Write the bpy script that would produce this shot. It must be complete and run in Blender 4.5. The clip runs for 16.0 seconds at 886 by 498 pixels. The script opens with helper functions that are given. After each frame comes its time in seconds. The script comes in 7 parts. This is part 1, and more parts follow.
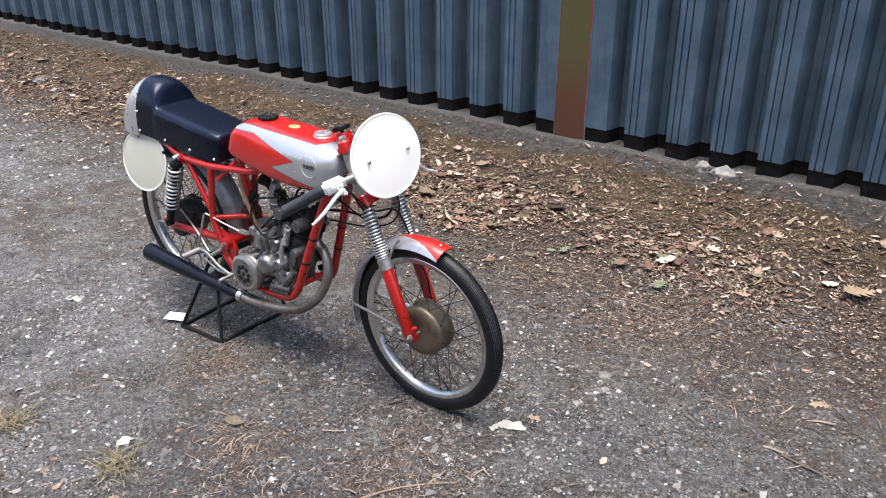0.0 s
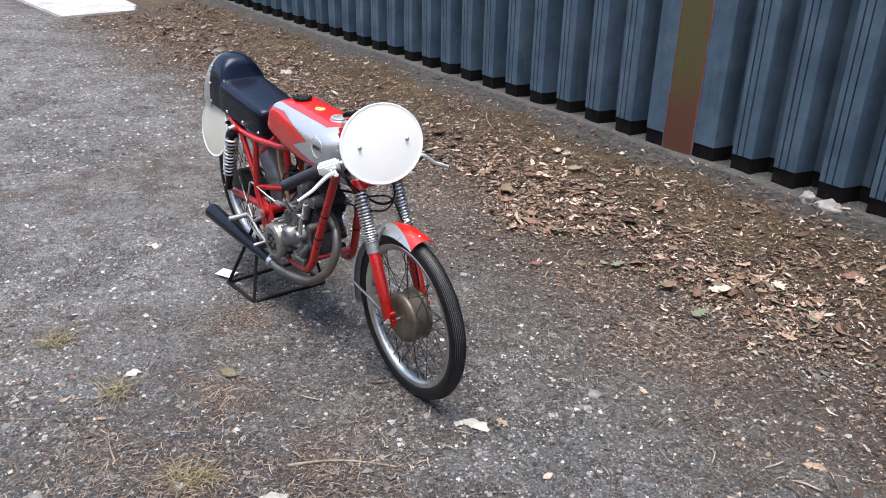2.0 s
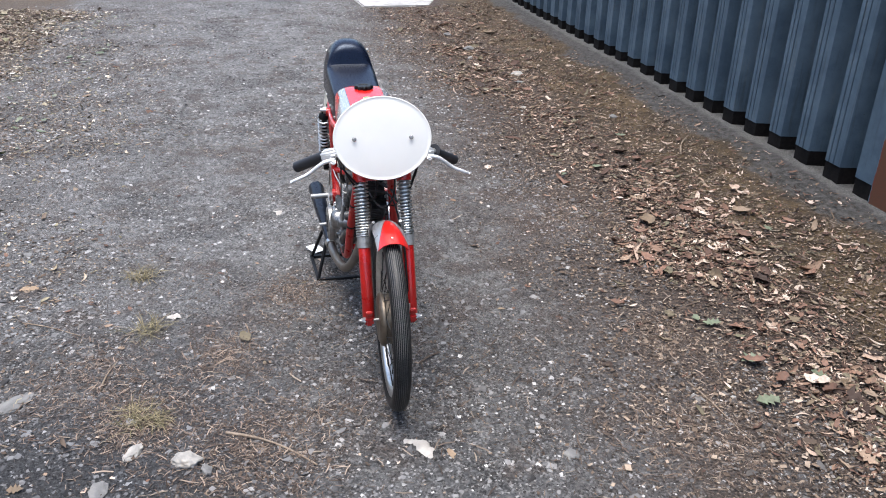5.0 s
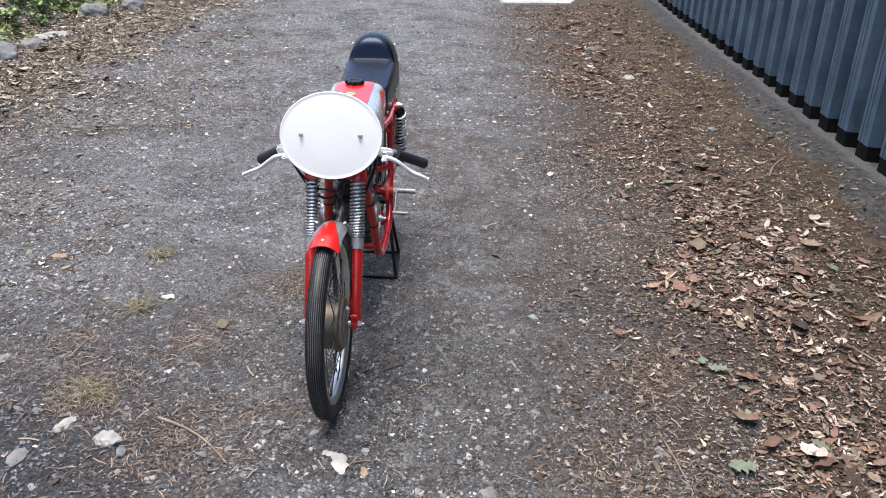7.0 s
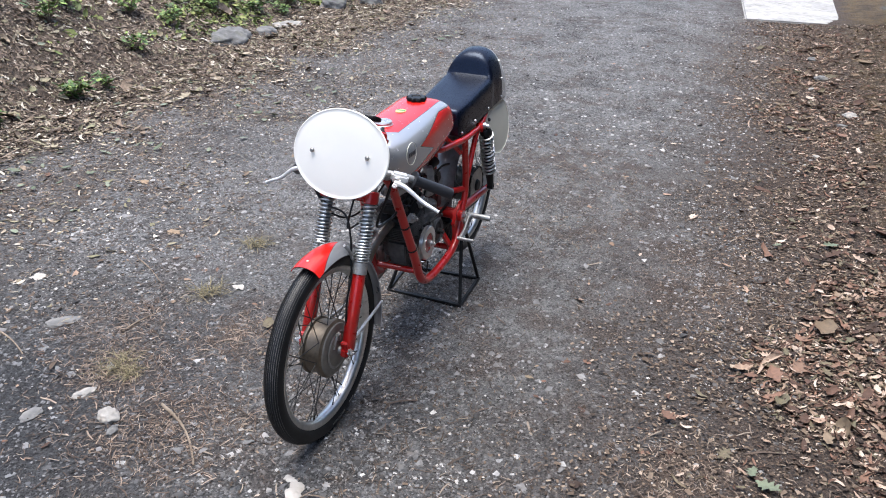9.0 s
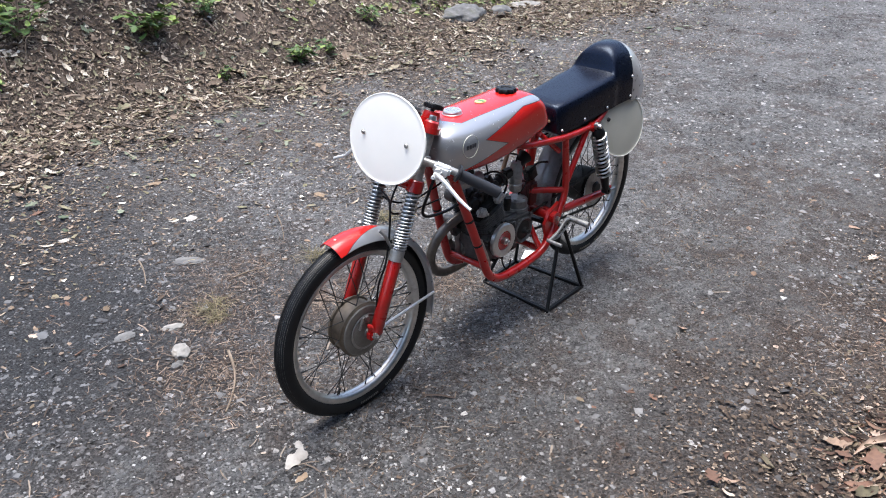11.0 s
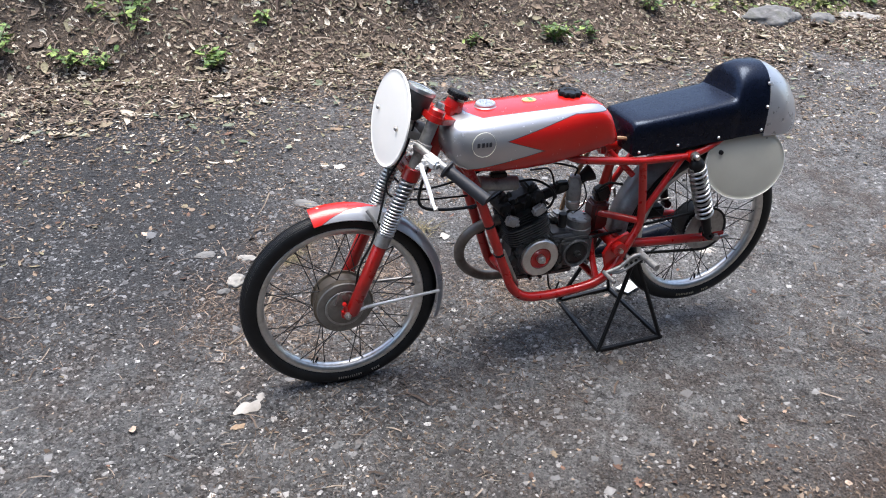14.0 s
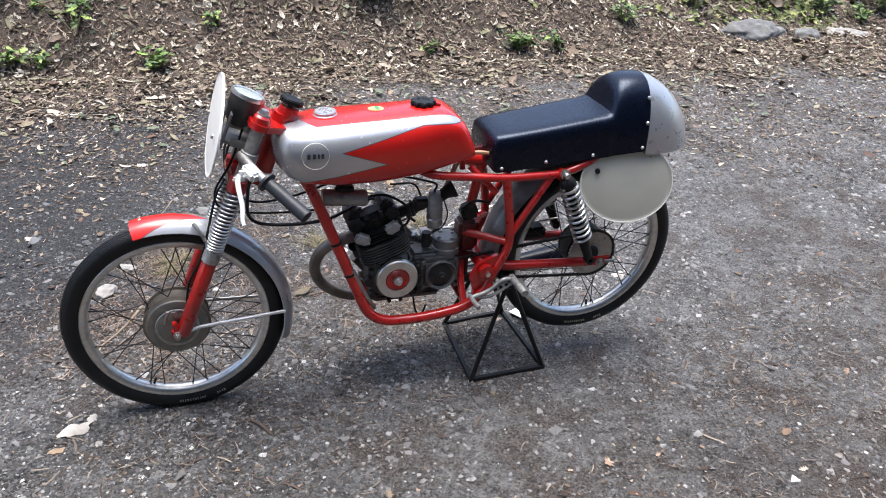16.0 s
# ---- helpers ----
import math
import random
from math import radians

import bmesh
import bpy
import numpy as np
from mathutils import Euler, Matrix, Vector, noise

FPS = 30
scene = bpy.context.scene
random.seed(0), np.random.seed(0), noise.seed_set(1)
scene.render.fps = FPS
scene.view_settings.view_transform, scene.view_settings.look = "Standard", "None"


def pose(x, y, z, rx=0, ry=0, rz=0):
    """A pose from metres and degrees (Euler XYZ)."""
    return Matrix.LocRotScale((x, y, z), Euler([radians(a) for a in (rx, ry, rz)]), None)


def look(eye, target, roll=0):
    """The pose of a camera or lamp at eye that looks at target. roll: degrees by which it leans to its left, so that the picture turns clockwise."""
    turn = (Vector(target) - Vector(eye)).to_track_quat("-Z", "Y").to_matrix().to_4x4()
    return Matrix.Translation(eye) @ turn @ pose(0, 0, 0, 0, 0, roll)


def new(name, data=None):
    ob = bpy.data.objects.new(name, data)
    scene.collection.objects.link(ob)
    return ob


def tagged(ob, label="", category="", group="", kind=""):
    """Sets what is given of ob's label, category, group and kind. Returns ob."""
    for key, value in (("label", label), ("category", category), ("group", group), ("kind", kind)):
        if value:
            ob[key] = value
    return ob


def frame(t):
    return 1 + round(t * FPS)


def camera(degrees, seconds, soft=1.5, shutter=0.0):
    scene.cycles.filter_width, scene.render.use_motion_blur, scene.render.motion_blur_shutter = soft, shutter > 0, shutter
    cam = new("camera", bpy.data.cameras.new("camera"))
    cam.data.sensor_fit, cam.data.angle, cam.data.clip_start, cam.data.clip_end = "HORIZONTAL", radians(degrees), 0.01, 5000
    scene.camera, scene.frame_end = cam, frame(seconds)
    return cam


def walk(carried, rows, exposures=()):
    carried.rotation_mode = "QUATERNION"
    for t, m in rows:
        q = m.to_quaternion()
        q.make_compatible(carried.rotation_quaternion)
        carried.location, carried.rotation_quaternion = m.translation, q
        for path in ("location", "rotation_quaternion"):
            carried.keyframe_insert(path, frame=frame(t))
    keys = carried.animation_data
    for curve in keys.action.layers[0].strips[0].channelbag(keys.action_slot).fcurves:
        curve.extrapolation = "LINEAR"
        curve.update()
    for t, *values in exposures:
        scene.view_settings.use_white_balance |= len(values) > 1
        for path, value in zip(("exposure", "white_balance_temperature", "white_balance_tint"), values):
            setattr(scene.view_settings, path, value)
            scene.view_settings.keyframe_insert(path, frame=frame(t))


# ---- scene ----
cam = camera(58.8, 16.0, soft=1.0)
PATH = [
    (0, (0.033, -0.064, 1.568), (-0.008, 1.75, 0.726), -0.3),
    (0.5, (0.162, -0.034, 1.579), (0.028, 1.773, 0.733), 0.3),
    (1, (0.316, -0.032, 1.582), (-0.009, 1.75, 0.735), 0.3),
    (1.5, (0.523, -0.032, 1.584), (0.08, 1.723, 0.733), 1.3),
    (2, (0.674, -0.008, 1.581), (0.159, 1.726, 0.728), 1.0),
    (2.5, (0.844, 0.107, 1.554), (0.191, 1.795, 0.704), 1.1),
    (3, (1.001, 0.194, 1.573), (0.218, 1.825, 0.719), 0.9),
    (3.5, (1.171, 0.278, 1.56), (0.219, 1.815, 0.705), -0.3),
    (4, (1.33, 0.341, 1.569), (0.283, 1.818, 0.719), 0.9),
    (4.5, (1.415, 0.428, 1.569), (0.321, 1.869, 0.716), 1.8),
    (5, (1.487, 0.603, 1.54), (0.287, 1.959, 0.692), 1.4),
    (5.2, (1.511, 0.661, 1.552), (0.271, 1.977, 0.697), 1.7),
    (7.3, (1.846, 1.322, 1.521), (0.314, 2.277, 0.66), 0.8),
    (7.5, (1.858, 1.402, 1.524), (0.288, 2.293, 0.662), 0.6),
    (8, (1.892, 1.565, 1.535), (0.261, 2.33, 0.666), -0.3),
    (8.2, (1.911, 1.636, 1.538), (0.246, 2.322, 0.667), -0.5),
    (10.3, (1.901, 2.346, 1.564), (0.125, 2.541, 0.665), 4.0),
    (10.5, (1.892, 2.395, 1.563), (0.113, 2.502, 0.654), 3.3),
    (11, (1.873, 2.577, 1.566), (0.108, 2.396, 0.644), 0.6),
    (11.5, (1.868, 2.76, 1.591), (0.141, 2.372, 0.66), 0.3),
    (12, (1.807, 2.874, 1.585), (0.101, 2.423, 0.644), 1.4),
    (12.5, (1.664, 3.015, 1.586), (-0.023, 2.513, 0.637), 2.1),
    (13, (1.572, 3.133, 1.594), (-0.091, 2.576, 0.633), 2.7),
    (13.5, (1.481, 3.26, 1.577), (-0.092, 2.509, 0.597), 1.8),
    (14, (1.399, 3.4, 1.556), (-0.069, 2.465, 0.571), 2.7),
    (14.5, (1.322, 3.479, 1.544), (-0.123, 2.501, 0.566), 3.2),
    (15, (1.211, 3.536, 1.524), (-0.239, 2.558, 0.553), 3.6),
    (15.5, (1.087, 3.615, 1.515), (-0.363, 2.637, 0.545), 3.5),
    (16, (0.991, 3.702, 1.525), (-0.456, 2.719, 0.555), 3.6),
]
walk(cam, [(t, look(eye, target, roll)) for t, eye, target, roll in PATH], exposures=[(0, 1.24, 6650, 9), (4, 1.07, 6350, 9), (11, 1.06, 6300, 9), (13.5, 1.17, 6420, 9), (16, 1.24, 6420, 9)])

# ---- world and light ----
SUN_UP, SUN_TURN = radians(84), radians(205)
world = bpy.data.worlds.new("sky")
scene.world = world
world.use_nodes = True
sky = world.node_tree.nodes.new("ShaderNodeTexSky")
sky.sky_type = "NISHITA"
sky.sun_disc = False
sky.sun_elevation, sky.sun_rotation = SUN_UP, SUN_TURN
sky.air_density, sky.dust_density, sky.ozone_density = 1.0, 3.0, 1.0
back = world.node_tree.nodes["Background"]
back.inputs["Strength"].default_value = 0.165
world.node_tree.links.new(sky.outputs[0], back.inputs["Color"])
sun = new("sun", bpy.data.lights.new("sun", "SUN"))
sun.data.energy, sun.data.angle, sun.data.color = 2.3, radians(42), (1.0, 0.97, 0.93)
sun_way = Vector((math.sin(SUN_TURN) * math.cos(SUN_UP), math.cos(SUN_TURN) * math.cos(SUN_UP), math.sin(SUN_UP)))
sun.matrix_world = look(sun_way * 20, (0, 0, 0))

# ---- frames of reference: the lane (a ahead, l left of the motorcycle) and the wall ----
LANE = pose(-0.075, 2.126, 0, 0, 0, -36.2)
WALL = pose(1.5, 4.113, 0, 0, 0, -37.87)


def smooth(x, lo, hi):
    x = np.clip((x - lo) / (hi - lo), 0, 1)
    return x * x * (3 - 2 * x)


def ground_z(a, l):
    """Height of the ground over the lane's plane: a rise to the wall, a bank on the other side, small unevenness."""
    a, l = np.asarray(a, float), np.asarray(l, float)
    d = 2.53 - 0.0297 * a - l
    z = 0.13 * np.clip(1 - d / 1.3, 0, 1) ** 1.3
    back_ = np.clip(-a, 0, 12)
    foot = -3.15 - 0.05 * back_ - 0.03 * np.clip(back_ - 2.5, 0, 4) ** 2
    f = np.clip(foot - l, 0, None)
    slope = 0.85 - 0.4 * smooth(-a, 1.5, 4.5)
    # beyond view the bank rises on as an added hill that blocks low sky light
    z = z + slope * f * f / (f + 0.2) * np.where(f > 9, 9 / np.maximum(f, 9), 1)
    bump = 0.006 * np.sin(2.1 * a + 1.3 * l) * np.sin(1.7 * l - 0.8 * a) + 0.004 * np.sin(5.3 * a - 2.2 * l + 1) * np.sin(4.1 * l + 0.7)
    z = z + bump * smooth(np.hypot(a, l), 0.35, 1.0) - 0.013 * (1 - smooth(np.hypot(a, l), 0.15, 0.8))
    z = z + 0.03 * smooth(f, 0.1, 0.6) * np.sin(6.1 * a + 2 * l) * np.sin(7.3 * l - 2 * a + 2)
    return z


# ---- materials ----
def nodes_of(name):
    m = bpy.data.materials.new(name)
    m.use_nodes = True
    return m, m.node_tree.nodes, m.node_tree.links, m.node_tree.nodes["Principled BSDF"]


def add(nodes, kind, **values):
    n = nodes.new(kind)
    for k, v in values.items():
        if k in n.inputs:
            n.inputs[k].default_value = v
    return n


def value(nodes, links, op, a, b=0.0, clamp=False):
    n = nodes.new("ShaderNodeMath")
    n.operation, n.use_clamp = op, clamp
    for i, v in enumerate((a, b)):
        if isinstance(v, (int, float)):
            n.inputs[i].default_value = v
        else:
            links.new(v, n.inputs[i])
    return n.outputs[0]


def blend(nodes, links, fac, a, b):
    n = nodes.new("ShaderNodeMix")
    n.data_type = "RGBA"
    for i, v in ((0, fac), (6, a), (7, b)):
        if isinstance(v, (int, float)):
            n.inputs[i].default_value = v
        elif isinstance(v, tuple):
            n.inputs[i].default_value = (*v, 1)
        else:
            links.new(v, n.inputs[i])
    return n.outputs[2]


def span(nodes, links, v, lo, hi):
    """0 below lo, 1 above hi, smooth between."""
    n = nodes.new("ShaderNodeMapRange")
    n.interpolation_type = "SMOOTHSTEP"
    n.inputs["From Min"].default_value, n.inputs["From Max"].default_value = lo, hi
    links.new(v, n.inputs["Value"])
    return n.outputs[0]


def noise_at(nodes, links, vec, scale, detail=4.0, rough=0.6):
    n = add(nodes, "ShaderNodeTexNoise", Scale=scale, Detail=detail, Roughness=rough)
    links.new(vec, n.inputs["Vector"])
    return n.outputs["Fac"]


def surface(name, dark, light, rough=0.5, metal=0.0, scale=40.0, bump=0.1, coat=0.0, grime=None, grime_amount=0.4, rough_var=0.12, bump_size=0.001, gloss=0.5):
    """A paint, metal, rubber or stone: two scales of colour change, wear in the roughness, fine relief and, if given, patchy grime."""
    m, nodes, links, bsdf = nodes_of(name)
    vec = add(nodes, "ShaderNodeTexCoord").outputs["Object"]
    fine = noise_at(nodes, links, vec, scale, 6)
    broad = noise_at(nodes, links, vec, scale * 0.13, 3)
    mixed = value(nodes, links, "ADD", value(nodes, links, "MULTIPLY", fine, 0.5), value(nodes, links, "MULTIPLY", broad, 0.5))
    col = blend(nodes, links, span(nodes, links, mixed, 0.3, 0.7), dark, light)
    if grime:
        spots = span(nodes, links, noise_at(nodes, links, vec, scale * 0.4, 8, 0.7), 0.62 - 0.3 * grime_amount, 0.75)
        col = blend(nodes, links, value(nodes, links, "MULTIPLY", spots, min(1.0, grime_amount * 1.6)), col, grime)
    links.new(col, bsdf.inputs["Base Color"])
    r = value(nodes, links, "ADD", value(nodes, links, "MULTIPLY", fine, rough_var * 2), rough - rough_var, True)
    links.new(r, bsdf.inputs["Roughness"])
    bsdf.inputs["Metallic"].default_value = metal
    bsdf.inputs["Specular IOR Level"].default_value = gloss
    bsdf.inputs["Coat Weight"].default_value = coat
    bsdf.inputs["Coat Roughness"].default_value = 0.08
    if bump:
        b = add(nodes, "ShaderNodeBump", Strength=bump, Distance=bump_size)
        links.new(fine, b.inputs["Height"])
        links.new(b.outputs[0], bsdf.inputs["Normal"])
    return m


def scattered(name, stops, rough=0.8, scale=60.0, soiled=False):
    """Colour drawn per loose piece from the stops, with a fine mottle."""
    m, nodes, links, bsdf = nodes_of(name)
    geo = nodes.new("ShaderNodeNewGeometry")
    ramp = nodes.new("ShaderNodeValToRGB")
    ramp.color_ramp.interpolation = "LINEAR"
    els = ramp.color_ramp.elements
    while len(els) < len(stops):
        els.new(0.5)
    for e, (p, c) in zip(els, stops):
        e.position, e.color = p, (*c, 1)
    links.new(geo.outputs["Random Per Island"], ramp.inputs[0])
    vec = add(nodes, "ShaderNodeTexCoord").outputs["Object"]
    fine = noise_at(nodes, links, vec, scale, 4)
    col = blend(nodes, links, span(nodes, links, fine, 0.3, 0.75), ramp.outputs[0], (0.07, 0.055, 0.045))
    n = nodes.new("ShaderNodeMix")
    n.data_type = "RGBA"
    n.inputs[0].default_value = 0.55
    links.new(col, n.inputs[6])
    links.new(ramp.outputs[0], n.inputs[7])
    col = n.outputs[2]
    if soiled:
        # brown dust lies on the stones where the lane is brown
        brown = lane_brown(nodes, links, vec)
        col = blend(nodes, links, value(nodes, links, "MULTIPLY", brown, 0.6), col, blend(nodes, links, geo.outputs["Random Per Island"], (0.03, 0.025, 0.021), (0.19, 0.157, 0.135)))
        col = blend(nodes, links, value(nodes, links, "MULTIPLY", lane_dust(nodes, links, vec), 0.55), col, blend(nodes, links, geo.outputs["Random Per Island"], (0.09, 0.09, 0.093), (0.34, 0.34, 0.346)))
        col = blend(nodes, links, value(nodes, links, "MULTIPLY", lane_darker(nodes, links, vec), 0.7), col, blend(nodes, links, geo.outputs["Random Per Island"], (0.01, 0.0105, 0.012), (0.15, 0.154, 0.165)))
    links.new(col, bsdf.inputs["Base Color"])
    bsdf.inputs["Roughness"].default_value = rough
    bsdf.inputs["Specular IOR Level"].default_value = 0.3
    return m


def lane_dust(nodes, links, vec):
    """0..1: trodden pale dust, mostly behind the front wheel and on the bank's side."""
    sep = nodes.new("ShaderNodeSeparateXYZ")
    links.new(vec, sep.inputs[0])
    big = noise_at(nodes, links, vec, 0.9, 5, 0.65)
    behind = span(nodes, links, value(nodes, links, "SUBTRACT", value(nodes, links, "MULTIPLY", big, 1.5), sep.outputs[0]), 0.6, 1.9)
    dusty = value(nodes, links, "MULTIPLY", span(nodes, links, noise_at(nodes, links, vec, 1.7, 6, 0.7), 0.36, 0.56), value(nodes, links, "ADD", value(nodes, links, "MULTIPLY", behind, 0.6), 0.4))
    return value(nodes, links, "MULTIPLY", dusty, value(nodes, links, "SUBTRACT", 1.0, value(nodes, links, "MULTIPLY", span(nodes, links, sep.outputs[1], 0.75, 1.5), 0.8)))


def lane_darker(nodes, links, vec):
    """0..1: the stretch of darker gravel on the bank's side before the front wheel."""
    sep = nodes.new("ShaderNodeSeparateXYZ")
    links.new(vec, sep.inputs[0])
    big = noise_at(nodes, links, vec, 0.9, 5, 0.65)
    mid = noise_at(nodes, links, vec, 5.0, 6, 0.7)
    ahead = span(nodes, links, value(nodes, links, "ADD", sep.outputs[0], value(nodes, links, "MULTIPLY", big, 2.0)), 0.2, 1.4)
    aside = span(nodes, links, value(nodes, links, "SUBTRACT", value(nodes, links, "MULTIPLY", mid, 0.8), sep.outputs[1]), 0.35, 1.2)
    return value(nodes, links, "MULTIPLY", ahead, aside)


def lane_brown(nodes, links, vec):
    """0..1: where soil and rotted leaves brown the lane: patches, the wall's side and the bank's side."""
    sep = nodes.new("ShaderNodeSeparateXYZ")
    links.new(vec, sep.inputs[0])
    l = sep.outputs[1]
    big = noise_at(nodes, links, vec, 0.9, 5, 0.65)
    mid = noise_at(nodes, links, vec, 5.0, 6, 0.7)
    loose = span(nodes, links, mid, 0.32, 0.6)
    warm = value(nodes, links, "MULTIPLY", span(nodes, links, value(nodes, links, "ADD", l, value(nodes, links, "MULTIPLY", big, 1.6)), 0.6, 2.0), loose)
    bankside = value(nodes, links, "MULTIPLY", span(nodes, links, value(nodes, links, "SUBTRACT", value(nodes, links, "MULTIPLY", big, 1.2), l), 1.4, 2.8), loose)
    patch = span(nodes, links, value(nodes, links, "ADD", mid, value(nodes, links, "MULTIPLY", big, 0.6)), 0.75, 0.95)
    out = value(nodes, links, "MAXIMUM", value(nodes, links, "MULTIPLY", warm, 0.6), value(nodes, links, "MULTIPLY", bankside, 0.75))
    return value(nodes, links, "MAXIMUM", out, patch)


def ground_material():
    m, nodes, links, bsdf = nodes_of("gravel_lane")
    vec = add(nodes, "ShaderNodeTexCoord").outputs["Object"]
    sep = nodes.new("ShaderNodeSeparateXYZ")
    links.new(vec, sep.inputs[0])
    a, l = sep.outputs[0], sep.outputs[1]
    big = noise_at(nodes, links, vec, 0.9, 5, 0.65)
    mid = noise_at(nodes, links, vec, 5.0, 6, 0.7)
    fine = noise_at(nodes, links, vec, 130.0, 6, 0.75)
    # grit: two sizes of broken stone
    grit = add(nodes, "ShaderNodeTexVoronoi", Scale=150.0)
    links.new(vec, grit.inputs["Vector"])
    grit2 = add(nodes, "ShaderNodeTexVoronoi", Scale=45.0)
    links.new(vec, grit2.inputs["Vector"])
    clod = noise_at(nodes, links, vec, 26.0, 8, 0.78)
    tone = nodes.new("ShaderNodeValToRGB")
    for p, c in ((0.3, (0.02, 0.0202, 0.021)), (0.6, (0.07, 0.07, 0.0715)), (0.85, (0.19, 0.188, 0.187)), (0.985, (0.46, 0.45, 0.435))):
        e = tone.color_ramp.elements.new(p)
        e.color = (*c, 1)
    tone.color_ramp.elements.remove(tone.color_ramp.elements[-1])
    tone.color_ramp.elements[0].color = (0.008, 0.008, 0.0085, 1)
    gsep = nodes.new("ShaderNodeSeparateColor")
    links.new(grit.outputs["Color"], gsep.inputs[0])
    links.new(gsep.outputs[0], tone.inputs[0])
    gsep2 = nodes.new("ShaderNodeSeparateColor")
    links.new(grit2.outputs["Color"], gsep2.inputs[0])
    grain = value(nodes, links, "ADD", value(nodes, links, "MULTIPLY", clod, 0.55), value(nodes, links, "MULTIPLY", fine, 0.45))
    earthy = blend(nodes, links, span(nodes, links, grain, 0.36, 0.66), (0.015, 0.0147, 0.0147), (0.245, 0.237, 0.233))
    bedded = value(nodes, links, "MULTIPLY", span(nodes, links, gsep.outputs[1], 0.2, 0.45), span(nodes, links, mid, 0.28, 0.55))
    col = blend(nodes, links, value(nodes, links, "MULTIPLY", bedded, 0.85), earthy, tone.outputs[0])
    col = blend(nodes, links, value(nodes, links, "MULTIPLY", span(nodes, links, gsep2.outputs[0], 0.8, 0.97), 0.7), col, (0.12, 0.122, 0.127))
    # trodden dust
    dusty = lane_dust(nodes, links, vec)
    dust = value(nodes, links, "MULTIPLY", dusty, span(nodes, links, fine, 0.3, 0.6))
    col = blend(nodes, links, value(nodes, links, "MULTIPLY", dust, 0.85), col, blend(nodes, links, span(nodes, links, grain, 0.38, 0.64), (0.09, 0.088, 0.087), (0.34, 0.335, 0.33)))
    # browner grit on the wall's side of the lane
    warm = lane_brown(nodes, links, vec)
    col = blend(nodes, links, value(nodes, links, "MULTIPLY", warm, 0.8), col, blend(nodes, links, span(nodes, links, fine, 0.35, 0.65), (0.016, 0.0128, 0.0115), (0.158, 0.13, 0.115)))
    col = blend(nodes, links, value(nodes, links, "MULTIPLY", lane_darker(nodes, links, vec), 0.85), col, blend(nodes, links, span(nodes, links, fine, 0.35, 0.65), (0.009, 0.0095, 0.0105), (0.07, 0.072, 0.078)))
    # brown humus patches, thicker towards the wall
    toward = span(nodes, links, value(nodes, links, "ADD", l, value(nodes, links, "MULTIPLY", mid, 0.9)), 0.7, 1.9)
    soil = blend(nodes, links, span(nodes, links, fine, 0.35, 0.65), (0.016, 0.012, 0.01), (0.125, 0.09, 0.07))
    col = blend(nodes, links, value(nodes, links, "MULTIPLY", toward, span(nodes, links, fine, 0.2, 0.5)), col, soil)
    # moss and needles along the wall
    wall_l = value(nodes, links, "ADD", value(nodes, links, "ADD", l, value(nodes, links, "MULTIPLY", a, 0.0297)), value(nodes, links, "MULTIPLY", mid, 0.5))
    mossy = value(nodes, links, "MULTIPLY", span(nodes, links, wall_l, 1.85, 2.1), span(nodes, links, fine, 0.25, 0.55))
    moss = blend(nodes, links, span(nodes, links, mid, 0.35, 0.65), (0.045, 0.031, 0.015), (0.15, 0.1, 0.045))
    col = blend(nodes, links, value(nodes, links, "MULTIPLY", mossy, 0.8), col, moss)
    # worn cement apron at the wall's foot: ragged, wide in places, pale along its inner edge
    foot_l = value(nodes, links, "ADD", l, value(nodes, links, "MULTIPLY", a, 0.0297))
    ragged = value(nodes, links, "ADD", value(nodes, links, "MULTIPLY", big, 0.75), value(nodes, links, "MULTIPLY", mid, 0.3))
    apron = span(nodes, links, value(nodes, links, "ADD", value(nodes, links, "ADD", foot_l, ragged), value(nodes, links, "MULTIPLY", clod, 0.1)), 2.79, 2.89)
    cement = blend(nodes, links, span(nodes, links, clod, 0.35, 0.65), (0.035, 0.0345, 0.033), (0.115, 0.112, 0.108))
    rimmed = span(nodes, links, value(nodes, links, "ADD", foot_l, value(nodes, links, "MULTIPLY", mid, 0.12)), 2.525, 2.57)
    cement = blend(nodes, links, value(nodes, links, "MULTIPLY", rimmed, 0.5), cement, blend(nodes, links, span(nodes, links, fine, 0.35, 0.65), (0.1, 0.098, 0.094), (0.3, 0.293, 0.28)))
    col = blend(nodes, links, value(nodes, links, "MULTIPLY", apron, 0.9), col, cement)
    # the bank
    bank = span(nodes, links, value(nodes, links, "SUBTRACT", value(nodes, links, "MULTIPLY", mid, 0.8), l), 2.9, 3.6)
    earth = blend(nodes, links, span(nodes, links, fine, 0.3, 0.7), (0.032, 0.025, 0.019), (0.18, 0.138, 0.105))
    col = blend(nodes, links, bank, col, earth)
    links.new(col, bsdf.inputs["Base Color"])
    bsdf.inputs["Roughness"].default_value = 0.85
    bsdf.inputs["Specular IOR Level"].default_value = 0.3
    height = value(nodes, links, "ADD", value(nodes, links, "MULTIPLY", gsep.outputs[1], 0.5), value(nodes, links, "ADD", value(nodes, links, "ADD", fine, clod), value(nodes, links, "MULTIPLY", mid, 1.5)))
    b = add(nodes, "ShaderNodeBump", Strength=1.0, Distance=0.014)
    links.new(height, b.inputs["Height"])
    links.new(b.outputs[0], bsdf.inputs["Normal"])
    return m


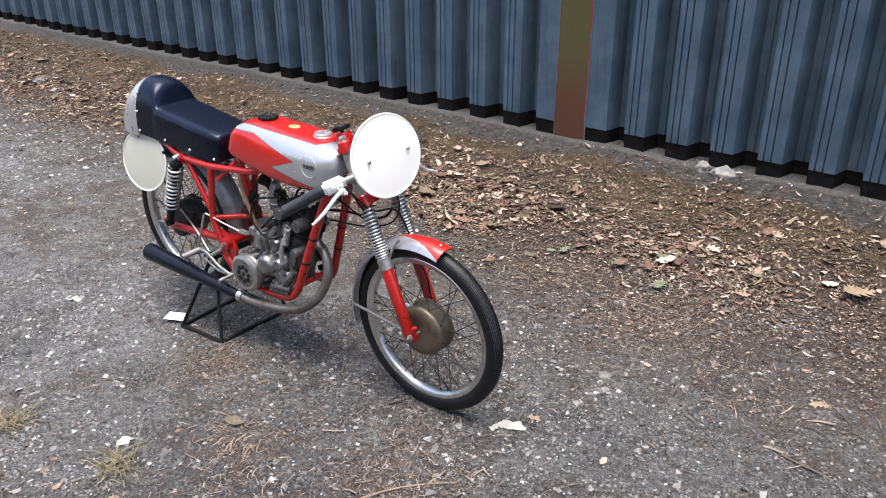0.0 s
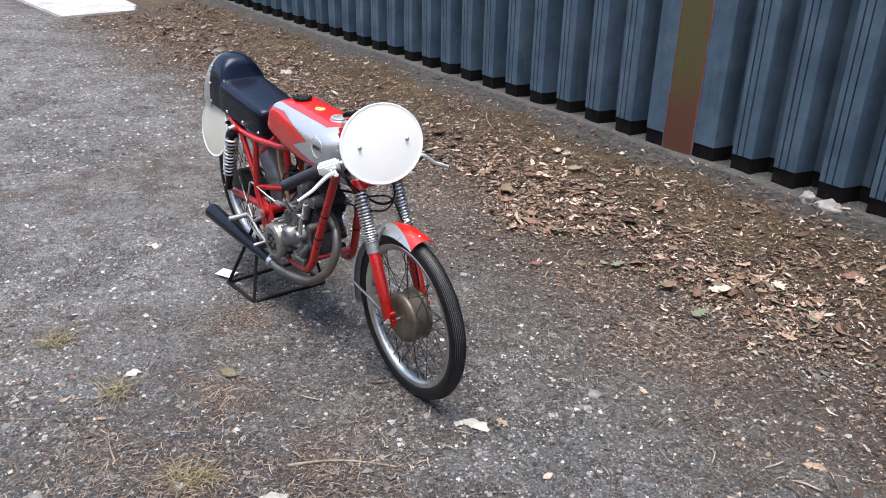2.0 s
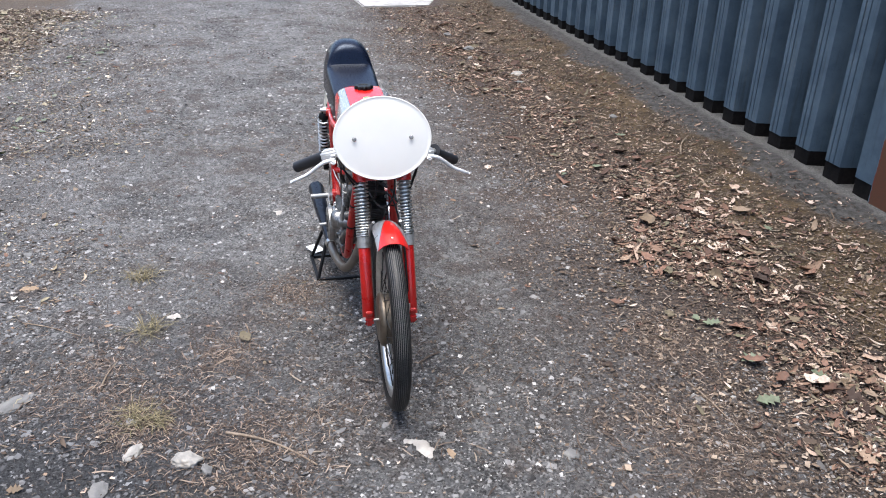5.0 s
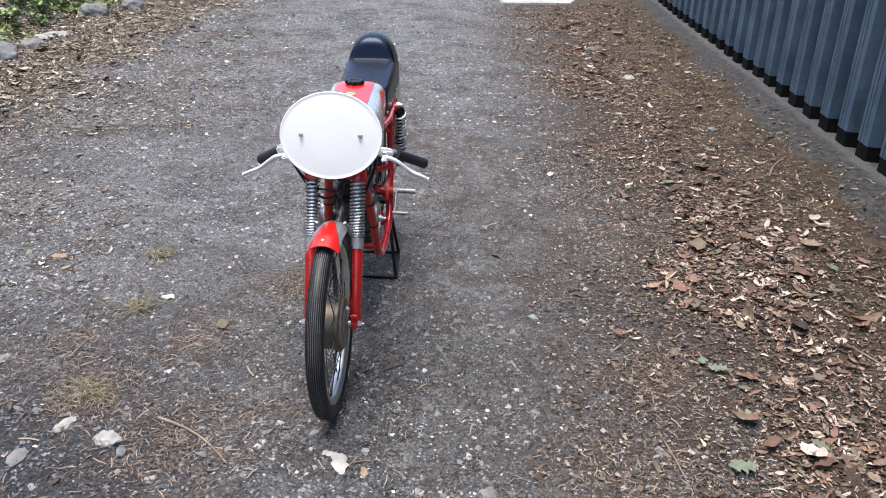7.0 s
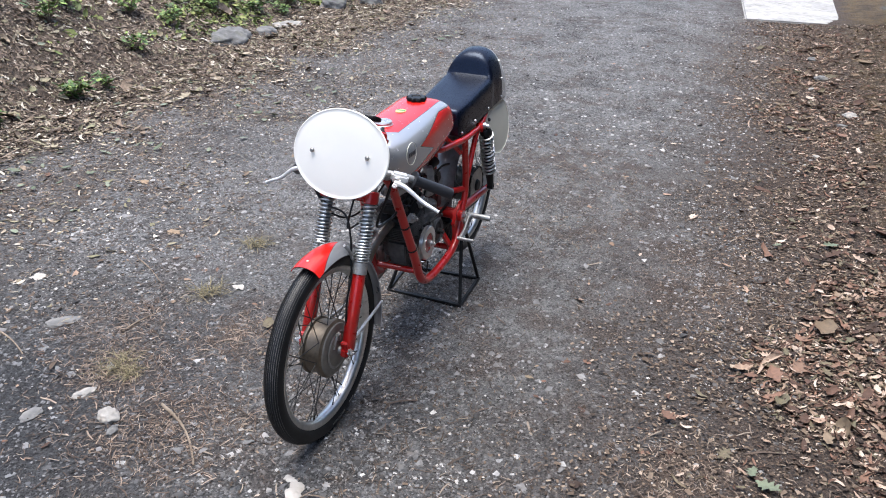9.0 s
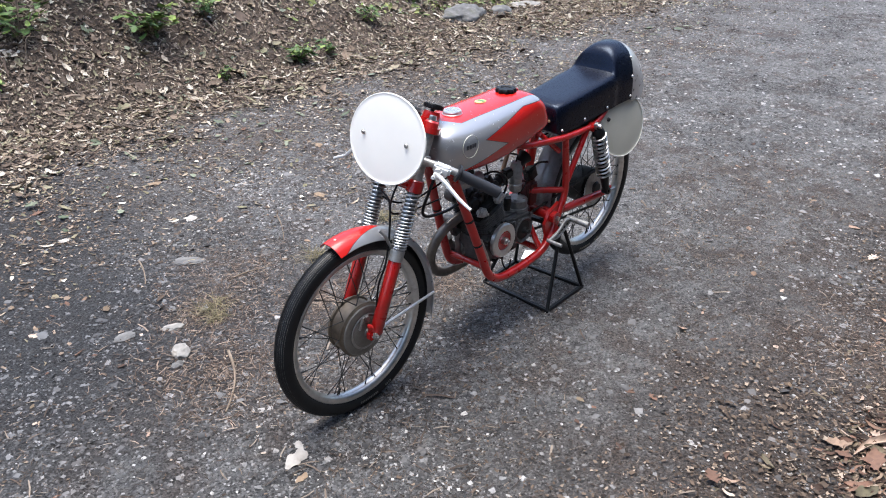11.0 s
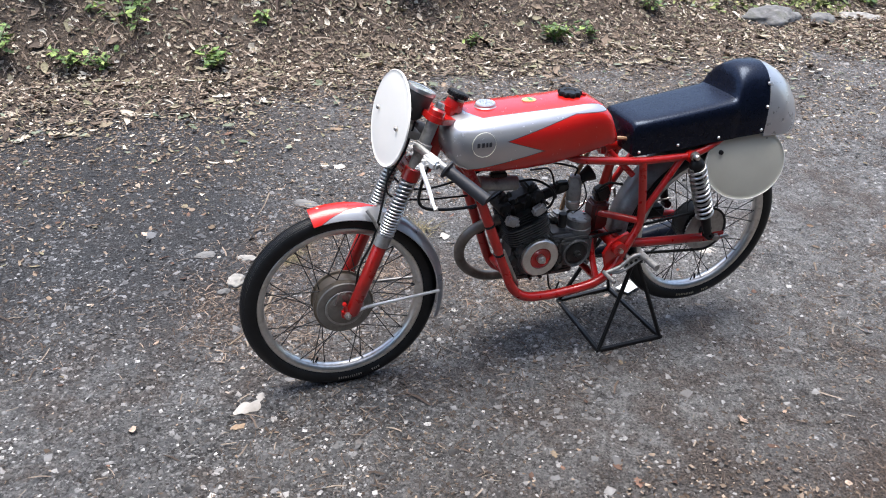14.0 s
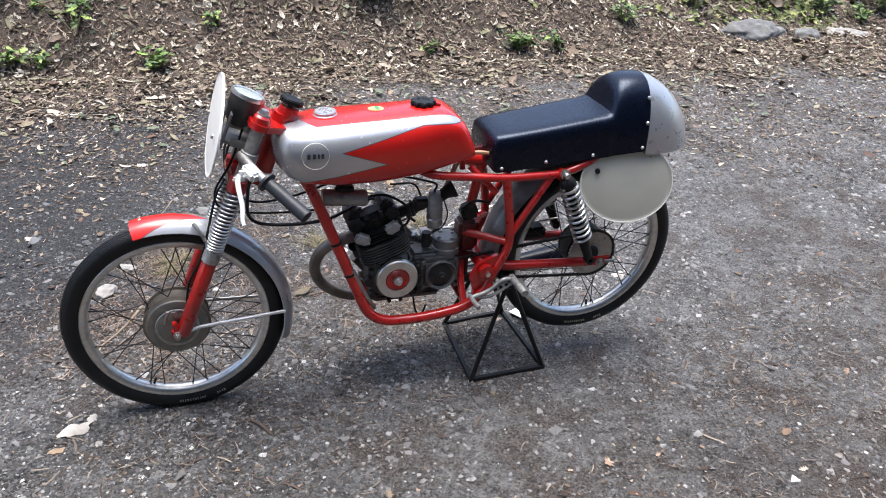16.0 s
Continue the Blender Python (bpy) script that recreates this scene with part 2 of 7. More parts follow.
M_GROUND = ground_material()
def clad_material():
    """Blue-grey coated sheet with rain streaks, specks and chalking."""
    m, nodes, links, bsdf = nodes_of("blue_grey_coated_steel")
    vec = add(nodes, "ShaderNodeTexCoord").outputs["Object"]
    tall = nodes.new("ShaderNodeMapping")
    tall.inputs["Scale"].default_value = (1.0, 1.0, 0.06)
    links.new(vec, tall.inputs["Vector"])
    streak = noise_at(nodes, links, tall.outputs[0], 38, 5, 0.65)
    cloud = noise_at(nodes, links, vec, 3.5, 5, 0.65)
    fine = noise_at(nodes, links, vec, 170, 4)
    col = blend(nodes, links, span(nodes, links, cloud, 0.3, 0.7), (0.056, 0.086, 0.118), (0.098, 0.142, 0.182))
    col = blend(nodes, links, value(nodes, links, "MULTIPLY", span(nodes, links, streak, 0.5, 0.75), 0.55), col, (0.042, 0.05, 0.05))
    col = blend(nodes, links, value(nodes, links, "MULTIPLY", span(nodes, links, value(nodes, links, "MULTIPLY", streak, cloud), 0.3, 0.42), 0.35), col, (0.16, 0.185, 0.2))
    col = blend(nodes, links, value(nodes, links, "MULTIPLY", span(nodes, links, fine, 0.62, 0.7), 0.5), col, (0.03, 0.04, 0.045))
    links.new(col, bsdf.inputs["Base Color"])
    links.new(value(nodes, links, "ADD", value(nodes, links, "MULTIPLY", streak, 0.3), 0.35), bsdf.inputs["Roughness"])
    bsdf.inputs["Specular IOR Level"].default_value = 0.12
    return m


M_CLAD = clad_material()
M_PLINTH = surface("black_bitumen", (0.005, 0.005, 0.005), (0.016, 0.014, 0.013), rough=0.85, scale=60, bump=0.4, bump_size=0.004, gloss=0.08)
M_CONCRETE = surface("pale_concrete", (0.24, 0.235, 0.225), (0.42, 0.405, 0.38), rough=0.85, scale=18, bump=0.3, grime=(0.12, 0.11, 0.1), grime_amount=0.5)
M_ROCK = surface("grey_rock", (0.085, 0.083, 0.082), (0.24, 0.235, 0.228), rough=0.9, scale=14, bump=0.8, bump_size=0.02, grime=(0.1, 0.1, 0.06), grime_amount=0.4)
M_WHITE_STONE = surface("white_stone", (0.19, 0.182, 0.168), (0.42, 0.398, 0.365), rough=0.9, scale=30, bump=0.6, bump_size=0.006, grime=(0.3, 0.22, 0.13), grime_amount=0.4)
M_CHIP = scattered("stone_chips", ((0.0, (0.009, 0.0093, 0.0102)), (0.4, (0.035, 0.0357, 0.0378)), (0.7, (0.1, 0.1005, 0.102)), (0.92, (0.24, 0.238, 0.236)), (0.99, (0.58, 0.565, 0.54))), 0.85, soiled=True)
M_LEAF = scattered("fallen_leaves", ((0.0, (0.02, 0.012, 0.009)), (0.25, (0.095, 0.051, 0.036)), (0.47, (0.235, 0.132, 0.092)), (0.6, (0.13, 0.12, 0.075)), (0.8, (0.37, 0.25, 0.182)), (0.98, (0.6, 0.49, 0.4))), 0.75)
M_NEEDLE = scattered("dry_needles", ((0.0, (0.035, 0.024, 0.019)), (0.5, (0.125, 0.087, 0.066)), (1.0, (0.36, 0.285, 0.225))), 0.85)
M_COVER_LEAF = scattered("yellow_green_leaves", ((0.0, (0.07, 0.11, 0.03)), (0.5, (0.17, 0.22, 0.06)), (1.0, (0.36, 0.38, 0.13))), 0.6)
M_BANK_LEAF = scattered("bank_leaves", ((0.0, (0.042, 0.031, 0.024)), (0.25, (0.15, 0.108, 0.08)), (0.45, (0.3, 0.228, 0.168)), (0.6, (0.225, 0.214, 0.126)), (0.8, (0.45, 0.37, 0.28)), (0.98, (0.7, 0.64, 0.53))), 0.75)
M_CRUMB = scattered("leaf_crumbs", ((0.0, (0.022, 0.0155, 0.012)), (0.4, (0.085, 0.06, 0.043)), (0.75, (0.185, 0.135, 0.097)), (1.0, (0.4, 0.32, 0.245))), 0.85)
M_STRAW = scattered("straw", ((0.0, (0.03, 0.021, 0.016)), (0.6, (0.11, 0.08, 0.062)), (1.0, (0.32, 0.265, 0.21))), 0.8)
M_GREEN_LEAF = scattered("green_leaves", ((0.0, (0.06, 0.088, 0.05)), (0.5, (0.13, 0.16, 0.1)), (1.0, (0.27, 0.3, 0.215))), 0.5)
M_PLANT = scattered("plant_leaves", ((0.0, (0.05, 0.1, 0.028)), (0.5, (0.12, 0.22, 0.055)), (1.0, (0.3, 0.4, 0.1))), 0.5)
M_TWIG = surface("bark_twig", (0.12, 0.085, 0.06), (0.3, 0.24, 0.18), rough=0.85, scale=80, bump=0.5)
M_PAPER = surface("white_paper", (0.74, 0.74, 0.74), (0.8, 0.8, 0.8), rough=0.6, scale=20, bump=0.02)
M_PALE_LEAF = surface("pale_leaf", (0.31, 0.285, 0.255), (0.45, 0.418, 0.378), rough=0.85, scale=50, bump=0.3)


# ---- mesh tools ----
def mesh_ob(name, verts, faces, material, parent=None, smooth_shade=False):
    me = bpy.data.meshes.new(name)
    me.from_pydata([tuple(v) for v in verts], [], [tuple(f) for f in faces])
    me.update()
    ob = new(name, me)
    me.materials.append(material)
    if smooth_shade:
        me.shade_smooth()
    if parent:
        ob.parent = parent
    return ob


def tri_mesh(name, verts, tris, material):
    """A mesh of many loose triangles from arrays."""
    me = bpy.data.meshes.new(name)
    n, k = len(verts), len(tris)
    me.vertices.add(n)
    me.vertices.foreach_set("co", np.ascontiguousarray(verts, np.float32).ravel())
    me.loops.add(3 * k)
    me.loops.foreach_set("vertex_index", np.ascontiguousarray(tris, np.int32).ravel())
    me.polygons.add(k)
    me.polygons.foreach_set("loop_start", np.arange(0, 3 * k, 3, dtype=np.int32))
    me.update(calc_edges=True)
    me.materials.append(material)
    return new(name, me)


def scatter(name, shapes, places, turns, sizes, material):
    """Many copies of a few small shapes (verts, tris) in one mesh. turns: (n, 3, 3) matrices; sizes: (n, 3)."""
    which = np.random.randint(0, len(shapes), len(places))
    vs, ts, base = [], [], 0
    for i, (v, t) in enumerate(shapes):
        pick = np.where(which == i)[0]
        if not len(pick):
            continue
        p = v[None] * sizes[pick][:, None, :]
        p = np.einsum("nij,nkj->nki", turns[pick], p) + places[pick][:, None, :]
        vs.append(p.reshape(-1, 3))
        ts.append((t[None] + (np.arange(len(pick)) * len(v))[:, None, None]).reshape(-1, 3) + base)
        base += len(pick) * len(v)
    return tri_mesh(name, np.concatenate(vs), np.concatenate(ts), material)


def turned(n, tilt, yaw=None):
    """n turns: any yaw, then a tilt of about so many radians to any side."""
    yaw = np.random.uniform(0, 2 * np.pi, n) if yaw is None else yaw
    t, d = np.random.normal(0, tilt, n), np.random.uniform(0, 2 * np.pi, n)
    c, s = np.cos(yaw), np.sin(yaw)
    z, o = np.zeros(n), np.ones(n)
    rz = np.stack([np.stack([c, -s, z], 1), np.stack([s, c, z], 1), np.stack([z, z, o], 1)], 1)
    ax, ay, ct, st = np.cos(d), np.sin(d), np.cos(t), np.sin(t)
    rt = np.stack([
        np.stack([ct + ax * ax * (1 - ct), ax * ay * (1 - ct), ay * st], 1),
        np.stack([ax * ay * (1 - ct), ct + ay * ay * (1 - ct), -ax * st], 1),
        np.stack([-ay * st, ax * st, ct], 1)], 1)
    return rt @ rz


def leaf_shape(lobes, curl, seed, k=9):
    """A leaf about 1 long: a lobed or torn blade folded along its midrib, curled and buckled."""
    rng = np.random.RandomState(seed)
    xs = np.linspace(-0.5, 0.5, k)
    body = np.sin(np.pi * np.clip((xs + 0.52) / 1.04, 0, 1)) ** 0.65
    wave = np.where(np.arange(k) % 2 == 0, 1 + 0.3 * lobes, 1 - 0.42 * lobes)
    left = 0.3 * body * wave * rng.uniform(0.8, 1.2, k)
    right = 0.3 * body * wave * rng.uniform(0.8, 1.2, k)
    if seed % 3 == 2:
        right[rng.randint(2, k - 3):] *= 0.35
    twist = rng.uniform(-0.35, 0.35)
    bow = rng.uniform(-0.12, 0.12)
    bend = lambda x, y: curl * (x * x * 1.4 + 1.1 * abs(y)) + twist * x * y * 2 + 0.06 * rng.uniform(-1, 1)
    mid = [bow * math.sin(3 * x) for x in xs]
    v = [(x, m, bend(x, 0)) for x, m in zip(xs, mid)]
    v += [(x + 0.06 * lobes + rng.uniform(-0.03, 0.03), m + h, bend(x, h)) for x, m, h in zip(xs, mid, left)]
    v += [(x + 0.06 * lobes + rng.uniform(-0.03, 0.03), m - h, bend(x, -h)) for x, m, h in zip(xs, mid, right)]
    t = []
    for i in range(k - 1):
        t += [(i, i + 1, k + i), (i + 1, k + i + 1, k + i), (i + 1, i, 2 * k + i), (2 * k + i + 1, i + 1, 2 * k + i)]
    return np.array(v, float), np.array(t)


def chip_shape(seed):
    """A small broken stone about 1 across: four corners below, a short ridge on top."""
    rng = np.random.RandomState(seed)
    low = [(0.5 * x * rng.uniform(0.75, 1.15), 0.5 * y * rng.uniform(0.75, 1.15), -0.12) for x, y in ((-1, -0.8), (0.9, -1), (1, 0.8), (-0.9, 1))]
    top = [(rng.uniform(-0.3, -0.1), rng.uniform(-0.2, 0.2), rng.uniform(0.2, 0.4)), (rng.uniform(0.1, 0.3), rng.uniform(-0.2, 0.2), rng.uniform(0.2, 0.4))]
    return np.array(low + top), np.array([(0, 1, 5), (0, 5, 4), (1, 2, 5), (2, 3, 4), (2, 4, 5), (3, 0, 4)])


def scrap_shape(seed):
    """A torn bit of dry leaf about 1 across, buckled."""
    rng = np.random.RandomState(seed)
    v = [(0, 0, rng.uniform(-0.12, 0.18))]
    for k in range(6):
        t = k * 1.047 + rng.uniform(-0.35, 0.35)
        r = 0.5 * rng.uniform(0.5, 1.15)
        v.append((r * math.cos(t), rng.uniform(0.45, 0.8) * r * math.sin(t), rng.uniform(-0.1, 0.16)))
    return np.array(v), np.array([(0, k + 1, (k + 1) % 6 + 1) for k in range(6)])


def shred_shape(seed):
    """A narrow curled shred of dry leaf about 1 long."""
    rng = np.random.RandomState(seed)
    k = 5
    xs = np.linspace(-0.5, 0.5, k)
    curl, bow, w = rng.uniform(-0.5, 0.9), rng.uniform(-0.25, 0.25), rng.uniform(0.07, 0.19)
    v = []
    for i, x in enumerate(xs):
        h = w * (0.25 if i in (0, k - 1) else rng.uniform(0.7, 1.2))
        v += [(x, bow * math.cos(3 * x) - h, curl * x * x + 0.1), (x, bow * math.cos(3 * x), curl * x * x), (x, bow * math.cos(3 * x) + h * rng.uniform(0.5, 1.2), curl * x * x + rng.uniform(0.0, 0.18))]
    t = []
    for i in range(k - 1):
        b = 3 * i
        t += [(b, b + 3, b + 1), (b + 3, b + 4, b + 1), (b + 1, b + 4, b + 2), (b + 4, b + 5, b + 2)]
    return np.array(v), np.array(t)


SHREDS = [shred_shape(i) for i in range(10)]
SCRAPS = [scrap_shape(i) for i in range(10)]
LEAVES = [leaf_shape((0.0, 1.0, 0.6)[i % 3], c, i) for i, c in enumerate((0.15, 0.4, -0.35, 0.8, 0.3, -0.2, 1.1, 0.5, -0.6, 0.2, 0.7, 0.45))]
SMALL_LEAVES = [leaf_shape((0.0, 1.0, 0.6)[i % 3], c, i, 6) for i, c in enumerate((0.15, 0.4, -0.35, 0.8, 0.3, -0.2, 1.1, 0.5, -0.6, 0.2, 0.7, 0.45))]
CHIPS = [chip_shape(i) for i in range(8)]
CRUMBS = [(np.array([(-0.5, -0.2, 0), (0.45, -0.3, 0.08), (0.5, 0.25, 0), (-0.35, 0.3, 0.1)]), np.array([(0, 1, 2), (0, 2, 3)])),
          (np.array([(-0.5, 0.0, 0.1), (0.2, -0.35, 0.0), (0.5, 0.2, 0.12), (-0.1, 0.35, 0)]), np.array([(0, 1, 2), (0, 2, 3)]))]
STRAWS = [(np.array([(-0.5, -0.03, 0), (-0.5, 0.03, 0.01), (0.0, 0.09, 0.05), (0.0, 0.0, 0.04), (0.5, -0.05, 0), (0.5, 0.02, 0.01)]),
           np.array([(0, 3, 2), (0, 2, 1), (3, 4, 5), (3, 5, 2)]))]


def spread(n, a0, a1, l0, l1, keep):
    """n spots in a stretch of the lane, thinned by keep(a, l) in 0..1."""
    a, l = np.random.uniform(a0, a1, n), np.random.uniform(l0, l1, n)
    ok = np.random.uniform(0, 1, n) < keep(a, l)
    return a[ok], l[ok]


def strew(name, shapes, a, l, size, flat, tilt, lift, material, label, category, vary=0.35):
    n = len(a)
    z = ground_z(a, l) + np.random.uniform(0, 1, n) * lift
    s = size * np.random.lognormal(0, vary, n)
    sizes = np.stack([s, s * np.random.uniform(0.75, 1.15, n), s * flat], 1)
    # lie along the slope
    e = 0.06
    ga, gl = (ground_z(a + e, l) - ground_z(a - e, l)) / (2 * e), (ground_z(a, l + e) - ground_z(a, l - e)) / (2 * e)
    up = np.stack([-ga, -gl, np.ones(n)], 1)
    up /= np.linalg.norm(up, axis=1)[:, None]
    x = np.stack([np.ones(n), np.zeros(n), ga], 1)
    x /= np.linalg.norm(x, axis=1)[:, None]
    lie = np.stack([x, np.cross(up, x), up], 2)
    ob = scatter(name, shapes, np.stack([a, l, z], 1), np.einsum("nij,njk->nik", lie, turned(n, tilt)), sizes, material)
    ob.matrix_world = LANE
    return tagged(ob, label, category, kind="stuff")


def patches(a, l, seed, size):
    """Cloudy 0..1 pattern over the lane."""
    rng = np.random.RandomState(seed)
    out = 0
    for k in range(9):
        w, p = rng.normal(0, 1 / size, 2), rng.uniform(0, 6.28)
        out = out + np.sin(w[0] * a + w[1] * l + p)
    return np.clip(0.5 + out / 6, 0, 1)


# ---- ground ----
def build_ground():
    core_a = np.concatenate([-np.geomspace(9.2, 300, 16)[::-1], np.arange(-9.0, 3.0, 0.05), np.geomspace(3.2, 300, 18)])
    core_l = np.concatenate([-np.geomspace(6.2, 300, 18)[::-1], np.arange(-6.0, 3.0, 0.05), np.geomspace(3.2, 300, 18)])
    ga, gl = np.meshgrid(core_a, core_l, indexing="ij")
    z = ground_z(ga, gl)
    near = (np.abs(ga + 3) < 6.1) & (gl > -6.1) & (gl < 3.1)
    rough = np.zeros_like(z)
    rough[near] = np.random.normal(0, 0.0016, near.sum())
    z = z + rough
    n, m = ga.shape
    verts = np.stack([ga, gl, z], -1).reshape(-1, 3)
    i, j = np.meshgrid(np.arange(n - 1), np.arange(m - 1), indexing="ij")
    q = (i * m + j).ravel()
    tris = np.concatenate([np.stack([q, q + m, q + m + 1], 1), np.stack([q, q + m + 1, q + 1], 1)])
    ob = tri_mesh("ground", verts, tris, M_GROUND)
    ob.data.shade_smooth()
    ob.matrix_world = LANE
    return tagged(ob, "grey gravel lane with brown soil, moss and a leafy bank", "ground", kind="structure")


build_ground()


# ---- corrugated wall ----
def clad_profile(s0, s1, first, pitch):
    """Plan line (s, n) of trapezoid ribs between s0 and s1; ribs start at first + k * pitch."""
    pts, k = [(s0, 0.125)], math.ceil((s0 - first) / pitch)
    while first + k * pitch + 0.2 < s1:
        b = first + k * pitch
        pts += [(b - 0.028, 0.125), (b, 0.0), (b + 0.027, 0.0), (b + 0.028, 0.013), (b + 0.034, 0.013), (b + 0.035, 0.0),
                (b + 0.066, 0.0), (b + 0.067, 0.013), (b + 0.073, 0.013), (b + 0.074, 0.0), (b + 0.128, 0.0), (b + 0.156, 0.125),
                (b + 0.19, 0.125), (b + 0.194, 0.116), (b + 0.2, 0.116), (b + 0.204, 0.125)]
        k += 1
    return pts + [(s1, 0.125)]


def standing_sheet(name, pts, z0, z1, thick, material, parent):
    """A folded sheet with thickness, extruded from z0 to z1 along the plan line."""
    verts, faces, n = [], [], len(pts)
    for s, d in pts:
        verts += [(s, d, z0), (s, d, z1), (s, d + thick, z0), (s, d + thick, z1)]
    for i in range(n - 1):
        a, b = 4 * i, 4 * i + 4
        faces += [(a, b, b + 1, a + 1), (a + 2, a + 3, b + 3, b + 2), (a, a + 2, b + 2, b), (a + 1, b + 1, b + 3, a + 3)]
    faces += [(0, 1, 3, 2), (4 * n - 4, 4 * n - 2, 4 * n - 1, 4 * n - 3)]
    return mesh_ob(name, verts, faces, material, parent)


def stripe_material():
    m, nodes, links, bsdf = nodes_of("rusty_stripe_paint")
    vec = add(nodes, "ShaderNodeTexCoord").outputs["Object"]
    sep = nodes.new("ShaderNodeSeparateXYZ")
    links.new(vec, sep.inputs[0])
    mid = noise_at(nodes, links, vec, 6, 6, 0.7)
    fine = noise_at(nodes, links, vec, 60, 5)
    h = value(nodes, links, "ADD", sep.outputs[2], value(nodes, links, "MULTIPLY", mid, 0.35))
    col = blend(nodes, links, span(nodes, links, h, 0.5, 0.85), (0.1, 0.036, 0.017), (0.084, 0.07, 0.02))
    col = blend(nodes, links, value(nodes, links, "MULTIPLY", span(nodes, links, fine, 0.45, 0.7), 0.4), col, (0.06, 0.04, 0.022))
    across = value(nodes, links, "ADD", sep.outputs[0], 0.9905)
    edge = span(nodes, links, value(nodes, links, "ADD", across, value(nodes, links, "MULTIPLY", mid, 0.03)), 0.111, 0.114)
    col = blend(nodes, links, edge, col, (0.2, 0.028, 0.02))
    bleed = span(nodes, links, value(nodes, links, "SUBTRACT", value(nodes, links, "MULTIPLY", mid, 0.05), across), 0.118, 0.128)
    col = blend(nodes, links, value(nodes, links, "MULTIPLY", bleed, 0.8), col, (0.12, 0.028, 0.015))
    # ragged brush edge, beyond which the sheet's own coat shows
    ragged = value(nodes, links, "ADD", value(nodes, links, "ABSOLUTE", across), value(nodes, links, "MULTIPLY", noise_at(nodes, links, vec, 14, 6, 0.75), 0.045))
    col = blend(nodes, links, span(nodes, links, ragged, 0.1285, 0.1305), col, (0.08, 0.118, 0.153))
    links.new(col, bsdf.inputs["Base Color"])
    bsdf.inputs["Roughness"].default_value = 0.6
    return m


def build_wall():
    wall = new("wall_north")
    wall.matrix_world = WALL
    tagged(wall, "blue-grey corrugated steel shed wall over a black plinth", "wall", kind="structure")
    # upper part is unseen; height chosen to block low sky light
    top = 4.2
    left = clad_profile(-9.55, -1.262, -1.496, 0.28)
    right = clad_profile(-0.716, 4.0, -0.617, 0.2625)
    standing_sheet("cladding_sheet", left, 0.215, top, 0.004, M_CLAD, wall)
    standing_sheet("cladding_sheet", right, 0.215, top, 0.004, M_CLAD, wall)
    flat = [(-1.262, 0.125), (-1.239, 0.0), (-0.739, 0.0), (-0.716, 0.125)]
    standing_sheet("door_post", flat, 0.21, top, 0.004, M_CLAD, wall)
    standing_sheet("painted_stripe", [(-1.103, -0.004), (-0.878, -0.004)], 0.12, top, 0.003, stripe_material(), wall)["label"] = "rusty ochre painted stripe with red edges"
    for pts in (left, right, flat):
        standing_sheet("plinth", [(s, d + 0.006) for s, d in pts if d in (0.0, 0.125)], 0.05, 0.222, 0.05, M_PLINTH, wall)
    standing_sheet("backing", [(-9.55, 0.18), (4.0, 0.18)], 0.0, top, 0.1, M_PLINTH, wall)
    # far end return, so that the shed is closed
    standing_sheet("end_panel", [(-9.56, 0.06), (-9.62, 0.06)], 0.05, top, 3.0, M_CLAD, wall)


build_wall()


def build_slab():
    bm = bmesh.new()
    bmesh.ops.create_cube(bm, size=1)
    bmesh.ops.scale(bm, vec=(3.0, 1.9, 0.16), verts=bm.verts)
    bmesh.ops.bevel(bm, geom=bm.edges[:], offset=0.015, segments=2, affect="EDGES")
    me = bpy.data.meshes.new("concrete_slab")
    bm.to_mesh(me)
    me.materials.append(M_CONCRETE)
    ob = new("concrete_slab", me)
    ob.matrix_world = LANE @ pose(-10.1, 1.72, -0.058, 0, 0, 4)
    tagged(ob, "pale worn concrete slab let into the lane", "slab")


build_slab()


# ---- the racing motorcycle: x ahead, y left, z up, from the ground below its front axle ----
def part(name, bm, material, parent, label="", flat=False, m=None):
    """Links a bmesh as one mesh object under a thing or a part."""
    if m is not None:
        bm.transform(m)
    bmesh.ops.recalc_face_normals(bm, faces=bm.faces[:])
    me = bpy.data.meshes.new(name)
    bm.to_mesh(me)
    bm.free()
    for mat in material if isinstance(material, (list, tuple)) else (material,):
        me.materials.append(mat)
    if not flat:
        me.shade_smooth()
        me.set_sharp_from_angle(angle=radians(38))
    ob = new(name, me)
    ob.parent = parent
    if label:
        ob["label"] = label
    return ob


def fillet(pts, r, n=5):
    """A line with its corners rounded to about r."""
    pts = [Vector(p) for p in pts]
    out = [pts[0]]
    for a, b, c in zip(pts, pts[1:], pts[2:]):
        u, v = (a - b), (c - b)
        k = min(r, u.length * 0.48, v.length * 0.48)
        p, q = b + u.normalized() * k, b + v.normalized() * k
        out += [(1 - t) ** 2 * p + 2 * t * (1 - t) * b + t * t * q for t in np.linspace(0, 1, n).tolist()]
    return out + [pts[-1]]


def flowing(pts, n=6):
    """A smooth line through points."""
    p = [Vector(q) for q in pts]
    p = [2 * p[0] - p[1]] + p + [2 * p[-1] - p[-2]]
    out = []
    for a, b, c, d in zip(p, p[1:], p[2:], p[3:]):
        for t in np.linspace(0, 1, n, endpoint=False).tolist():
            out.append(0.5 * (2 * b + (c - a) * t + (2 * a - 5 * b + 4 * c - d) * t * t + (3 * b - a - 3 * c + d) * t ** 3))
    return out + [p[-2]]


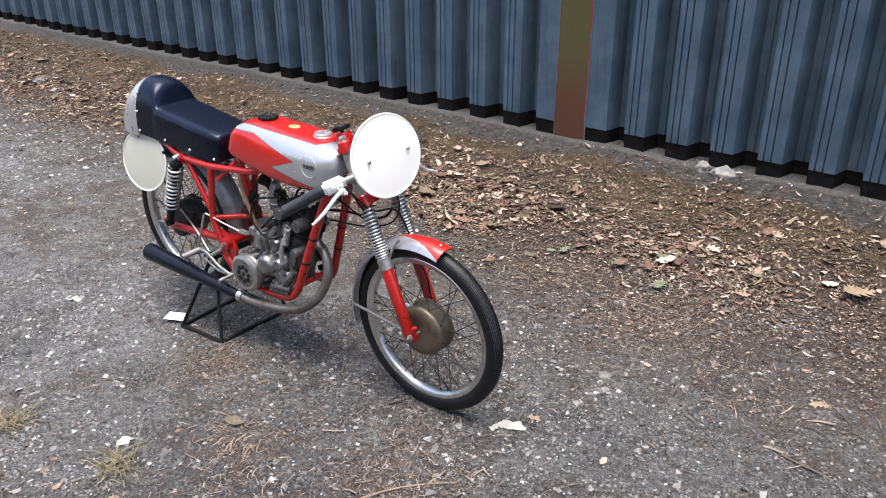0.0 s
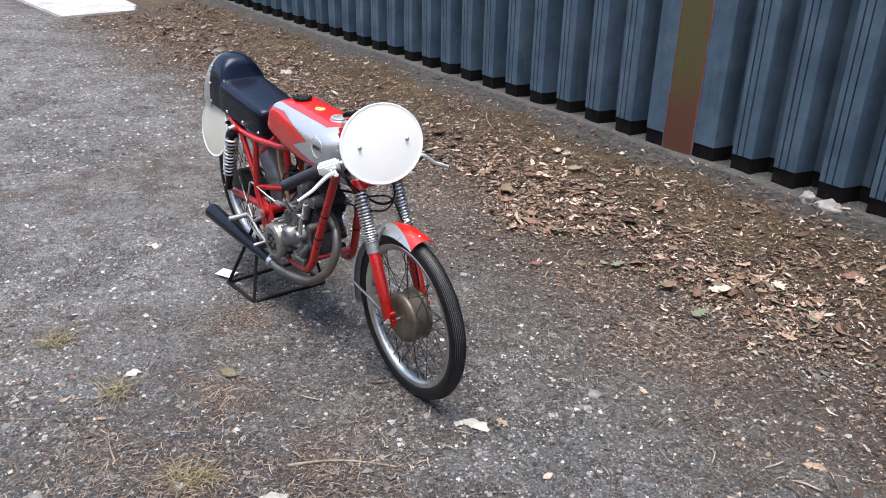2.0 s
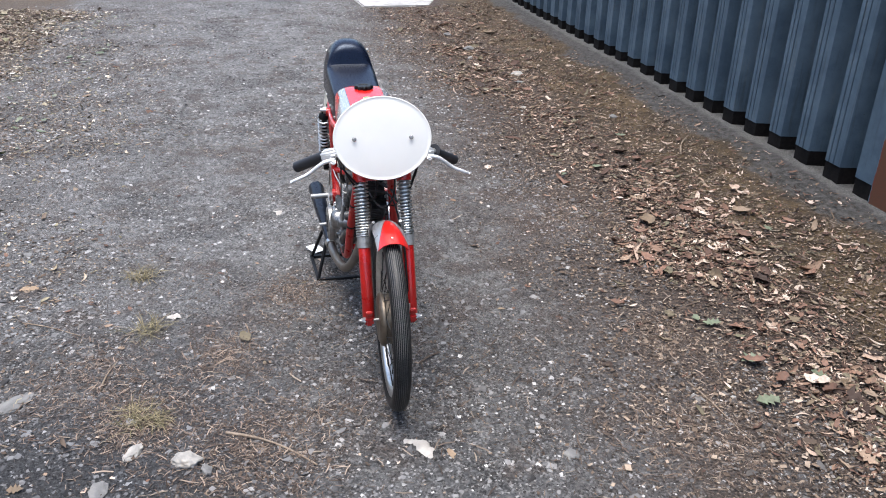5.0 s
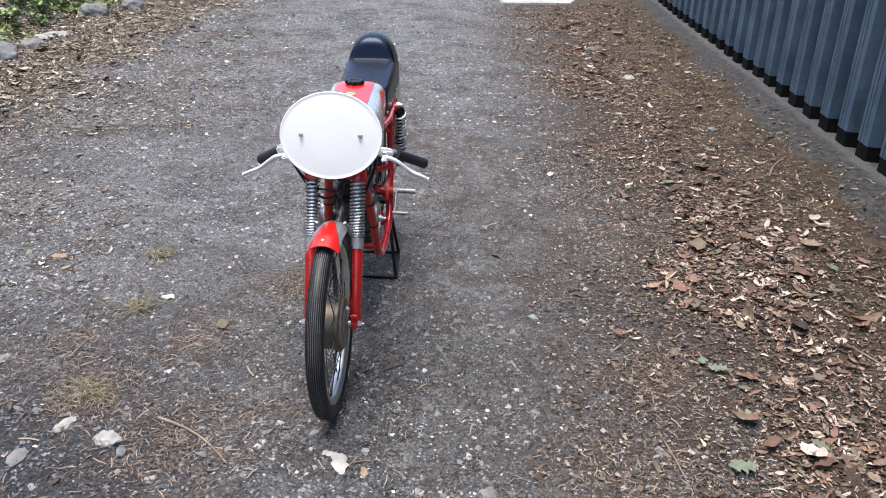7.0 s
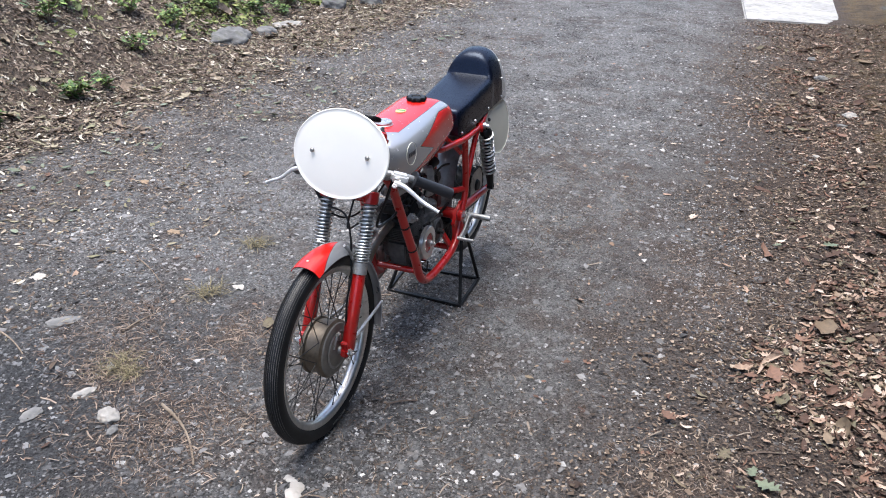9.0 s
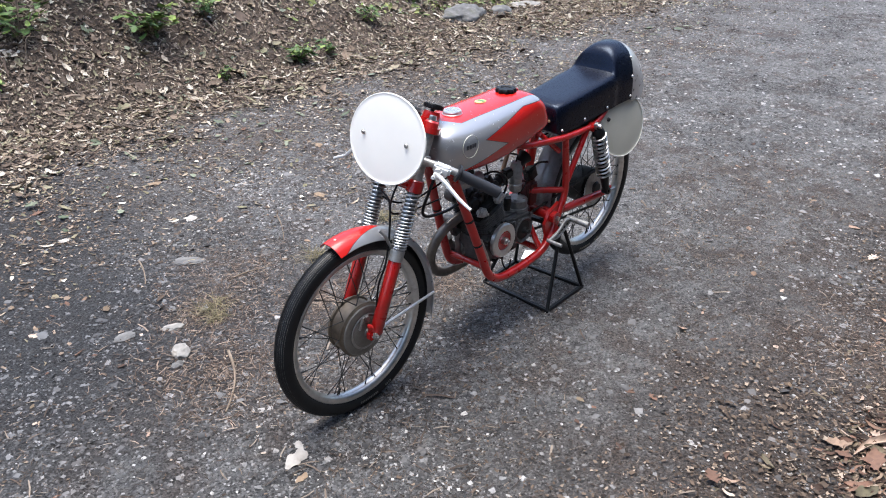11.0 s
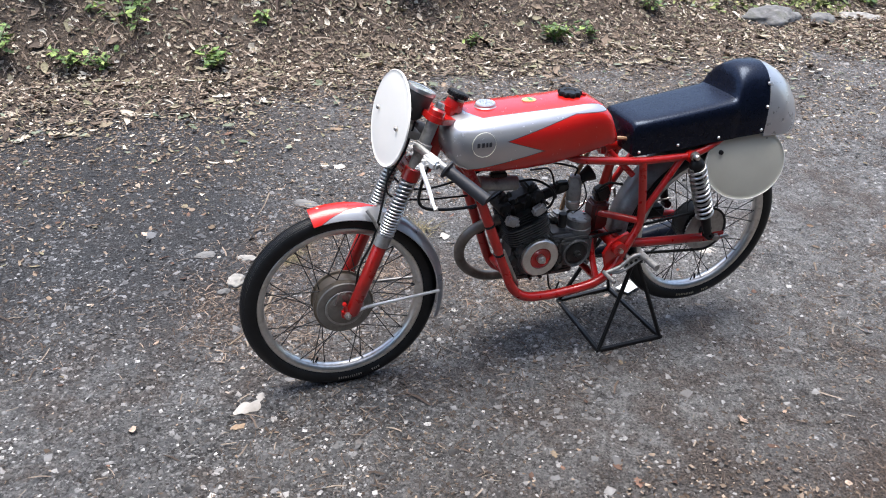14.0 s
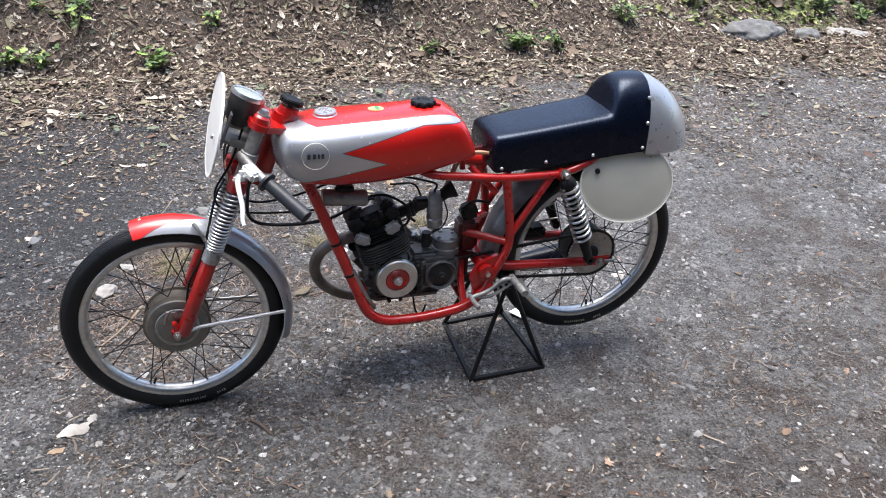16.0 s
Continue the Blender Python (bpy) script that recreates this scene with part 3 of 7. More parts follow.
def tube(bm, pts, r, sides=12, caps=True, closed=False):
    """A round bar along a line; r one radius or one for each point."""
    pts = [Vector(p) for p in pts]
    rs = [float(v) for v in r] if isinstance(r, (list, tuple, np.ndarray)) else [r] * len(pts)
    way = (pts[1] - pts[0]).normalized()
    side = way.orthogonal().normalized()
    rings = []
    for i, p in enumerate(pts):
        if closed:
            nxt = (pts[(i + 1) % len(pts)] - pts[i - 1]).normalized()
        else:
            nxt = (pts[min(i + 1, len(pts) - 1)] - pts[max(i - 1, 0)]).normalized()
        side = (side - nxt * side.dot(nxt)).normalized()
        up = nxt.cross(side)
        rings.append([bm.verts.new(p + rs[i] * (math.cos(t) * side + math.sin(t) * up)) for t in np.linspace(0, 2 * math.pi, sides, endpoint=False)])
    for a, b in list(zip(rings, rings[1:])) + ([(rings[-1], rings[0])] if closed else []):
        for k in range(sides):
            bm.faces.new((a[k], a[(k + 1) % sides], b[(k + 1) % sides], b[k]))
    if caps and not closed:
        bm.faces.new(rings[0][::-1])
        bm.faces.new(rings[-1])
    return bm


def lathe(bm, profile, m=None, sides=48, closed=False):
    """Turns (radius, along) round the y axis; closed joins the last to the first."""
    m = m or Matrix()
    rings = []
    for r, y in profile:
        if r < 1e-6:
            rings.append([bm.verts.new(m @ Vector((0, y, 0)))])
        else:
            rings.append([bm.verts.new(m @ Vector((r * math.cos(t), y, r * math.sin(t)))) for t in np.linspace(0, 2 * math.pi, sides, endpoint=False)])
    pairs = list(zip(rings, rings[1:])) + ([(rings[-1], rings[0])] if closed else [])
    for a, b in pairs:
        for k in range(sides):
            k2 = (k + 1) % sides
            if len(a) == 1 and len(b) == 1:
                continue
            if len(a) == 1:
                bm.faces.new((a[0], b[k2], b[k]))
            elif len(b) == 1:
                bm.faces.new((a[k], a[k2], b[0]))
            else:
                bm.faces.new((a[k], a[k2], b[k2], b[k]))
    return bm


def at_axis(p, way):
    """A place whose y axis points along way."""
    return Matrix.Translation(p) @ Vector(way).to_track_quat("Y", "Z").to_matrix().to_4x4()


def block(bm, size, m=None, bevel=0.004, seg=2):
    made = bmesh.new()
    bmesh.ops.create_cube(made, size=1)
    bmesh.ops.scale(made, vec=size, verts=made.verts)
    if bevel:
        bmesh.ops.bevel(made, geom=made.edges[:], offset=bevel, segments=seg, affect="EDGES")
    made.transform(m or Matrix())
    me = bpy.data.meshes.new("tmp")
    made.to_mesh(me)
    made.free()
    bm.from_mesh(me)
    bpy.data.meshes.remove(me)
    return bm


def loft(bm, rings, close_ends=True, wrap=True):
    vs = [[bm.verts.new(p) for p in ring] for ring in rings]
    n = len(vs[0])
    for a, b in zip(vs, vs[1:]):
        for k in range(n if wrap else n - 1):
            bm.faces.new((a[k], a[(k + 1) % n], b[(k + 1) % n], b[k]))
    if close_ends:
        bm.faces.new(vs[0])
        bm.faces.new(vs[-1][::-1])
    return bm


def oval_plate(bm, a, b, thick, m, sides=64, dish=0.004):
    """An oval plate in the x-z plane, its face towards -y, with a rolled rim."""
    rings = []
    for k, y in ((0.0, -dish), (0.5, -dish * 0.8), (0.9, -dish * 0.25), (0.96, 0), (0.985, -0.0015), (1.0, 0.0), (1.0, thick), (0.96, thick + 0.001), (0.0, thick)):
        ring = [(k * a * math.cos(t), y, k * b * math.sin(t)) for t in np.linspace(0, 2 * math.pi, sides, endpoint=False)]
        rings.append(ring if k else [(0, y, 0)])
    vs = [[bm.verts.new(m @ Vector(p)) for p in ring] for ring in rings]
    for p, q in zip(vs, vs[1:]):
        for k in range(sides):
            k2 = (k + 1) % sides
            if len(p) == 1:
                bm.faces.new((p[0], q[k2], q[k]))
            elif len(q) == 1:
                bm.faces.new((p[k], p[k2], q[0]))
            else:
                bm.faces.new((p[k], p[k2], q[k2], q[k]))
    return bm


# materials of the machine
M_RED = surface("red_enamel", (0.34, 0.006, 0.005), (0.47, 0.01, 0.008), rough=0.3, scale=30, bump=0.03, coat=0.5, grime=(0.07, 0.012, 0.01), grime_amount=0.38)
M_SILVER = surface("silver_paint", (0.42, 0.43, 0.45), (0.5, 0.51, 0.53), rough=0.3, metal=0.55, scale=30, bump=0.02, coat=0.4)
# silver paint with oil grime, its base darkened for the shade under the seat
M_SHADED_SILVER = surface("shaded_oily_silver", (0.2, 0.205, 0.21), (0.36, 0.365, 0.375), rough=0.4, metal=0.5, scale=14, bump=0.05, grime=(0.05, 0.035, 0.03), grime_amount=0.6)
M_CHROME = surface("worn_chrome", (0.52, 0.515, 0.5), (0.7, 0.695, 0.68), rough=0.34, metal=1.0, scale=90, bump=0.1, grime=(0.22, 0.2, 0.17), grime_amount=0.3)
M_STEEL = surface("dull_steel", (0.3, 0.29, 0.28), (0.44, 0.43, 0.41), rough=0.42, metal=0.9, scale=70, bump=0.1, grime=(0.14, 0.12, 0.1), grime_amount=0.4)
M_ALLOY = surface("cast_alloy", (0.26, 0.26, 0.26), (0.42, 0.42, 0.41), rough=0.5, metal=0.6, scale=70, bump=0.3, grime=(0.09, 0.08, 0.07), grime_amount=0.5)
M_GREASY = surface("greasy_casting", (0.012, 0.012, 0.012), (0.042, 0.042, 0.04), rough=0.55, metal=0.2, scale=60, bump=0.4, gloss=0.3, grime=(0.03, 0.027, 0.024), grime_amount=0.5)
M_BLACK = surface("black_enamel", (0.004, 0.004, 0.0045), (0.01, 0.01, 0.011), rough=0.42, scale=40, bump=0.1, gloss=0.25)
M_RUBBER = surface("tyre_rubber", (0.005, 0.0055, 0.0065), (0.011, 0.012, 0.0135), rough=0.42, scale=70, bump=0.15, gloss=0.3, grime=(0.02, 0.02, 0.02), grime_amount=0.15)
M_GROOVE = surface("pale_groove", (0.09, 0.088, 0.086), (0.2, 0.195, 0.19), rough=0.9, scale=60, bump=0.1, gloss=0.1)
M_GRIP = surface("grip_rubber", (0.012, 0.0135, 0.018), (0.022, 0.024, 0.031), rough=0.5, scale=120, bump=0.3)
# black vinyl; the blue in base and tint stands in for reflected sky
M_VINYL = surface("black_vinyl", (0.0018, 0.0026, 0.0075), (0.0038, 0.0055, 0.0135), rough=0.28, scale=150, bump=0.05, gloss=0.36, rough_var=0.04)
M_VINYL.node_tree.nodes["Principled BSDF"].inputs["Specular Tint"].default_value = (0.6, 0.74, 1.0, 1)
M_WHITE = surface("white_plate", (0.885, 0.86, 0.8), (0.925, 0.9, 0.84), rough=0.4, scale=14, bump=0.02, coat=0.2)
M_CREAM = surface("cream_plate", (0.52, 0.508, 0.43), (0.59, 0.577, 0.495), rough=0.5, scale=12, bump=0.05)
M_DRUM = surface("bronze_drum", (0.12, 0.095, 0.07), (0.2, 0.165, 0.125), rough=0.45, metal=0.7, scale=50, bump=0.15, grime=(0.06, 0.05, 0.04), grime_amount=0.4)
M_SHEET = surface("dark_sheet_steel", (0.035, 0.035, 0.036), (0.075, 0.075, 0.076), rough=0.5, metal=0.3, scale=50, bump=0.1)
M_HUBPLATE = surface("dusty_alloy_plate", (0.16, 0.148, 0.13), (0.26, 0.245, 0.22), rough=0.5, metal=0.5, scale=50, bump=0.15, grime=(0.08, 0.068, 0.055), grime_amount=0.4)
M_HOSE = surface("tan_hose", (0.24, 0.14, 0.075), (0.34, 0.21, 0.12), rough=0.5, scale=50)
M_YELLOW = surface("badge_enamel", (0.45, 0.4, 0.12), (0.62, 0.56, 0.25), rough=0.4, scale=90)
M_GREEN = surface("badge_green", (0.05, 0.22, 0.08), (0.08, 0.28, 0.1), rough=0.4, scale=90)
M_BRIGHT = surface("polished_alloy", (0.74, 0.74, 0.73), (0.84, 0.84, 0.83), rough=0.38, metal=0.45, scale=80, bump=0.1)
M_SPOKE = surface("dark_spoke", (0.012, 0.012, 0.012), (0.05, 0.048, 0.045), rough=0.5, metal=0.3, scale=90)
M_COVER_DULL = surface("dull_housing", (0.13, 0.13, 0.128), (0.25, 0.25, 0.245), rough=0.5, metal=0.5, scale=50, bump=0.2, grime=(0.05, 0.046, 0.042), grime_amount=0.4)
M_INK = surface("dark_ink", (0.02, 0.022, 0.03), (0.03, 0.032, 0.045), rough=0.5, scale=90)
M_MARK = surface("tyre_marks", (0.3, 0.27, 0.2), (0.42, 0.38, 0.28), rough=0.7, scale=90)


def tank_material():
    """Red and silver paint, parted by a flash along each side and a red panel on top, with a fine dark line between."""
    m, nodes, links, bsdf = nodes_of("tank_paint")
    vec = add(nodes, "ShaderNodeTexCoord").outputs["Object"]
    sep = nodes.new("ShaderNodeSeparateXYZ")
    links.new(vec, sep.inputs[0])
    x, y, z = sep.outputs
    ay = value(nodes, links, "ABSOLUTE", y)

    def line(x0, z0, x1, z1):
        k = (z1 - z0) / (x1 - x0)
        return value(nodes, links, "ADD", value(nodes, links, "MULTIPLY", x, k), z0 - k * x0)

    upper = value(nodes, links, "MINIMUM", line(-0.434, 0.777, -0.64, 0.826), 0.827)
    lower = line(-0.432, 0.776, -0.545, 0.737)
    foot = value(nodes, links, "MINIMUM", line(-0.33, 0.699, -0.545, 0.737), 0.737)
    # signed distances, positive in the red
    tooth = value(nodes, links, "MINIMUM", value(nodes, links, "SUBTRACT", upper, z), value(nodes, links, "SUBTRACT", z, lower))
    side = value(nodes, links, "MAXIMUM", tooth, value(nodes, links, "SUBTRACT", foot, z))
    front = value(nodes, links, "SUBTRACT", -0.338, x)
    half = value(nodes, links, "MINIMUM", 0.066, value(nodes, links, "SQRT", value(nodes, links, "MAXIMUM", value(nodes, links, "MULTIPLY", front, 0.12), 0.0)))
    top = value(nodes, links, "MINIMUM", value(nodes, links, "SUBTRACT", half, ay), value(nodes, links, "SUBTRACT", z, 0.765))
    red = value(nodes, links, "MAXIMUM", side, top)
    # the rear end is red all over
    red = value(nodes, links, "MAXIMUM", red, value(nodes, links, "SUBTRACT", -0.752, x))
    is_red = span(nodes, links, red, -0.0002, 0.0002)
    pin = value(nodes, links, "SUBTRACT", 1.0, span(nodes, links, value(nodes, links, "ABSOLUTE", red), 0.0007, 0.0016))
    fine = noise_at(nodes, links, vec, 60, 5)
    broad = noise_at(nodes, links, vec, 7, 3)
    rcol = blend(nodes, links, broad, (0.5, 0.008, 0.006), (0.57, 0.014, 0.009))
    scol = blend(nodes, links, broad, (0.42, 0.43, 0.45), (0.5, 0.51, 0.53))
    chips = span(nodes, links, noise_at(nodes, links, vec, 45, 8, 0.75), 0.78, 0.82)
    col = blend(nodes, links, is_red, scol, rcol)
    col = blend(nodes, links, value(nodes, links, "MULTIPLY", pin, 0.75), col, (0.03, 0.015, 0.02))
    col = blend(nodes, links, value(nodes, links, "MULTIPLY", chips, 0.15), col, (0.2, 0.14, 0.12))
    links.new(col, bsdf.inputs["Base Color"])
    links.new(value(nodes, links, "MULTIPLY", value(nodes, links, "SUBTRACT", 1.0, is_red), 0.55), bsdf.inputs["Metallic"])
    links.new(value(nodes, links, "ADD", value(nodes, links, "MULTIPLY", fine, 0.14), 0.18), bsdf.inputs["Roughness"])
    bsdf.inputs["Coat Weight"].default_value = 0.5
    bsdf.inputs["Coat Roughness"].default_value = 0.07
    return m


def fender_material():
    """Silver with a red pointed cap at the front tip."""
    m, nodes, links, bsdf = nodes_of("fender_paint")
    vec = add(nodes, "ShaderNodeTexCoord").outputs["Object"]
    sep = nodes.new("ShaderNodeSeparateXYZ")
    links.new(vec, sep.inputs[0])
    x, y, z = sep.outputs
    ay = value(nodes, links, "ABSOLUTE", value(nodes, links, "SUBTRACT", y, 0.0))
    red = value(nodes, links, "SUBTRACT", value(nodes, links, "MULTIPLY", value(nodes, links, "ADD", x, 0.1), 0.26), ay)
    broad = noise_at(nodes, links, vec, 20, 4)
    rcol = blend(nodes, links, broad, (0.5, 0.008, 0.006), (0.57, 0.014, 0.009))
    scol = blend(nodes, links, broad, (0.36, 0.37, 0.39), (0.46, 0.47, 0.49))
    is_red = span(nodes, links, red, -0.0003, 0.0003)
    pin = value(nodes, links, "SUBTRACT", 1.0, span(nodes, links, value(nodes, links, "ABSOLUTE", red), 0.0004, 0.0012))
    col = blend(nodes, links, is_red, scol, rcol)
    col = blend(nodes, links, value(nodes, links, "MULTIPLY", pin, 0.7), col, (0.06, 0.03, 0.035))
    links.new(col, bsdf.inputs["Base Color"])
    links.new(value(nodes, links, "MULTIPLY", value(nodes, links, "SUBTRACT", 1.0, is_red), 0.6), bsdf.inputs["Metallic"])
    links.new(value(nodes, links, "ADD", value(nodes, links, "MULTIPLY", broad, 0.15), 0.22), bsdf.inputs["Roughness"])
    bsdf.inputs["Coat Weight"].default_value = 0.4
    return m


bike = new("racing_motorcycle")
bike.matrix_world = LANE
tagged(bike, "vintage small red and silver racing motorcycle on a black stand", "motorcycle")

# steering: a few degrees to the right about the head's axis
RAKE = Vector((-0.372, 0, 0.928)).normalized()
HEAD = Vector((-0.275, 0, 0.78))
STEER = Matrix.Translation(HEAD) @ Matrix.Rotation(radians(-1.0), 4, RAKE) @ Matrix.Translation(-HEAD)
FRONT, REAR = Vector((0.008, 0, 0.277)), Vector((-1.22, 0, 0.359))
BIG = 1.0246


def tyre(bm, ribbed):
    """Tyre section turned round the axle."""
    prof = []
    shape = lambda t: (0.265 + 0.027 * math.cos(t), 0.0265 * math.sin(t))
    marks = [-0.78 * math.pi + 0.09 * k for k in range(17)]
    for t in marks:
        prof.append(shape(t))
    if ribbed:
        for k in range(9):
            c = -0.88 + 0.22 * k
            for dt, dip in ((-0.04, 0.0), (-0.034, 0.0016), (0.034, 0.0016), (0.04, 0.0)):
                r, y = shape(c + dt)
                prof.append((r - dip, y))
    for t in marks[::-1]:
        prof.append(shape(-t))
    prof += [(0.242, 0.014), (0.242, -0.014)]
    lathe(bm, prof, sides=96, closed=True)
    if ribbed:
        bm.faces.ensure_lookup_table()
        for k in range(9):
            first = 96 * (len(marks) + 4 * k + 1)
            for f in bm.faces[first:first + 96]:
                f.material_index = 1
    return bm


def wheel(name, centre, m, label, drum):
    """A spoked wheel; its own mesh is the hub."""
    bm = bmesh.new()
    drum(bm)
    w = part(name, bm, M_DRUM if name == "front_wheel" else M_GREASY, bike, label)
    w.matrix_local = m @ Matrix.Translation(centre)
    part("tyre", tyre(bmesh.new(), True), (M_RUBBER, M_GROOVE), w, "ribbed black tyre")
    bm = bmesh.new()
    section = [(0.2385, -0.0205), (0.2405, -0.019), (0.2385, -0.016), (0.231, -0.0145), (0.224, -0.009), (0.221, 0.0), (0.224, 0.009), (0.231, 0.0145),
               (0.2385, 0.016), (0.2405, 0.019), (0.2385, 0.0205), (0.229, 0.019), (0.221, 0.0125), (0.2175, 0), (0.221, -0.0125), (0.229, -0.019)]
    lathe(bm, [(r * BIG, y) for r, y in section], sides=96, closed=True)
    part("rim", bm, M_CHROME, w, "worn chromed rim")
    # spokes, crossed three over
    spoke_mesh = {}
    count = 0
    for sidey in (-1, 1):
        for k in range(18):
            lead = 1 if k % 2 else -1
            t0 = 2 * math.pi * k / 18 + (0.17 if sidey > 0 else 0)
            r0 = 0.074 if sidey > 0 else 0.074
            key = (sidey, lead)
            if key not in spoke_mesh:
                p = Vector((r0 * math.cos(0), sidey * 0.026, r0 * math.sin(0)))
                q = Vector((0.2265 * math.cos(lead * 0.62), sidey * 0.004, 0.2265 * math.sin(lead * 0.62)))
                sb = tube(bmesh.new(), [p, q], 0.0015, 6)
                tube(sb, [q + (p - q).normalized() * 0.014, q], 0.0022, 6)
                spoke_mesh[key] = part("spoke", sb, M_SPOKE, w)
                ob = spoke_mesh[key]
            else:
                ob = new("spoke", spoke_mesh[key].data)
                ob.parent = w
            ob.matrix_local = Matrix.Rotation(-t0, 4, "Y")
    bm = tube(bmesh.new(), [(0.205, 0.0, 0), (0.226, 0.0, 0)], 0.0035, 8)
    part("valve", bm, M_BLACK, w, "", m=Matrix.Rotation(radians(68 if name == "front_wheel" else 100), 4, "Y"))
    # worn marks on the wall of the tyre
    for start, cnt in ((0.5, 11), (0.9, 4)):
        bm = bmesh.new()
        for k in range(cnt):
            t = start + k * 0.026 + (0.9 if name == "rear_wheel" else 1.0)
            c = Vector((0.264 * math.cos(t), 0.0268, -0.264 * math.sin(t)))
            block(bm, (0.003 if k % 3 else 0.0045, 0.0012, 0.007), Matrix.Translation(c) @ Matrix.Rotation(t + math.pi / 2, 4, "Y"), 0)
        part("sidewall_marks", bm, M_MARK if name == "rear_wheel" else M_STEEL, w, "faded pale moulded marks")
    return w


def front_drum(bm):
    lathe(bm, [(0, -0.036), (0.012, -0.036), (0.03, -0.04), (0.06, -0.043), (0.07, -0.042), (0.082, -0.036), (0.086, -0.03), (0.086, -0.024), (0.08, -0.02),
               (0.08, 0.016), (0.088, 0.02), (0.088, 0.03), (0.083, 0.034), (0.08, 0.037), (0.06, 0.041), (0.054, 0.039), (0.05, 0.043), (0.03, 0.046), (0.014, 0.05), (0, 0.05)], sides=64)


def rear_drum(bm):
    lathe(bm, [(0, -0.05), (0.02, -0.05), (0.05, -0.046), (0.068, -0.04), (0.072, -0.03), (0.072, 0.02), (0.05, 0.026), (0.03, 0.032), (0.02, 0.05), (0, 0.05)], sides=48)


front_wheel = wheel("front_wheel", FRONT, STEER, "spoked front wheel with a bronze-coloured drum brake", front_drum)
rear_wheel = wheel("rear_wheel", REAR, Matrix(), "spoked rear wheel held off the ground", rear_drum)

# brake plate details, left of the front hub
bm = bmesh.new()
lathe(bm, [(0.05, 0.0455), (0.056, 0.0465), (0.058, 0.0445)], sides=48)
block(bm, (0.016, 0.012, 0.03), Matrix.Translation((0.0, 0.05, 0.045)) @ Matrix.Rotation(0.3, 4, "Y"))
tube(bm, [(0.03, 0.05, 0.02), (0.02, 0.056, 0.06)], 0.004, 8)
lathe(bm, [(0, 0.06), (0.011, 0.06), (0.013, 0.045)], sides=16)
part("brake_plate", bm, M_STEEL, front_wheel, "steel brake cam lever")
bm = lathe(bmesh.new(), [(0, 0.052), (0.03, 0.048), (0.05, 0.045), (0.054, 0.0412), (0.06, 0.0428), (0.078, 0.0395), (0.081, 0.036), (0.08, 0.033)], sides=64)
part("backing_plate", bm, M_HUBPLATE, front_wheel, "dusty grey alloy backing plate")
bm = bmesh.new()
for y in (-0.094, 0.094):
    lathe(bm, [(0, y), (0.008, y), (0.008, y * 0.93), (0.011, y * 0.92), (0.011, y * 0.85)], sides=6)
tube(bm, [(0, -0.1, 0), (0, 0.1, 0)], 0.0045, 10)
part("front_axle", bm, M_STEEL, front_wheel, "steel axle with nuts")

# sprocket and chain
bm = bmesh.new()
n = 40
outer, inner = [], []
prof = [(0.079 if k % 2 else 0.074) for k in range(2 * n)]
for y in (0.037, 0.041):
    outer.append([bm.verts.new((prof[k] * math.cos(math.pi * k / n), y, prof[k] * math.sin(math.pi * k / n))) for k in range(2 * n)])
    inner.append([bm.verts.new((0.024 * math.cos(math.pi * k / n), y, 0.024 * math.sin(math.pi * k / n))) for k in range(2 * n)])
for k in range(2 * n):
    k2 = (k + 1) % (2 * n)
    bm.faces.new((outer[0][k], outer[0][k2], outer[1][k2], outer[1][k]))
    bm.faces.new((outer[1][k], outer[1][k2], inner[1][k2], inner[1][k]))
    bm.faces.new((outer[0][k2], outer[0][k], inner[0][k], inner[0][k2]))
for k in range(8):
    t = k * math.pi / 4
    lathe(bm, [(0, 0.0425), (0.0055, 0.0425), (0.0055, 0.04)], Matrix.Translation((0.061 * math.cos(t), 0, 0.061 * math.sin(t))), sides=10)
part("rear_sprocket", bm, M_STEEL, rear_wheel, "steel chain sprocket with rivets")

FS, RS = Vector((-0.724, 0.04, 0.357)), Vector((REAR.x, 0.04, REAR.z))
rf, rr = 0.03, 0.0765
line_ = [(RS.x + rr * math.sin(t), 0.04, RS.z + rr * math.cos(t)) for t in np.linspace(0, -math.pi, 24)]
line_ = [Vector((FS.x, 0.04, FS.z + rf)), *map(Vector, line_), Vector((FS.x, 0.04, FS.z - rf))]
bm = bmesh.new()
length, carry = 0.0, 0.0
for a, b in zip(line_, line_[1:]):
    seg = (b - a).length
    d = carry
    while d < seg:
        p = a + (b - a) * (d / seg)
        ang = math.atan2(-(b - a).z, (b - a).x)
        wide = 0.008 if int(round((length + d) / 0.0127)) % 2 else 0.0055
        block(bm, (0.0118, wide, 0.0075), Matrix.Translation(p) @ Matrix.Rotation(ang, 4, "Y"), 0)
        d += 0.0127
    carry = d - seg
    length += seg
part("drive_chain", bm, M_GREASY, bike, "dark oily roller chain", flat=True)

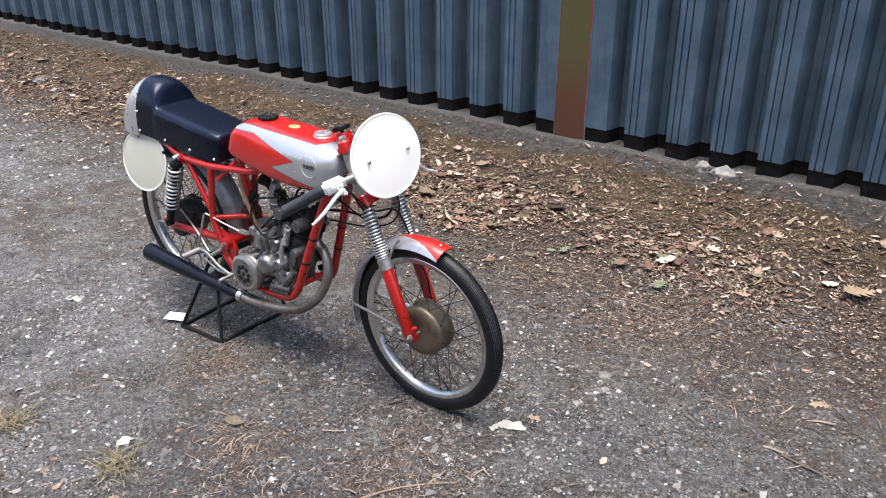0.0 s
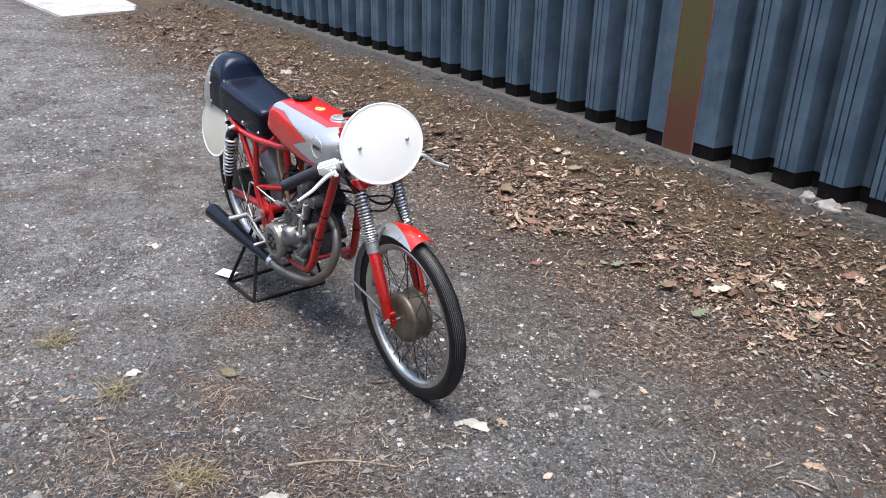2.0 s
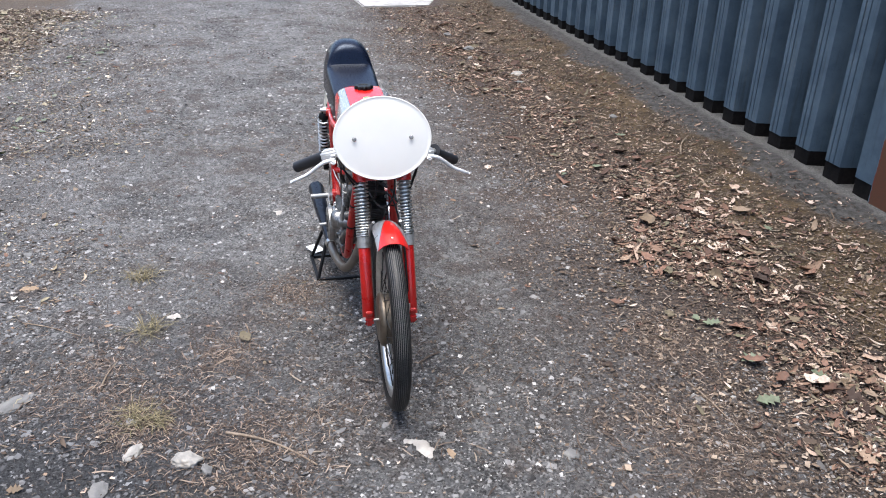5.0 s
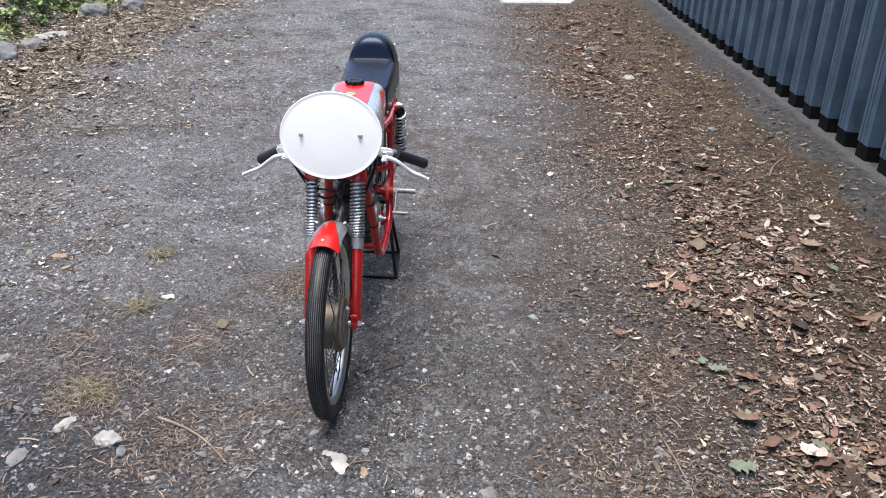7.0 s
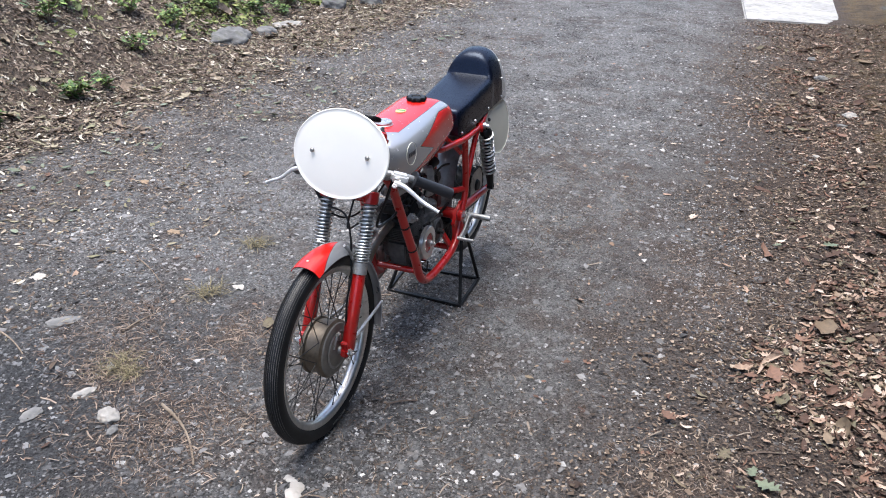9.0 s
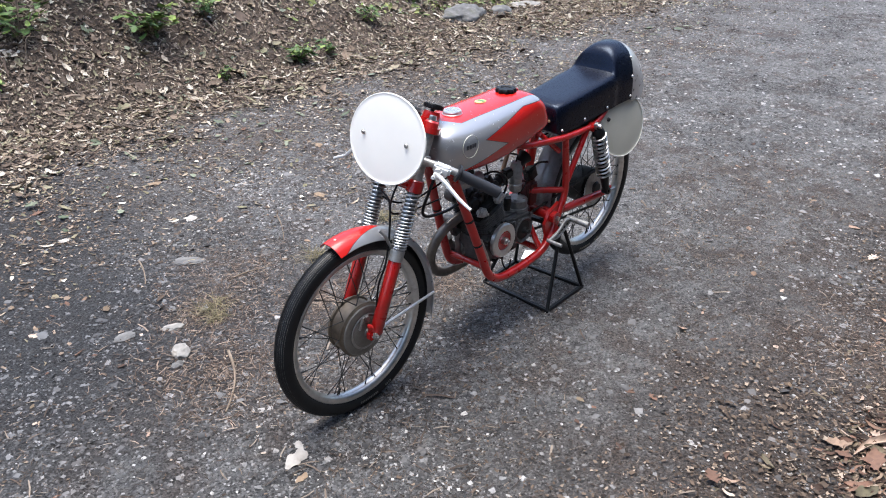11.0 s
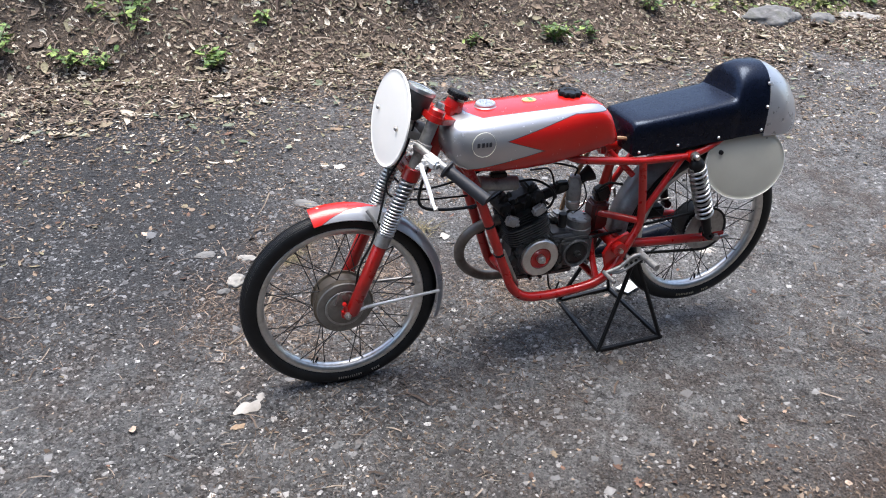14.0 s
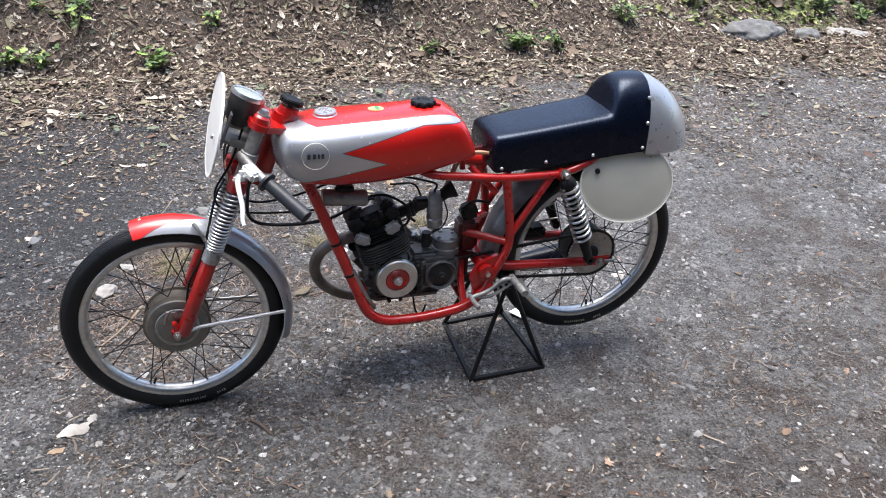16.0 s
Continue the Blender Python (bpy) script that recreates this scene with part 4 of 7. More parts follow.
# ---- fork ----
leg_lo = Vector((0.004, 0, 0.276))
along = Vector((-0.242, 0, 0.594)).normalized()
for sy in (-1, 1):
    y = 0.069 * sy
    lo = leg_lo + Vector((-0.012, y, 0.002))
    P_ = lambda d: lo + along * d
    bm = bmesh.new()
    tube(bm, [P_(-0.008), P_(0.0), P_(0.222), P_(0.227)], [0.015, 0.0195, 0.0195, 0.018], 20)
    block(bm, (0.034, 0.026, 0.03), Matrix.Translation(leg_lo + Vector((0.002, y, 0))), 0.006)
    block(bm, (0.012, 0.02, 0.03), Matrix.Translation(P_(0.02) + Vector((0.026, 0, 0))) @ Matrix.Rotation(0.3, 4, "Y"), 0.003)
    leg = part("fork_leg", bm, M_RED, bike, "red enamelled fork slider", m=STEER)
    bm = tube(bmesh.new(), [P_(0.222), P_(0.223), P_(0.256), P_(0.258)], [0.02, 0.022, 0.022, 0.02], 20)
    part("collar", bm, M_ALLOY, leg, "grey metal collar", m=STEER)
    bm = tube(bmesh.new(), [P_(0.24), P_(0.64)], 0.0162, 16)
    part("stanchion", bm, M_COVER_DULL, leg, "dull steel stanchion", m=STEER)
    coil = []
    base = Matrix.Translation(P_(0.259)) @ along.to_track_quat("Z", "Y").to_matrix().to_4x4()
    turns = 17
    for k in range(turns * 14 + 1):
        t = k / 14
        coil.append(base @ Vector((0.0212 * math.cos(2 * math.pi * t), 0.0212 * math.sin(2 * math.pi * t), 0.17 * (0.72 * t / turns + 0.28 * (t / turns) ** 2))))
    part("spring", tube(bmesh.new(), coil, 0.003, 8), M_CHROME, leg, "exposed chromed coil spring", m=STEER)
    bm = tube(bmesh.new(), [P_(0.428), P_(0.431), P_(0.462), P_(0.465)], [0.022, 0.0245, 0.0245, 0.022], 20)
    part("spring_cup", bm, M_RED, leg, "red spring cup", m=STEER)
    bm = tube(bmesh.new(), [P_(0.465), P_(0.60)], 0.0165, 18)
    part("upper_tube", bm, M_ALLOY, leg, "grey upper fork tube", m=STEER)
    bm = tube(bmesh.new(), [P_(0.6), P_(0.602), P_(0.632), P_(0.64)], [0.019, 0.0225, 0.0215, 0.014], 18)
    part("fork_cap", bm, M_RED, leg, "red cap", m=STEER)
    bm = lathe(bmesh.new(), [(0, 0.652), (0.010, 0.652), (0.012, 0.648), (0.012, 0.638)], at_axis(lo, along), 6)
    part("cap_nut", bm, M_CHROME, leg, "chromed nut", m=STEER)

bm = bmesh.new()
up = Matrix.Rotation(-0.381, 4, "Y")
# one flat plate round both legs and the stem
corners = []
for cx, cy, r in ((-0.012, 0.069, 0.027), (-0.012, -0.069, 0.027), (-0.092, 0.0, 0.032)):
    corners += [bm.verts.new(Vector((cx + r * math.cos(t), cy + r * math.sin(t), z))) for t in np.linspace(0, 2 * math.pi, 20, endpoint=False) for z in (-0.004, 0.012)]
made = bmesh.ops.convex_hull(bm, input=corners)
bmesh.ops.delete(bm, geom=list({g for g in made["geom_interior"] + made["geom_unused"] if isinstance(g, bmesh.types.BMVert)}), context="VERTS")
bm.transform(Matrix.Translation(leg_lo + along * 0.612) @ up)
lathe(bm, [(0.026, 0.0), (0.028, 0.005), (0.024, 0.03), (0.0, 0.03)], at_axis(leg_lo + along * 0.605 + Vector((-0.085, 0, 0.0)), along), 24)
bm.verts.index_update()
part("top_yoke", bm, M_RED, bike, "red top yoke", m=STEER)
bm = bmesh.new()
block(bm, (0.05, 0.165, 0.026), Matrix.Translation(leg_lo + along * 0.447 + Vector((-0.012, 0, 0))) @ up, 0.008, 3)
block(bm, (0.07, 0.06, 0.03), Matrix.Translation(leg_lo + along * 0.442 + Vector((-0.055, 0, 0))) @ up, 0.009, 3)
part("bottom_yoke", bm, M_RED, bike, "red bottom yoke", m=STEER)
bm = bmesh.new()
kn = at_axis(leg_lo + along * 0.635 + Vector((-0.087, 0, 0.006)), along)
ring = []
for r, y in ((0.006, -0.012), (0.006, 0.0), (0.026, 0.001), (0.028, 0.004), (0.028, 0.012), (0.025, 0.016), (0.0, 0.018)):
    ring.append((r, y))
lathe(bm, ring, kn, 40)
for k in range(20):
    t = 2 * math.pi * k / 20
    block(bm, (0.004, 0.011, 0.005), kn @ Matrix.Translation((0.028 * math.cos(t), 0.008, 0.028 * math.sin(t))) @ Matrix.Rotation(-t, 4, "Y"), 0)
part("damper_knob", bm, M_BLACK, bike, "black knurled steering damper knob", m=STEER)

# rev counter in its bracket behind the plate
tc = Vector((-0.205, 0.005, 0.868))
tway = Vector((-0.42, 0, 0.91)).normalized()
bm = lathe(bmesh.new(), [(0, -0.045), (0.022, -0.045), (0.03, -0.035), (0.036, -0.005), (0.039, 0.0), (0.039, 0.034), (0.036, 0.036)], at_axis(tc, tway), 40)
tach = part("rev_counter", bm, M_SHEET, bike, "dark grey rev counter case", m=STEER)
bm = lathe(bmesh.new(), [(0.036, 0.03), (0.041, 0.03), (0.042, 0.036), (0.04, 0.041), (0.036, 0.04)], at_axis(tc, tway), 40, closed=True)
part("bezel", bm, M_CHROME, tach, "chromed bezel", m=STEER)
bm = lathe(bmesh.new(), [(0.0365, 0.0375), (0.02, 0.0395), (0, 0.04)], at_axis(tc, tway), 40)
m_glass, nodes, links, bsdf = nodes_of("gauge_glass")
bsdf.inputs["Base Color"].default_value = (0.35, 0.4, 0.4, 1)
bsdf.inputs["Roughness"].default_value = 0.06
part("glass", bm, m_glass, tach, "pale gauge glass", m=STEER)
bm = bmesh.new()
block(bm, (0.075, 0.12, 0.006), Matrix.Translation((-0.185, 0, 0.79)) @ up, 0.002)
for y in (-0.058, 0.058):
    block(bm, (0.07, 0.004, 0.02), Matrix.Translation((-0.2, y, 0.788)) @ up, 0.0015)
    block(bm, (0.004, 0.03, 0.09), Matrix.Translation((-0.16, y * 0.9, 0.83)) @ up, 0.0015)
part("instrument_bracket", bm, M_COVER_DULL, bike, "grey sheet bracket", m=STEER)

# front number plate
bm = oval_plate(bmesh.new(), 0.151, 0.127, 0.004, Matrix())
bm.transform(Matrix.Translation((-0.134, 0, 0.826)) @ Matrix.Rotation(radians(-14.0), 4, "Y") @ Matrix.Rotation(radians(90), 4, "Z"))
front_plate = part("front_number_plate", bm, M_WHITE, bike, "blank white oval number plate", m=STEER)
for y in (-0.087, 0.087):
    bm = lathe(bmesh.new(), [(0, 0.0055), (0.004, 0.005), (0.0065, 0.002), (0.007, 0.0), (0, -0.002)], at_axis((-0.1275, y, 0.8285), (0.97, 0, 0.24)), 14)
    part("bolt", bm, M_STEEL, front_plate, "round steel bolt", m=STEER)

# clip-on bars
for sy in (-1, 1):
    cl = leg_lo + along * 0.525 + Vector((-0.012, 0.069 * sy, 0))
    p0, p1, p2, p3 = Vector((-0.188, 0.07 * sy, 0.772)), Vector((-0.214, 0.135 * sy, 0.757)), Vector((-0.236, 0.175 * sy, 0.744)), Vector((-0.318, 0.262 * sy, 0.684))
    bm = bmesh.new()
    tube(bm, flowing([p0, p1, p2, p3], 6), 0.0105, 14)
    lathe(bm, [(0.018, -0.016), (0.0225, -0.014), (0.0225, 0.014), (0.018, 0.016)], at_axis(cl, along), 24)
    bar = part("clip_on_bar", bm, M_ALLOY, bike, "grey clip-on handlebar", m=STEER)
    gw = (p3 - p2).normalized()
    bm = bmesh.new()
    tube(bm, [p2, p2 + gw * 0.001, p2 + gw * 0.007, p2 + gw * 0.009, p2 + gw * 0.012, p3 - gw * 0.004, p3, p3 + gw * 0.002], [0.016, 0.025, 0.025, 0.02, 0.0155, 0.0168, 0.0168, 0.013] if sy > 0 else [0.014, 0.019, 0.019, 0.019, 0.0178, 0.0182, 0.0182, 0.014], 20)
    part("grip", bm, M_GRIP, bar, "dark ribbed rubber grip", m=STEER)
    bm = bmesh.new()
    lb = p1 + Vector((0.006, 0.012 * sy, -0.002))
    block(bm, (0.034, 0.05, 0.026), Matrix.Translation(lb) @ (p2 - p1).to_track_quat("Y", "Z").to_matrix().to_4x4(), 0.006)
    block(bm, (0.05, 0.016, 0.012), Matrix.Translation(lb + Vector((0.022, 0.004 * sy, -0.006))) @ Matrix.Rotation(0.35, 4, "Y"), 0.004)
    lathe(bm, [(0, -0.012), (0.007, -0.012), (0.007, 0.012), (0, 0.012)], at_axis(lb + Vector((0.024, 0.004 * sy, -0.004)), (0, 0, 1)), 12)
    part("lever_bracket", bm, M_BRIGHT, bar, "bright lever clamp", m=STEER)
    if sy < 0:
        turn_ = (p2 - p1).to_track_quat("Y", "Z").to_matrix().to_4x4()
        bm = block(bmesh.new(), (0.044, 0.07, 0.036), Matrix.Translation(p1.lerp(p2, 0.35) + Vector((0.004, 0, 0.002))) @ turn_, 0.007, 3)
        part("throttle_housing", bm, M_BRIGHT, bar, "bright alloy throttle housing", m=STEER)
    tip = Vector((-0.175, 0.283 * sy, 0.684))
    lv = flowing([lb + Vector((0.03, 0.0, -0.006)), lb + Vector((0.036, 0.035 * sy, -0.012)), lb.lerp(tip, 0.6) + Vector((0.012, 0, -0.004)), tip + Vector((0.002, -0.02 * sy, 0.01)), tip], 6)
    bm = tube(bmesh.new(), lv, list(np.linspace(0.0072, 0.0045, len(lv) - 1)) + [0.006], 10)
    part("brake_lever" if sy < 0 else "clutch_lever", bm, M_BRIGHT, bar, "polished alloy lever", m=STEER)

# mudguards
def mudguard(bm, c, r, t0, t1, half, drop, n=26):
    """A curved blade round c from angle t0 to t1 (degrees up from ahead), with turned-down edges and thickness."""
    rings = []
    for t in np.linspace(radians(t0), radians(t1), n):
        sec = []
        for side_, rr_ in ((1, r), (-1, r - 0.0025)):
            for u in np.linspace(-1, 1, 11)[::side_]:
                h = rr_ - drop * abs(u) ** 2.6
                sec.append((c.x + h * math.cos(t), u * (half if side_ > 0 else half - 0.0015), c.z + h * math.sin(t)))
        rings.append(sec)
    return loft(bm, rings)


bm = mudguard(bmesh.new(), FRONT, 0.313, 74, 196, 0.047, 0.028)
front_guard = part("front_mudguard", bm, fender_material(), bike, "silver front mudguard with a red pointed tip", m=STEER)
for sy in (-1, 1):
    bm = bmesh.new()
    tube(bm, [(-0.01, 0.082 * sy, 0.283), (-0.05, 0.066 * sy, 0.285), (-0.279, 0.0455 * sy, 0.291)], 0.0048, 10)
    part("stay", bm, M_BRIGHT if sy > 0 else M_STEEL, front_guard, "round steel stay", m=STEER)
    bm = bmesh.new()
    tube(bm, flowing([leg_lo + along * 0.26 + Vector((0, 0.052 * sy, 0)), (-0.075, 0.05 * sy, 0.56), (-0.06, 0.042 * sy, 0.583)], 5), 0.005, 8)
    part("guard_bracket", bm, M_ALLOY, front_guard, "", m=STEER)
bm = lathe(bmesh.new(), [(0, 0.0015), (0.0035, 0.0012), (0.004, 0)], at_axis(FRONT + Vector((0.06, 0, 0.3075)), (0.2, 0, 1)), 14)
part("guard_badge", bm, M_CREAM, front_guard, "tiny pale badge", m=STEER)

bm = mudguard(bmesh.new(), REAR + Vector((0.02, 0, 0.005)), 0.337, 2, 118, 0.05, 0.035)
part("rear_mudguard", bm, M_SHADED_SILVER, bike, "oily silver rear mudguard, darkened for the shade under the seat")

# ---- frame ----
bm = bmesh.new()
tube(bm, [HEAD + RAKE * -0.085, HEAD + RAKE * 0.075], 0.026, 20)
tube(bm, [HEAD + RAKE * 0.02, (-0.5, 0, 0.72), (-0.72, 0, 0.70), (-0.86, 0, 0.68)], 0.018, 14)
for sy in (-1, 1):
    tube(bm, fillet([(-0.30, 0.022 * sy, 0.735), (-0.352, 0.05 * sy, 0.675), (-0.462, 0.082 * sy, 0.38), (-0.512, 0.09 * sy, 0.243), (-0.66, 0.095 * sy, 0.238), (-0.80, 0.1 * sy, 0.262), (-0.868, 0.1 * sy, 0.335)], 0.075, 8), 0.0148, 14)
    tube(bm, fillet([(-0.84, 0.1 * sy, 0.30), (-0.914, 0.1 * sy, 0.452), (-0.908, 0.1 * sy, 0.52), (-0.884, 0.1 * sy, 0.662)], 0.06, 6), 0.0125, 12)
    tube(bm, fillet([(-0.62, 0.03 * sy, 0.70), (-0.67, 0.085 * sy, 0.684), (-0.88, 0.1 * sy, 0.665), (-1.05, 0.1 * sy, 0.664), (-1.12, 0.094 * sy, 0.685), (-1.18, 0.082 * sy, 0.715)], 0.04, 5), 0.0115, 12)
    tube(bm, [(-1.02, 0.1 * sy, 0.662), (-0.914, 0.1 * sy, 0.49)], 0.0105, 12)
    tube(bm, [(-0.914, 0.1 * sy, 0.462), (-0.80, 0.02 * sy, 0.47)], 0.0115, 12)
    tube(bm, [(-0.765, 0.055 * sy, 0.725), (-0.768, 0.06 * sy, 0.685)], 0.008, 10)
    tube(bm, [(-0.79, 0.06 * sy, 0.69), (-0.86, 0.095 * sy, 0.62)], 0.009, 10)
    lathe(bm, [(0, -0.014), (0.017, -0.014), (0.017, 0.014), (0, 0.014)], at_axis((-1.048, 0.104 * sy, 0.664), (0, 1, 0)), 18)
    lathe(bm, [(0, -0.022), (0.022, -0.022), (0.022, 0.022), (0, 0.022)], at_axis((-0.845, 0.095 * sy, 0.378), (0, 1, 0)), 20)
    block(bm, (0.05, 0.006, 0.07), Matrix.Translation((-0.855, 0.086 * sy, 0.365)) @ Matrix.Rotation(-0.5, 4, "Y"), 0.002)
    lo_, hi_ = 0.088 * sy, 0.1 * sy
    plan = [(-0.80, 0.262), (-0.85, 0.285), (-0.905, 0.40), (-0.88, 0.425), (-0.822, 0.40), (-0.80, 0.36), (-0.815, 0.31)]
    loft(bm, [[(x, lo_, z) for x, z in plan], [(x, hi_, z) for x, z in plan]])
tube(bm, [(-0.845, -0.1, 0.378), (-0.845, 0.1, 0.378)], 0.016, 14)
tube(bm, [(-0.80, -0.1, 0.262), (-0.80, 0.1, 0.262)], 0.0115, 12)
tube(bm, [(-0.5, -0.086, 0.30), (-0.5, 0.086, 0.30)], 0.0105, 12)
tube(bm, fillet([(-0.80, 0.0, 0.40), (-0.79, 0.05, 0.33), (-0.79, 0.095, 0.265)], 0.03), 0.0105, 12)
tube(bm, [(-0.79, 0, 0.30), (-0.815, 0, 0.5), (-0.85, 0, 0.68)], 0.014, 14)
frame_part = part("main_frame", bm, M_RED, bike, "red tubular cradle frame")
for sy in (-1, 1):
    for z, x in ((0.50, -0.418), (0.405, -0.453)):
        bm = lathe(bmesh.new(), [(0.0152, -0.004), (0.0164, -0.003), (0.0164, 0.003), (0.0152, 0.004)], at_axis((x, (0.069 if z > 0.45 else 0.079) * sy, z), (-0.11, 0.03 * sy, -0.3)), 16, closed=True)
        part("cable_band", bm, M_BLACK, frame_part, "black band")

bm = bmesh.new()
for sy in (-1, 1):
    tube(bm, fillet([(-0.86, 0.07 * sy, 0.378), (-0.92, 0.085 * sy, 0.376), (-1.18, 0.088 * sy, 0.36)], 0.03), 0.0145, 14)
    block(bm, (0.07, 0.007, 0.03), Matrix.Translation((-1.222, 0.088 * sy, 0.359)), 0.003)
tube(bm, [(-0.875, -0.08, 0.378), (-0.875, 0.08, 0.378)], 0.014, 12)
swing = part("swingarm", bm, M_RED, bike, "red tubular swingarm")
for sy in (-1, 1):
    bm = bmesh.new()
    lathe(bm, [(0, 0.016), (0.009, 0.016), (0.009, 0.006), (0.013, 0.005), (0.013, 0.0)], at_axis((REAR.x, 0.092 * sy, REAR.z), (0, sy, 0)), 6)
    part("axle_nut", bm, M_STEEL, swing, "steel axle nut")
    bm = tube(bmesh.new(), [(-1.235, 0.097 * sy, 0.359), (-1.268, 0.097 * sy, 0.359)], 0.005, 8)
    part("chain_adjuster", bm, M_STEEL, swing, "")
    bm = lathe(bmesh.new(), [(0, 0.01), (0.008, 0.01), (0.008, 0.0)], at_axis((-0.845, 0.117 * sy, 0.378), (0, sy, 0)), 6)
    part("pivot_bolt", bm, M_CHROME, swing, "")

# shock absorbers
for sy in (-1, 1):
    t0, t1 = Vector((-1.048, 0.124 * sy, 0.672)), Vector((-1.168, 0.118 * sy, 0.386))
    w = (t1 - t0).normalized()
    bm = bmesh.new()
    tube(bm, [t0 + w * 0.17, t0 + w * 0.215, t0 + w * 0.3], [0.02, 0.0185, 0.013], 18)
    lathe(bm, [(0.006, -0.012), (0.014, -0.012), (0.014, 0.012), (0.006, 0.012)], at_axis(t1, (0, 1, 0)), 16, closed=True)
    shock = part("shock_absorber", bm, M_BLACK, bike, "black damper with chromed spring")
    bm = tube(bmesh.new(), [t0 + w * 0.01, t0 + w * 0.016, t0 + w * 0.03, t0 + w * 0.034], [0.012, 0.019, 0.024, 0.024], 20)
    part("spring_cap", bm, M_BLACK, shock, "black top cap")
    part("damper_rod", tube(bmesh.new(), [t0, t0 + w * 0.25], 0.012, 12), M_BLACK, shock)
    base = Matrix.Translation(t0 + w * 0.036) @ w.to_track_quat("Z", "Y").to_matrix().to_4x4()
    coil = []
    turns = 11
    for k in range(turns * 16 + 1):
        t = k / 16
        coil.append(base @ Vector((0.0248 * math.cos(2 * math.pi * t), 0.0248 * math.sin(2 * math.pi * t), 0.192 * t / turns)))
    part("spring", tube(bmesh.new(), coil, 0.0044, 8), M_CHROME, shock, "chromed coil spring")
    bm = lathe(bmesh.new(), [(0, 0.012), (0.007, 0.012), (0.009, 0.008), (0.009, 0.0), (0.014, 0.0), (0.014, -0.012)], at_axis(t0 + Vector((0, 0.004 * sy, 0)), (0, sy, 0)), 14)
    part("mount_nut", bm, M_CHROME, shock, "chromed nut")

# ---- tank ----
st = np.array([(-0.2640, 0.785, 0.765, 0.012), (-0.2665, 0.801, 0.750, 0.040), (-0.272, 0.812, 0.735, 0.064), (-0.283, 0.822, 0.718, 0.084), (-0.298, 0.828, 0.702, 0.098), (-0.320, 0.833, 0.688, 0.108),
               (-0.35, 0.836, 0.680, 0.115), (-0.42, 0.840, 0.673, 0.118), (-0.50, 0.844, 0.671, 0.116), (-0.58, 0.848, 0.674, 0.111), (-0.64, 0.851, 0.683, 0.106), (-0.68, 0.852, 0.694, 0.103),
               (-0.72, 0.852, 0.707, 0.101), (-0.745, 0.849, 0.713, 0.1), (-0.762, 0.843, 0.717, 0.097), (-0.774, 0.833, 0.722, 0.09), (-0.781, 0.820, 0.730, 0.075), (-0.784, 0.798, 0.748, 0.04)])
xs = np.concatenate([st[:5, 0], np.linspace(-0.31, -0.745, 24), st[-4:, 0]])
rings = []
for x in xs:
    top_, bot, half = (np.interp(-x, -st[:, 0], st[:, k]) for k in (1, 2, 3))
    mid_, hi = (top_ + bot) / 2, (top_ - bot) / 2
    ring = []
    for t in np.linspace(0, 2 * math.pi, 56, endpoint=False):
        c, s = math.cos(t), math.sin(t)
        e = (2.7 if s > 0 else 4.2) + 0.5 * float(smooth(-x, 0.6, 0.74))
        z = mid_ + hi * math.copysign(abs(s) ** (2 / e), s)
        ring.append((x + 0.42 * float(smooth(-x, 0.58, 0.78)) * (z - 0.78), half * math.copysign(abs(c) ** (2 / e), c), z))
    rings.append(ring)
tank = part("fuel_tank", loft(bmesh.new(), rings), tank_material(), bike, "red and silver painted petrol tank")
# screw cap, fluted black cap, badges
bm = lathe(bmesh.new(), [(0.031, -0.012), (0.031, 0.004), (0.0285, 0.006), (0.0285, 0.011), (0.026, 0.014), (0, 0.015)], at_axis((-0.408, 0.0, 0.8355), (0.04, 0, 1)), 40)
part("filler_cap", bm, M_SILVER, tank, "bright round filler cap")
bm = bmesh.new()
pts = []
for z, k in ((-0.012, 0.85), (0.0, 0.88), (0.003, 1.0), (0.01, 1.0), (0.0135, 0.9), (0.014, 0.55), (0.011, 0.45)):
    pts.append([(-0.667 + k * (0.032 + 0.0028 * math.cos(9 * t)) * math.cos(t), k * (0.032 + 0.0028 * math.cos(9 * t)) * math.sin(t), 0.8505 + z) for t in np.linspace(0, 2 * math.pi, 72, endpoint=False)])
part("fluted_cap", loft(bm, pts), M_BLACK, tank, "black fluted screw cap")
bm = tube(bmesh.new(), [(-0.698, 0.012, 0.856), (-0.711, 0.012, 0.852)], 0.004, 10)
part("cap_catch", bm, M_RED, tank)
bm = bmesh.new()
ring_pts = [[(-0.540 + k * 0.021 * math.cos(t), k * 0.017 * math.sin(t), 0.8455 + h) for t in np.linspace(0, 2 * math.pi, 24, endpoint=False)] for k, h in ((1, -0.004), (1, 0.0018), (0.9, 0.0024))]
part("badge", loft(bm, ring_pts), M_YELLOW, tank, "small yellow and green oval badge")
bm = bmesh.new()
block(bm, (0.010, 0.026, 0.001), Matrix.Translation((-0.543, 0, 0.8483)), 0)
part("badge_band", bm, M_GREEN, tank, "green band")
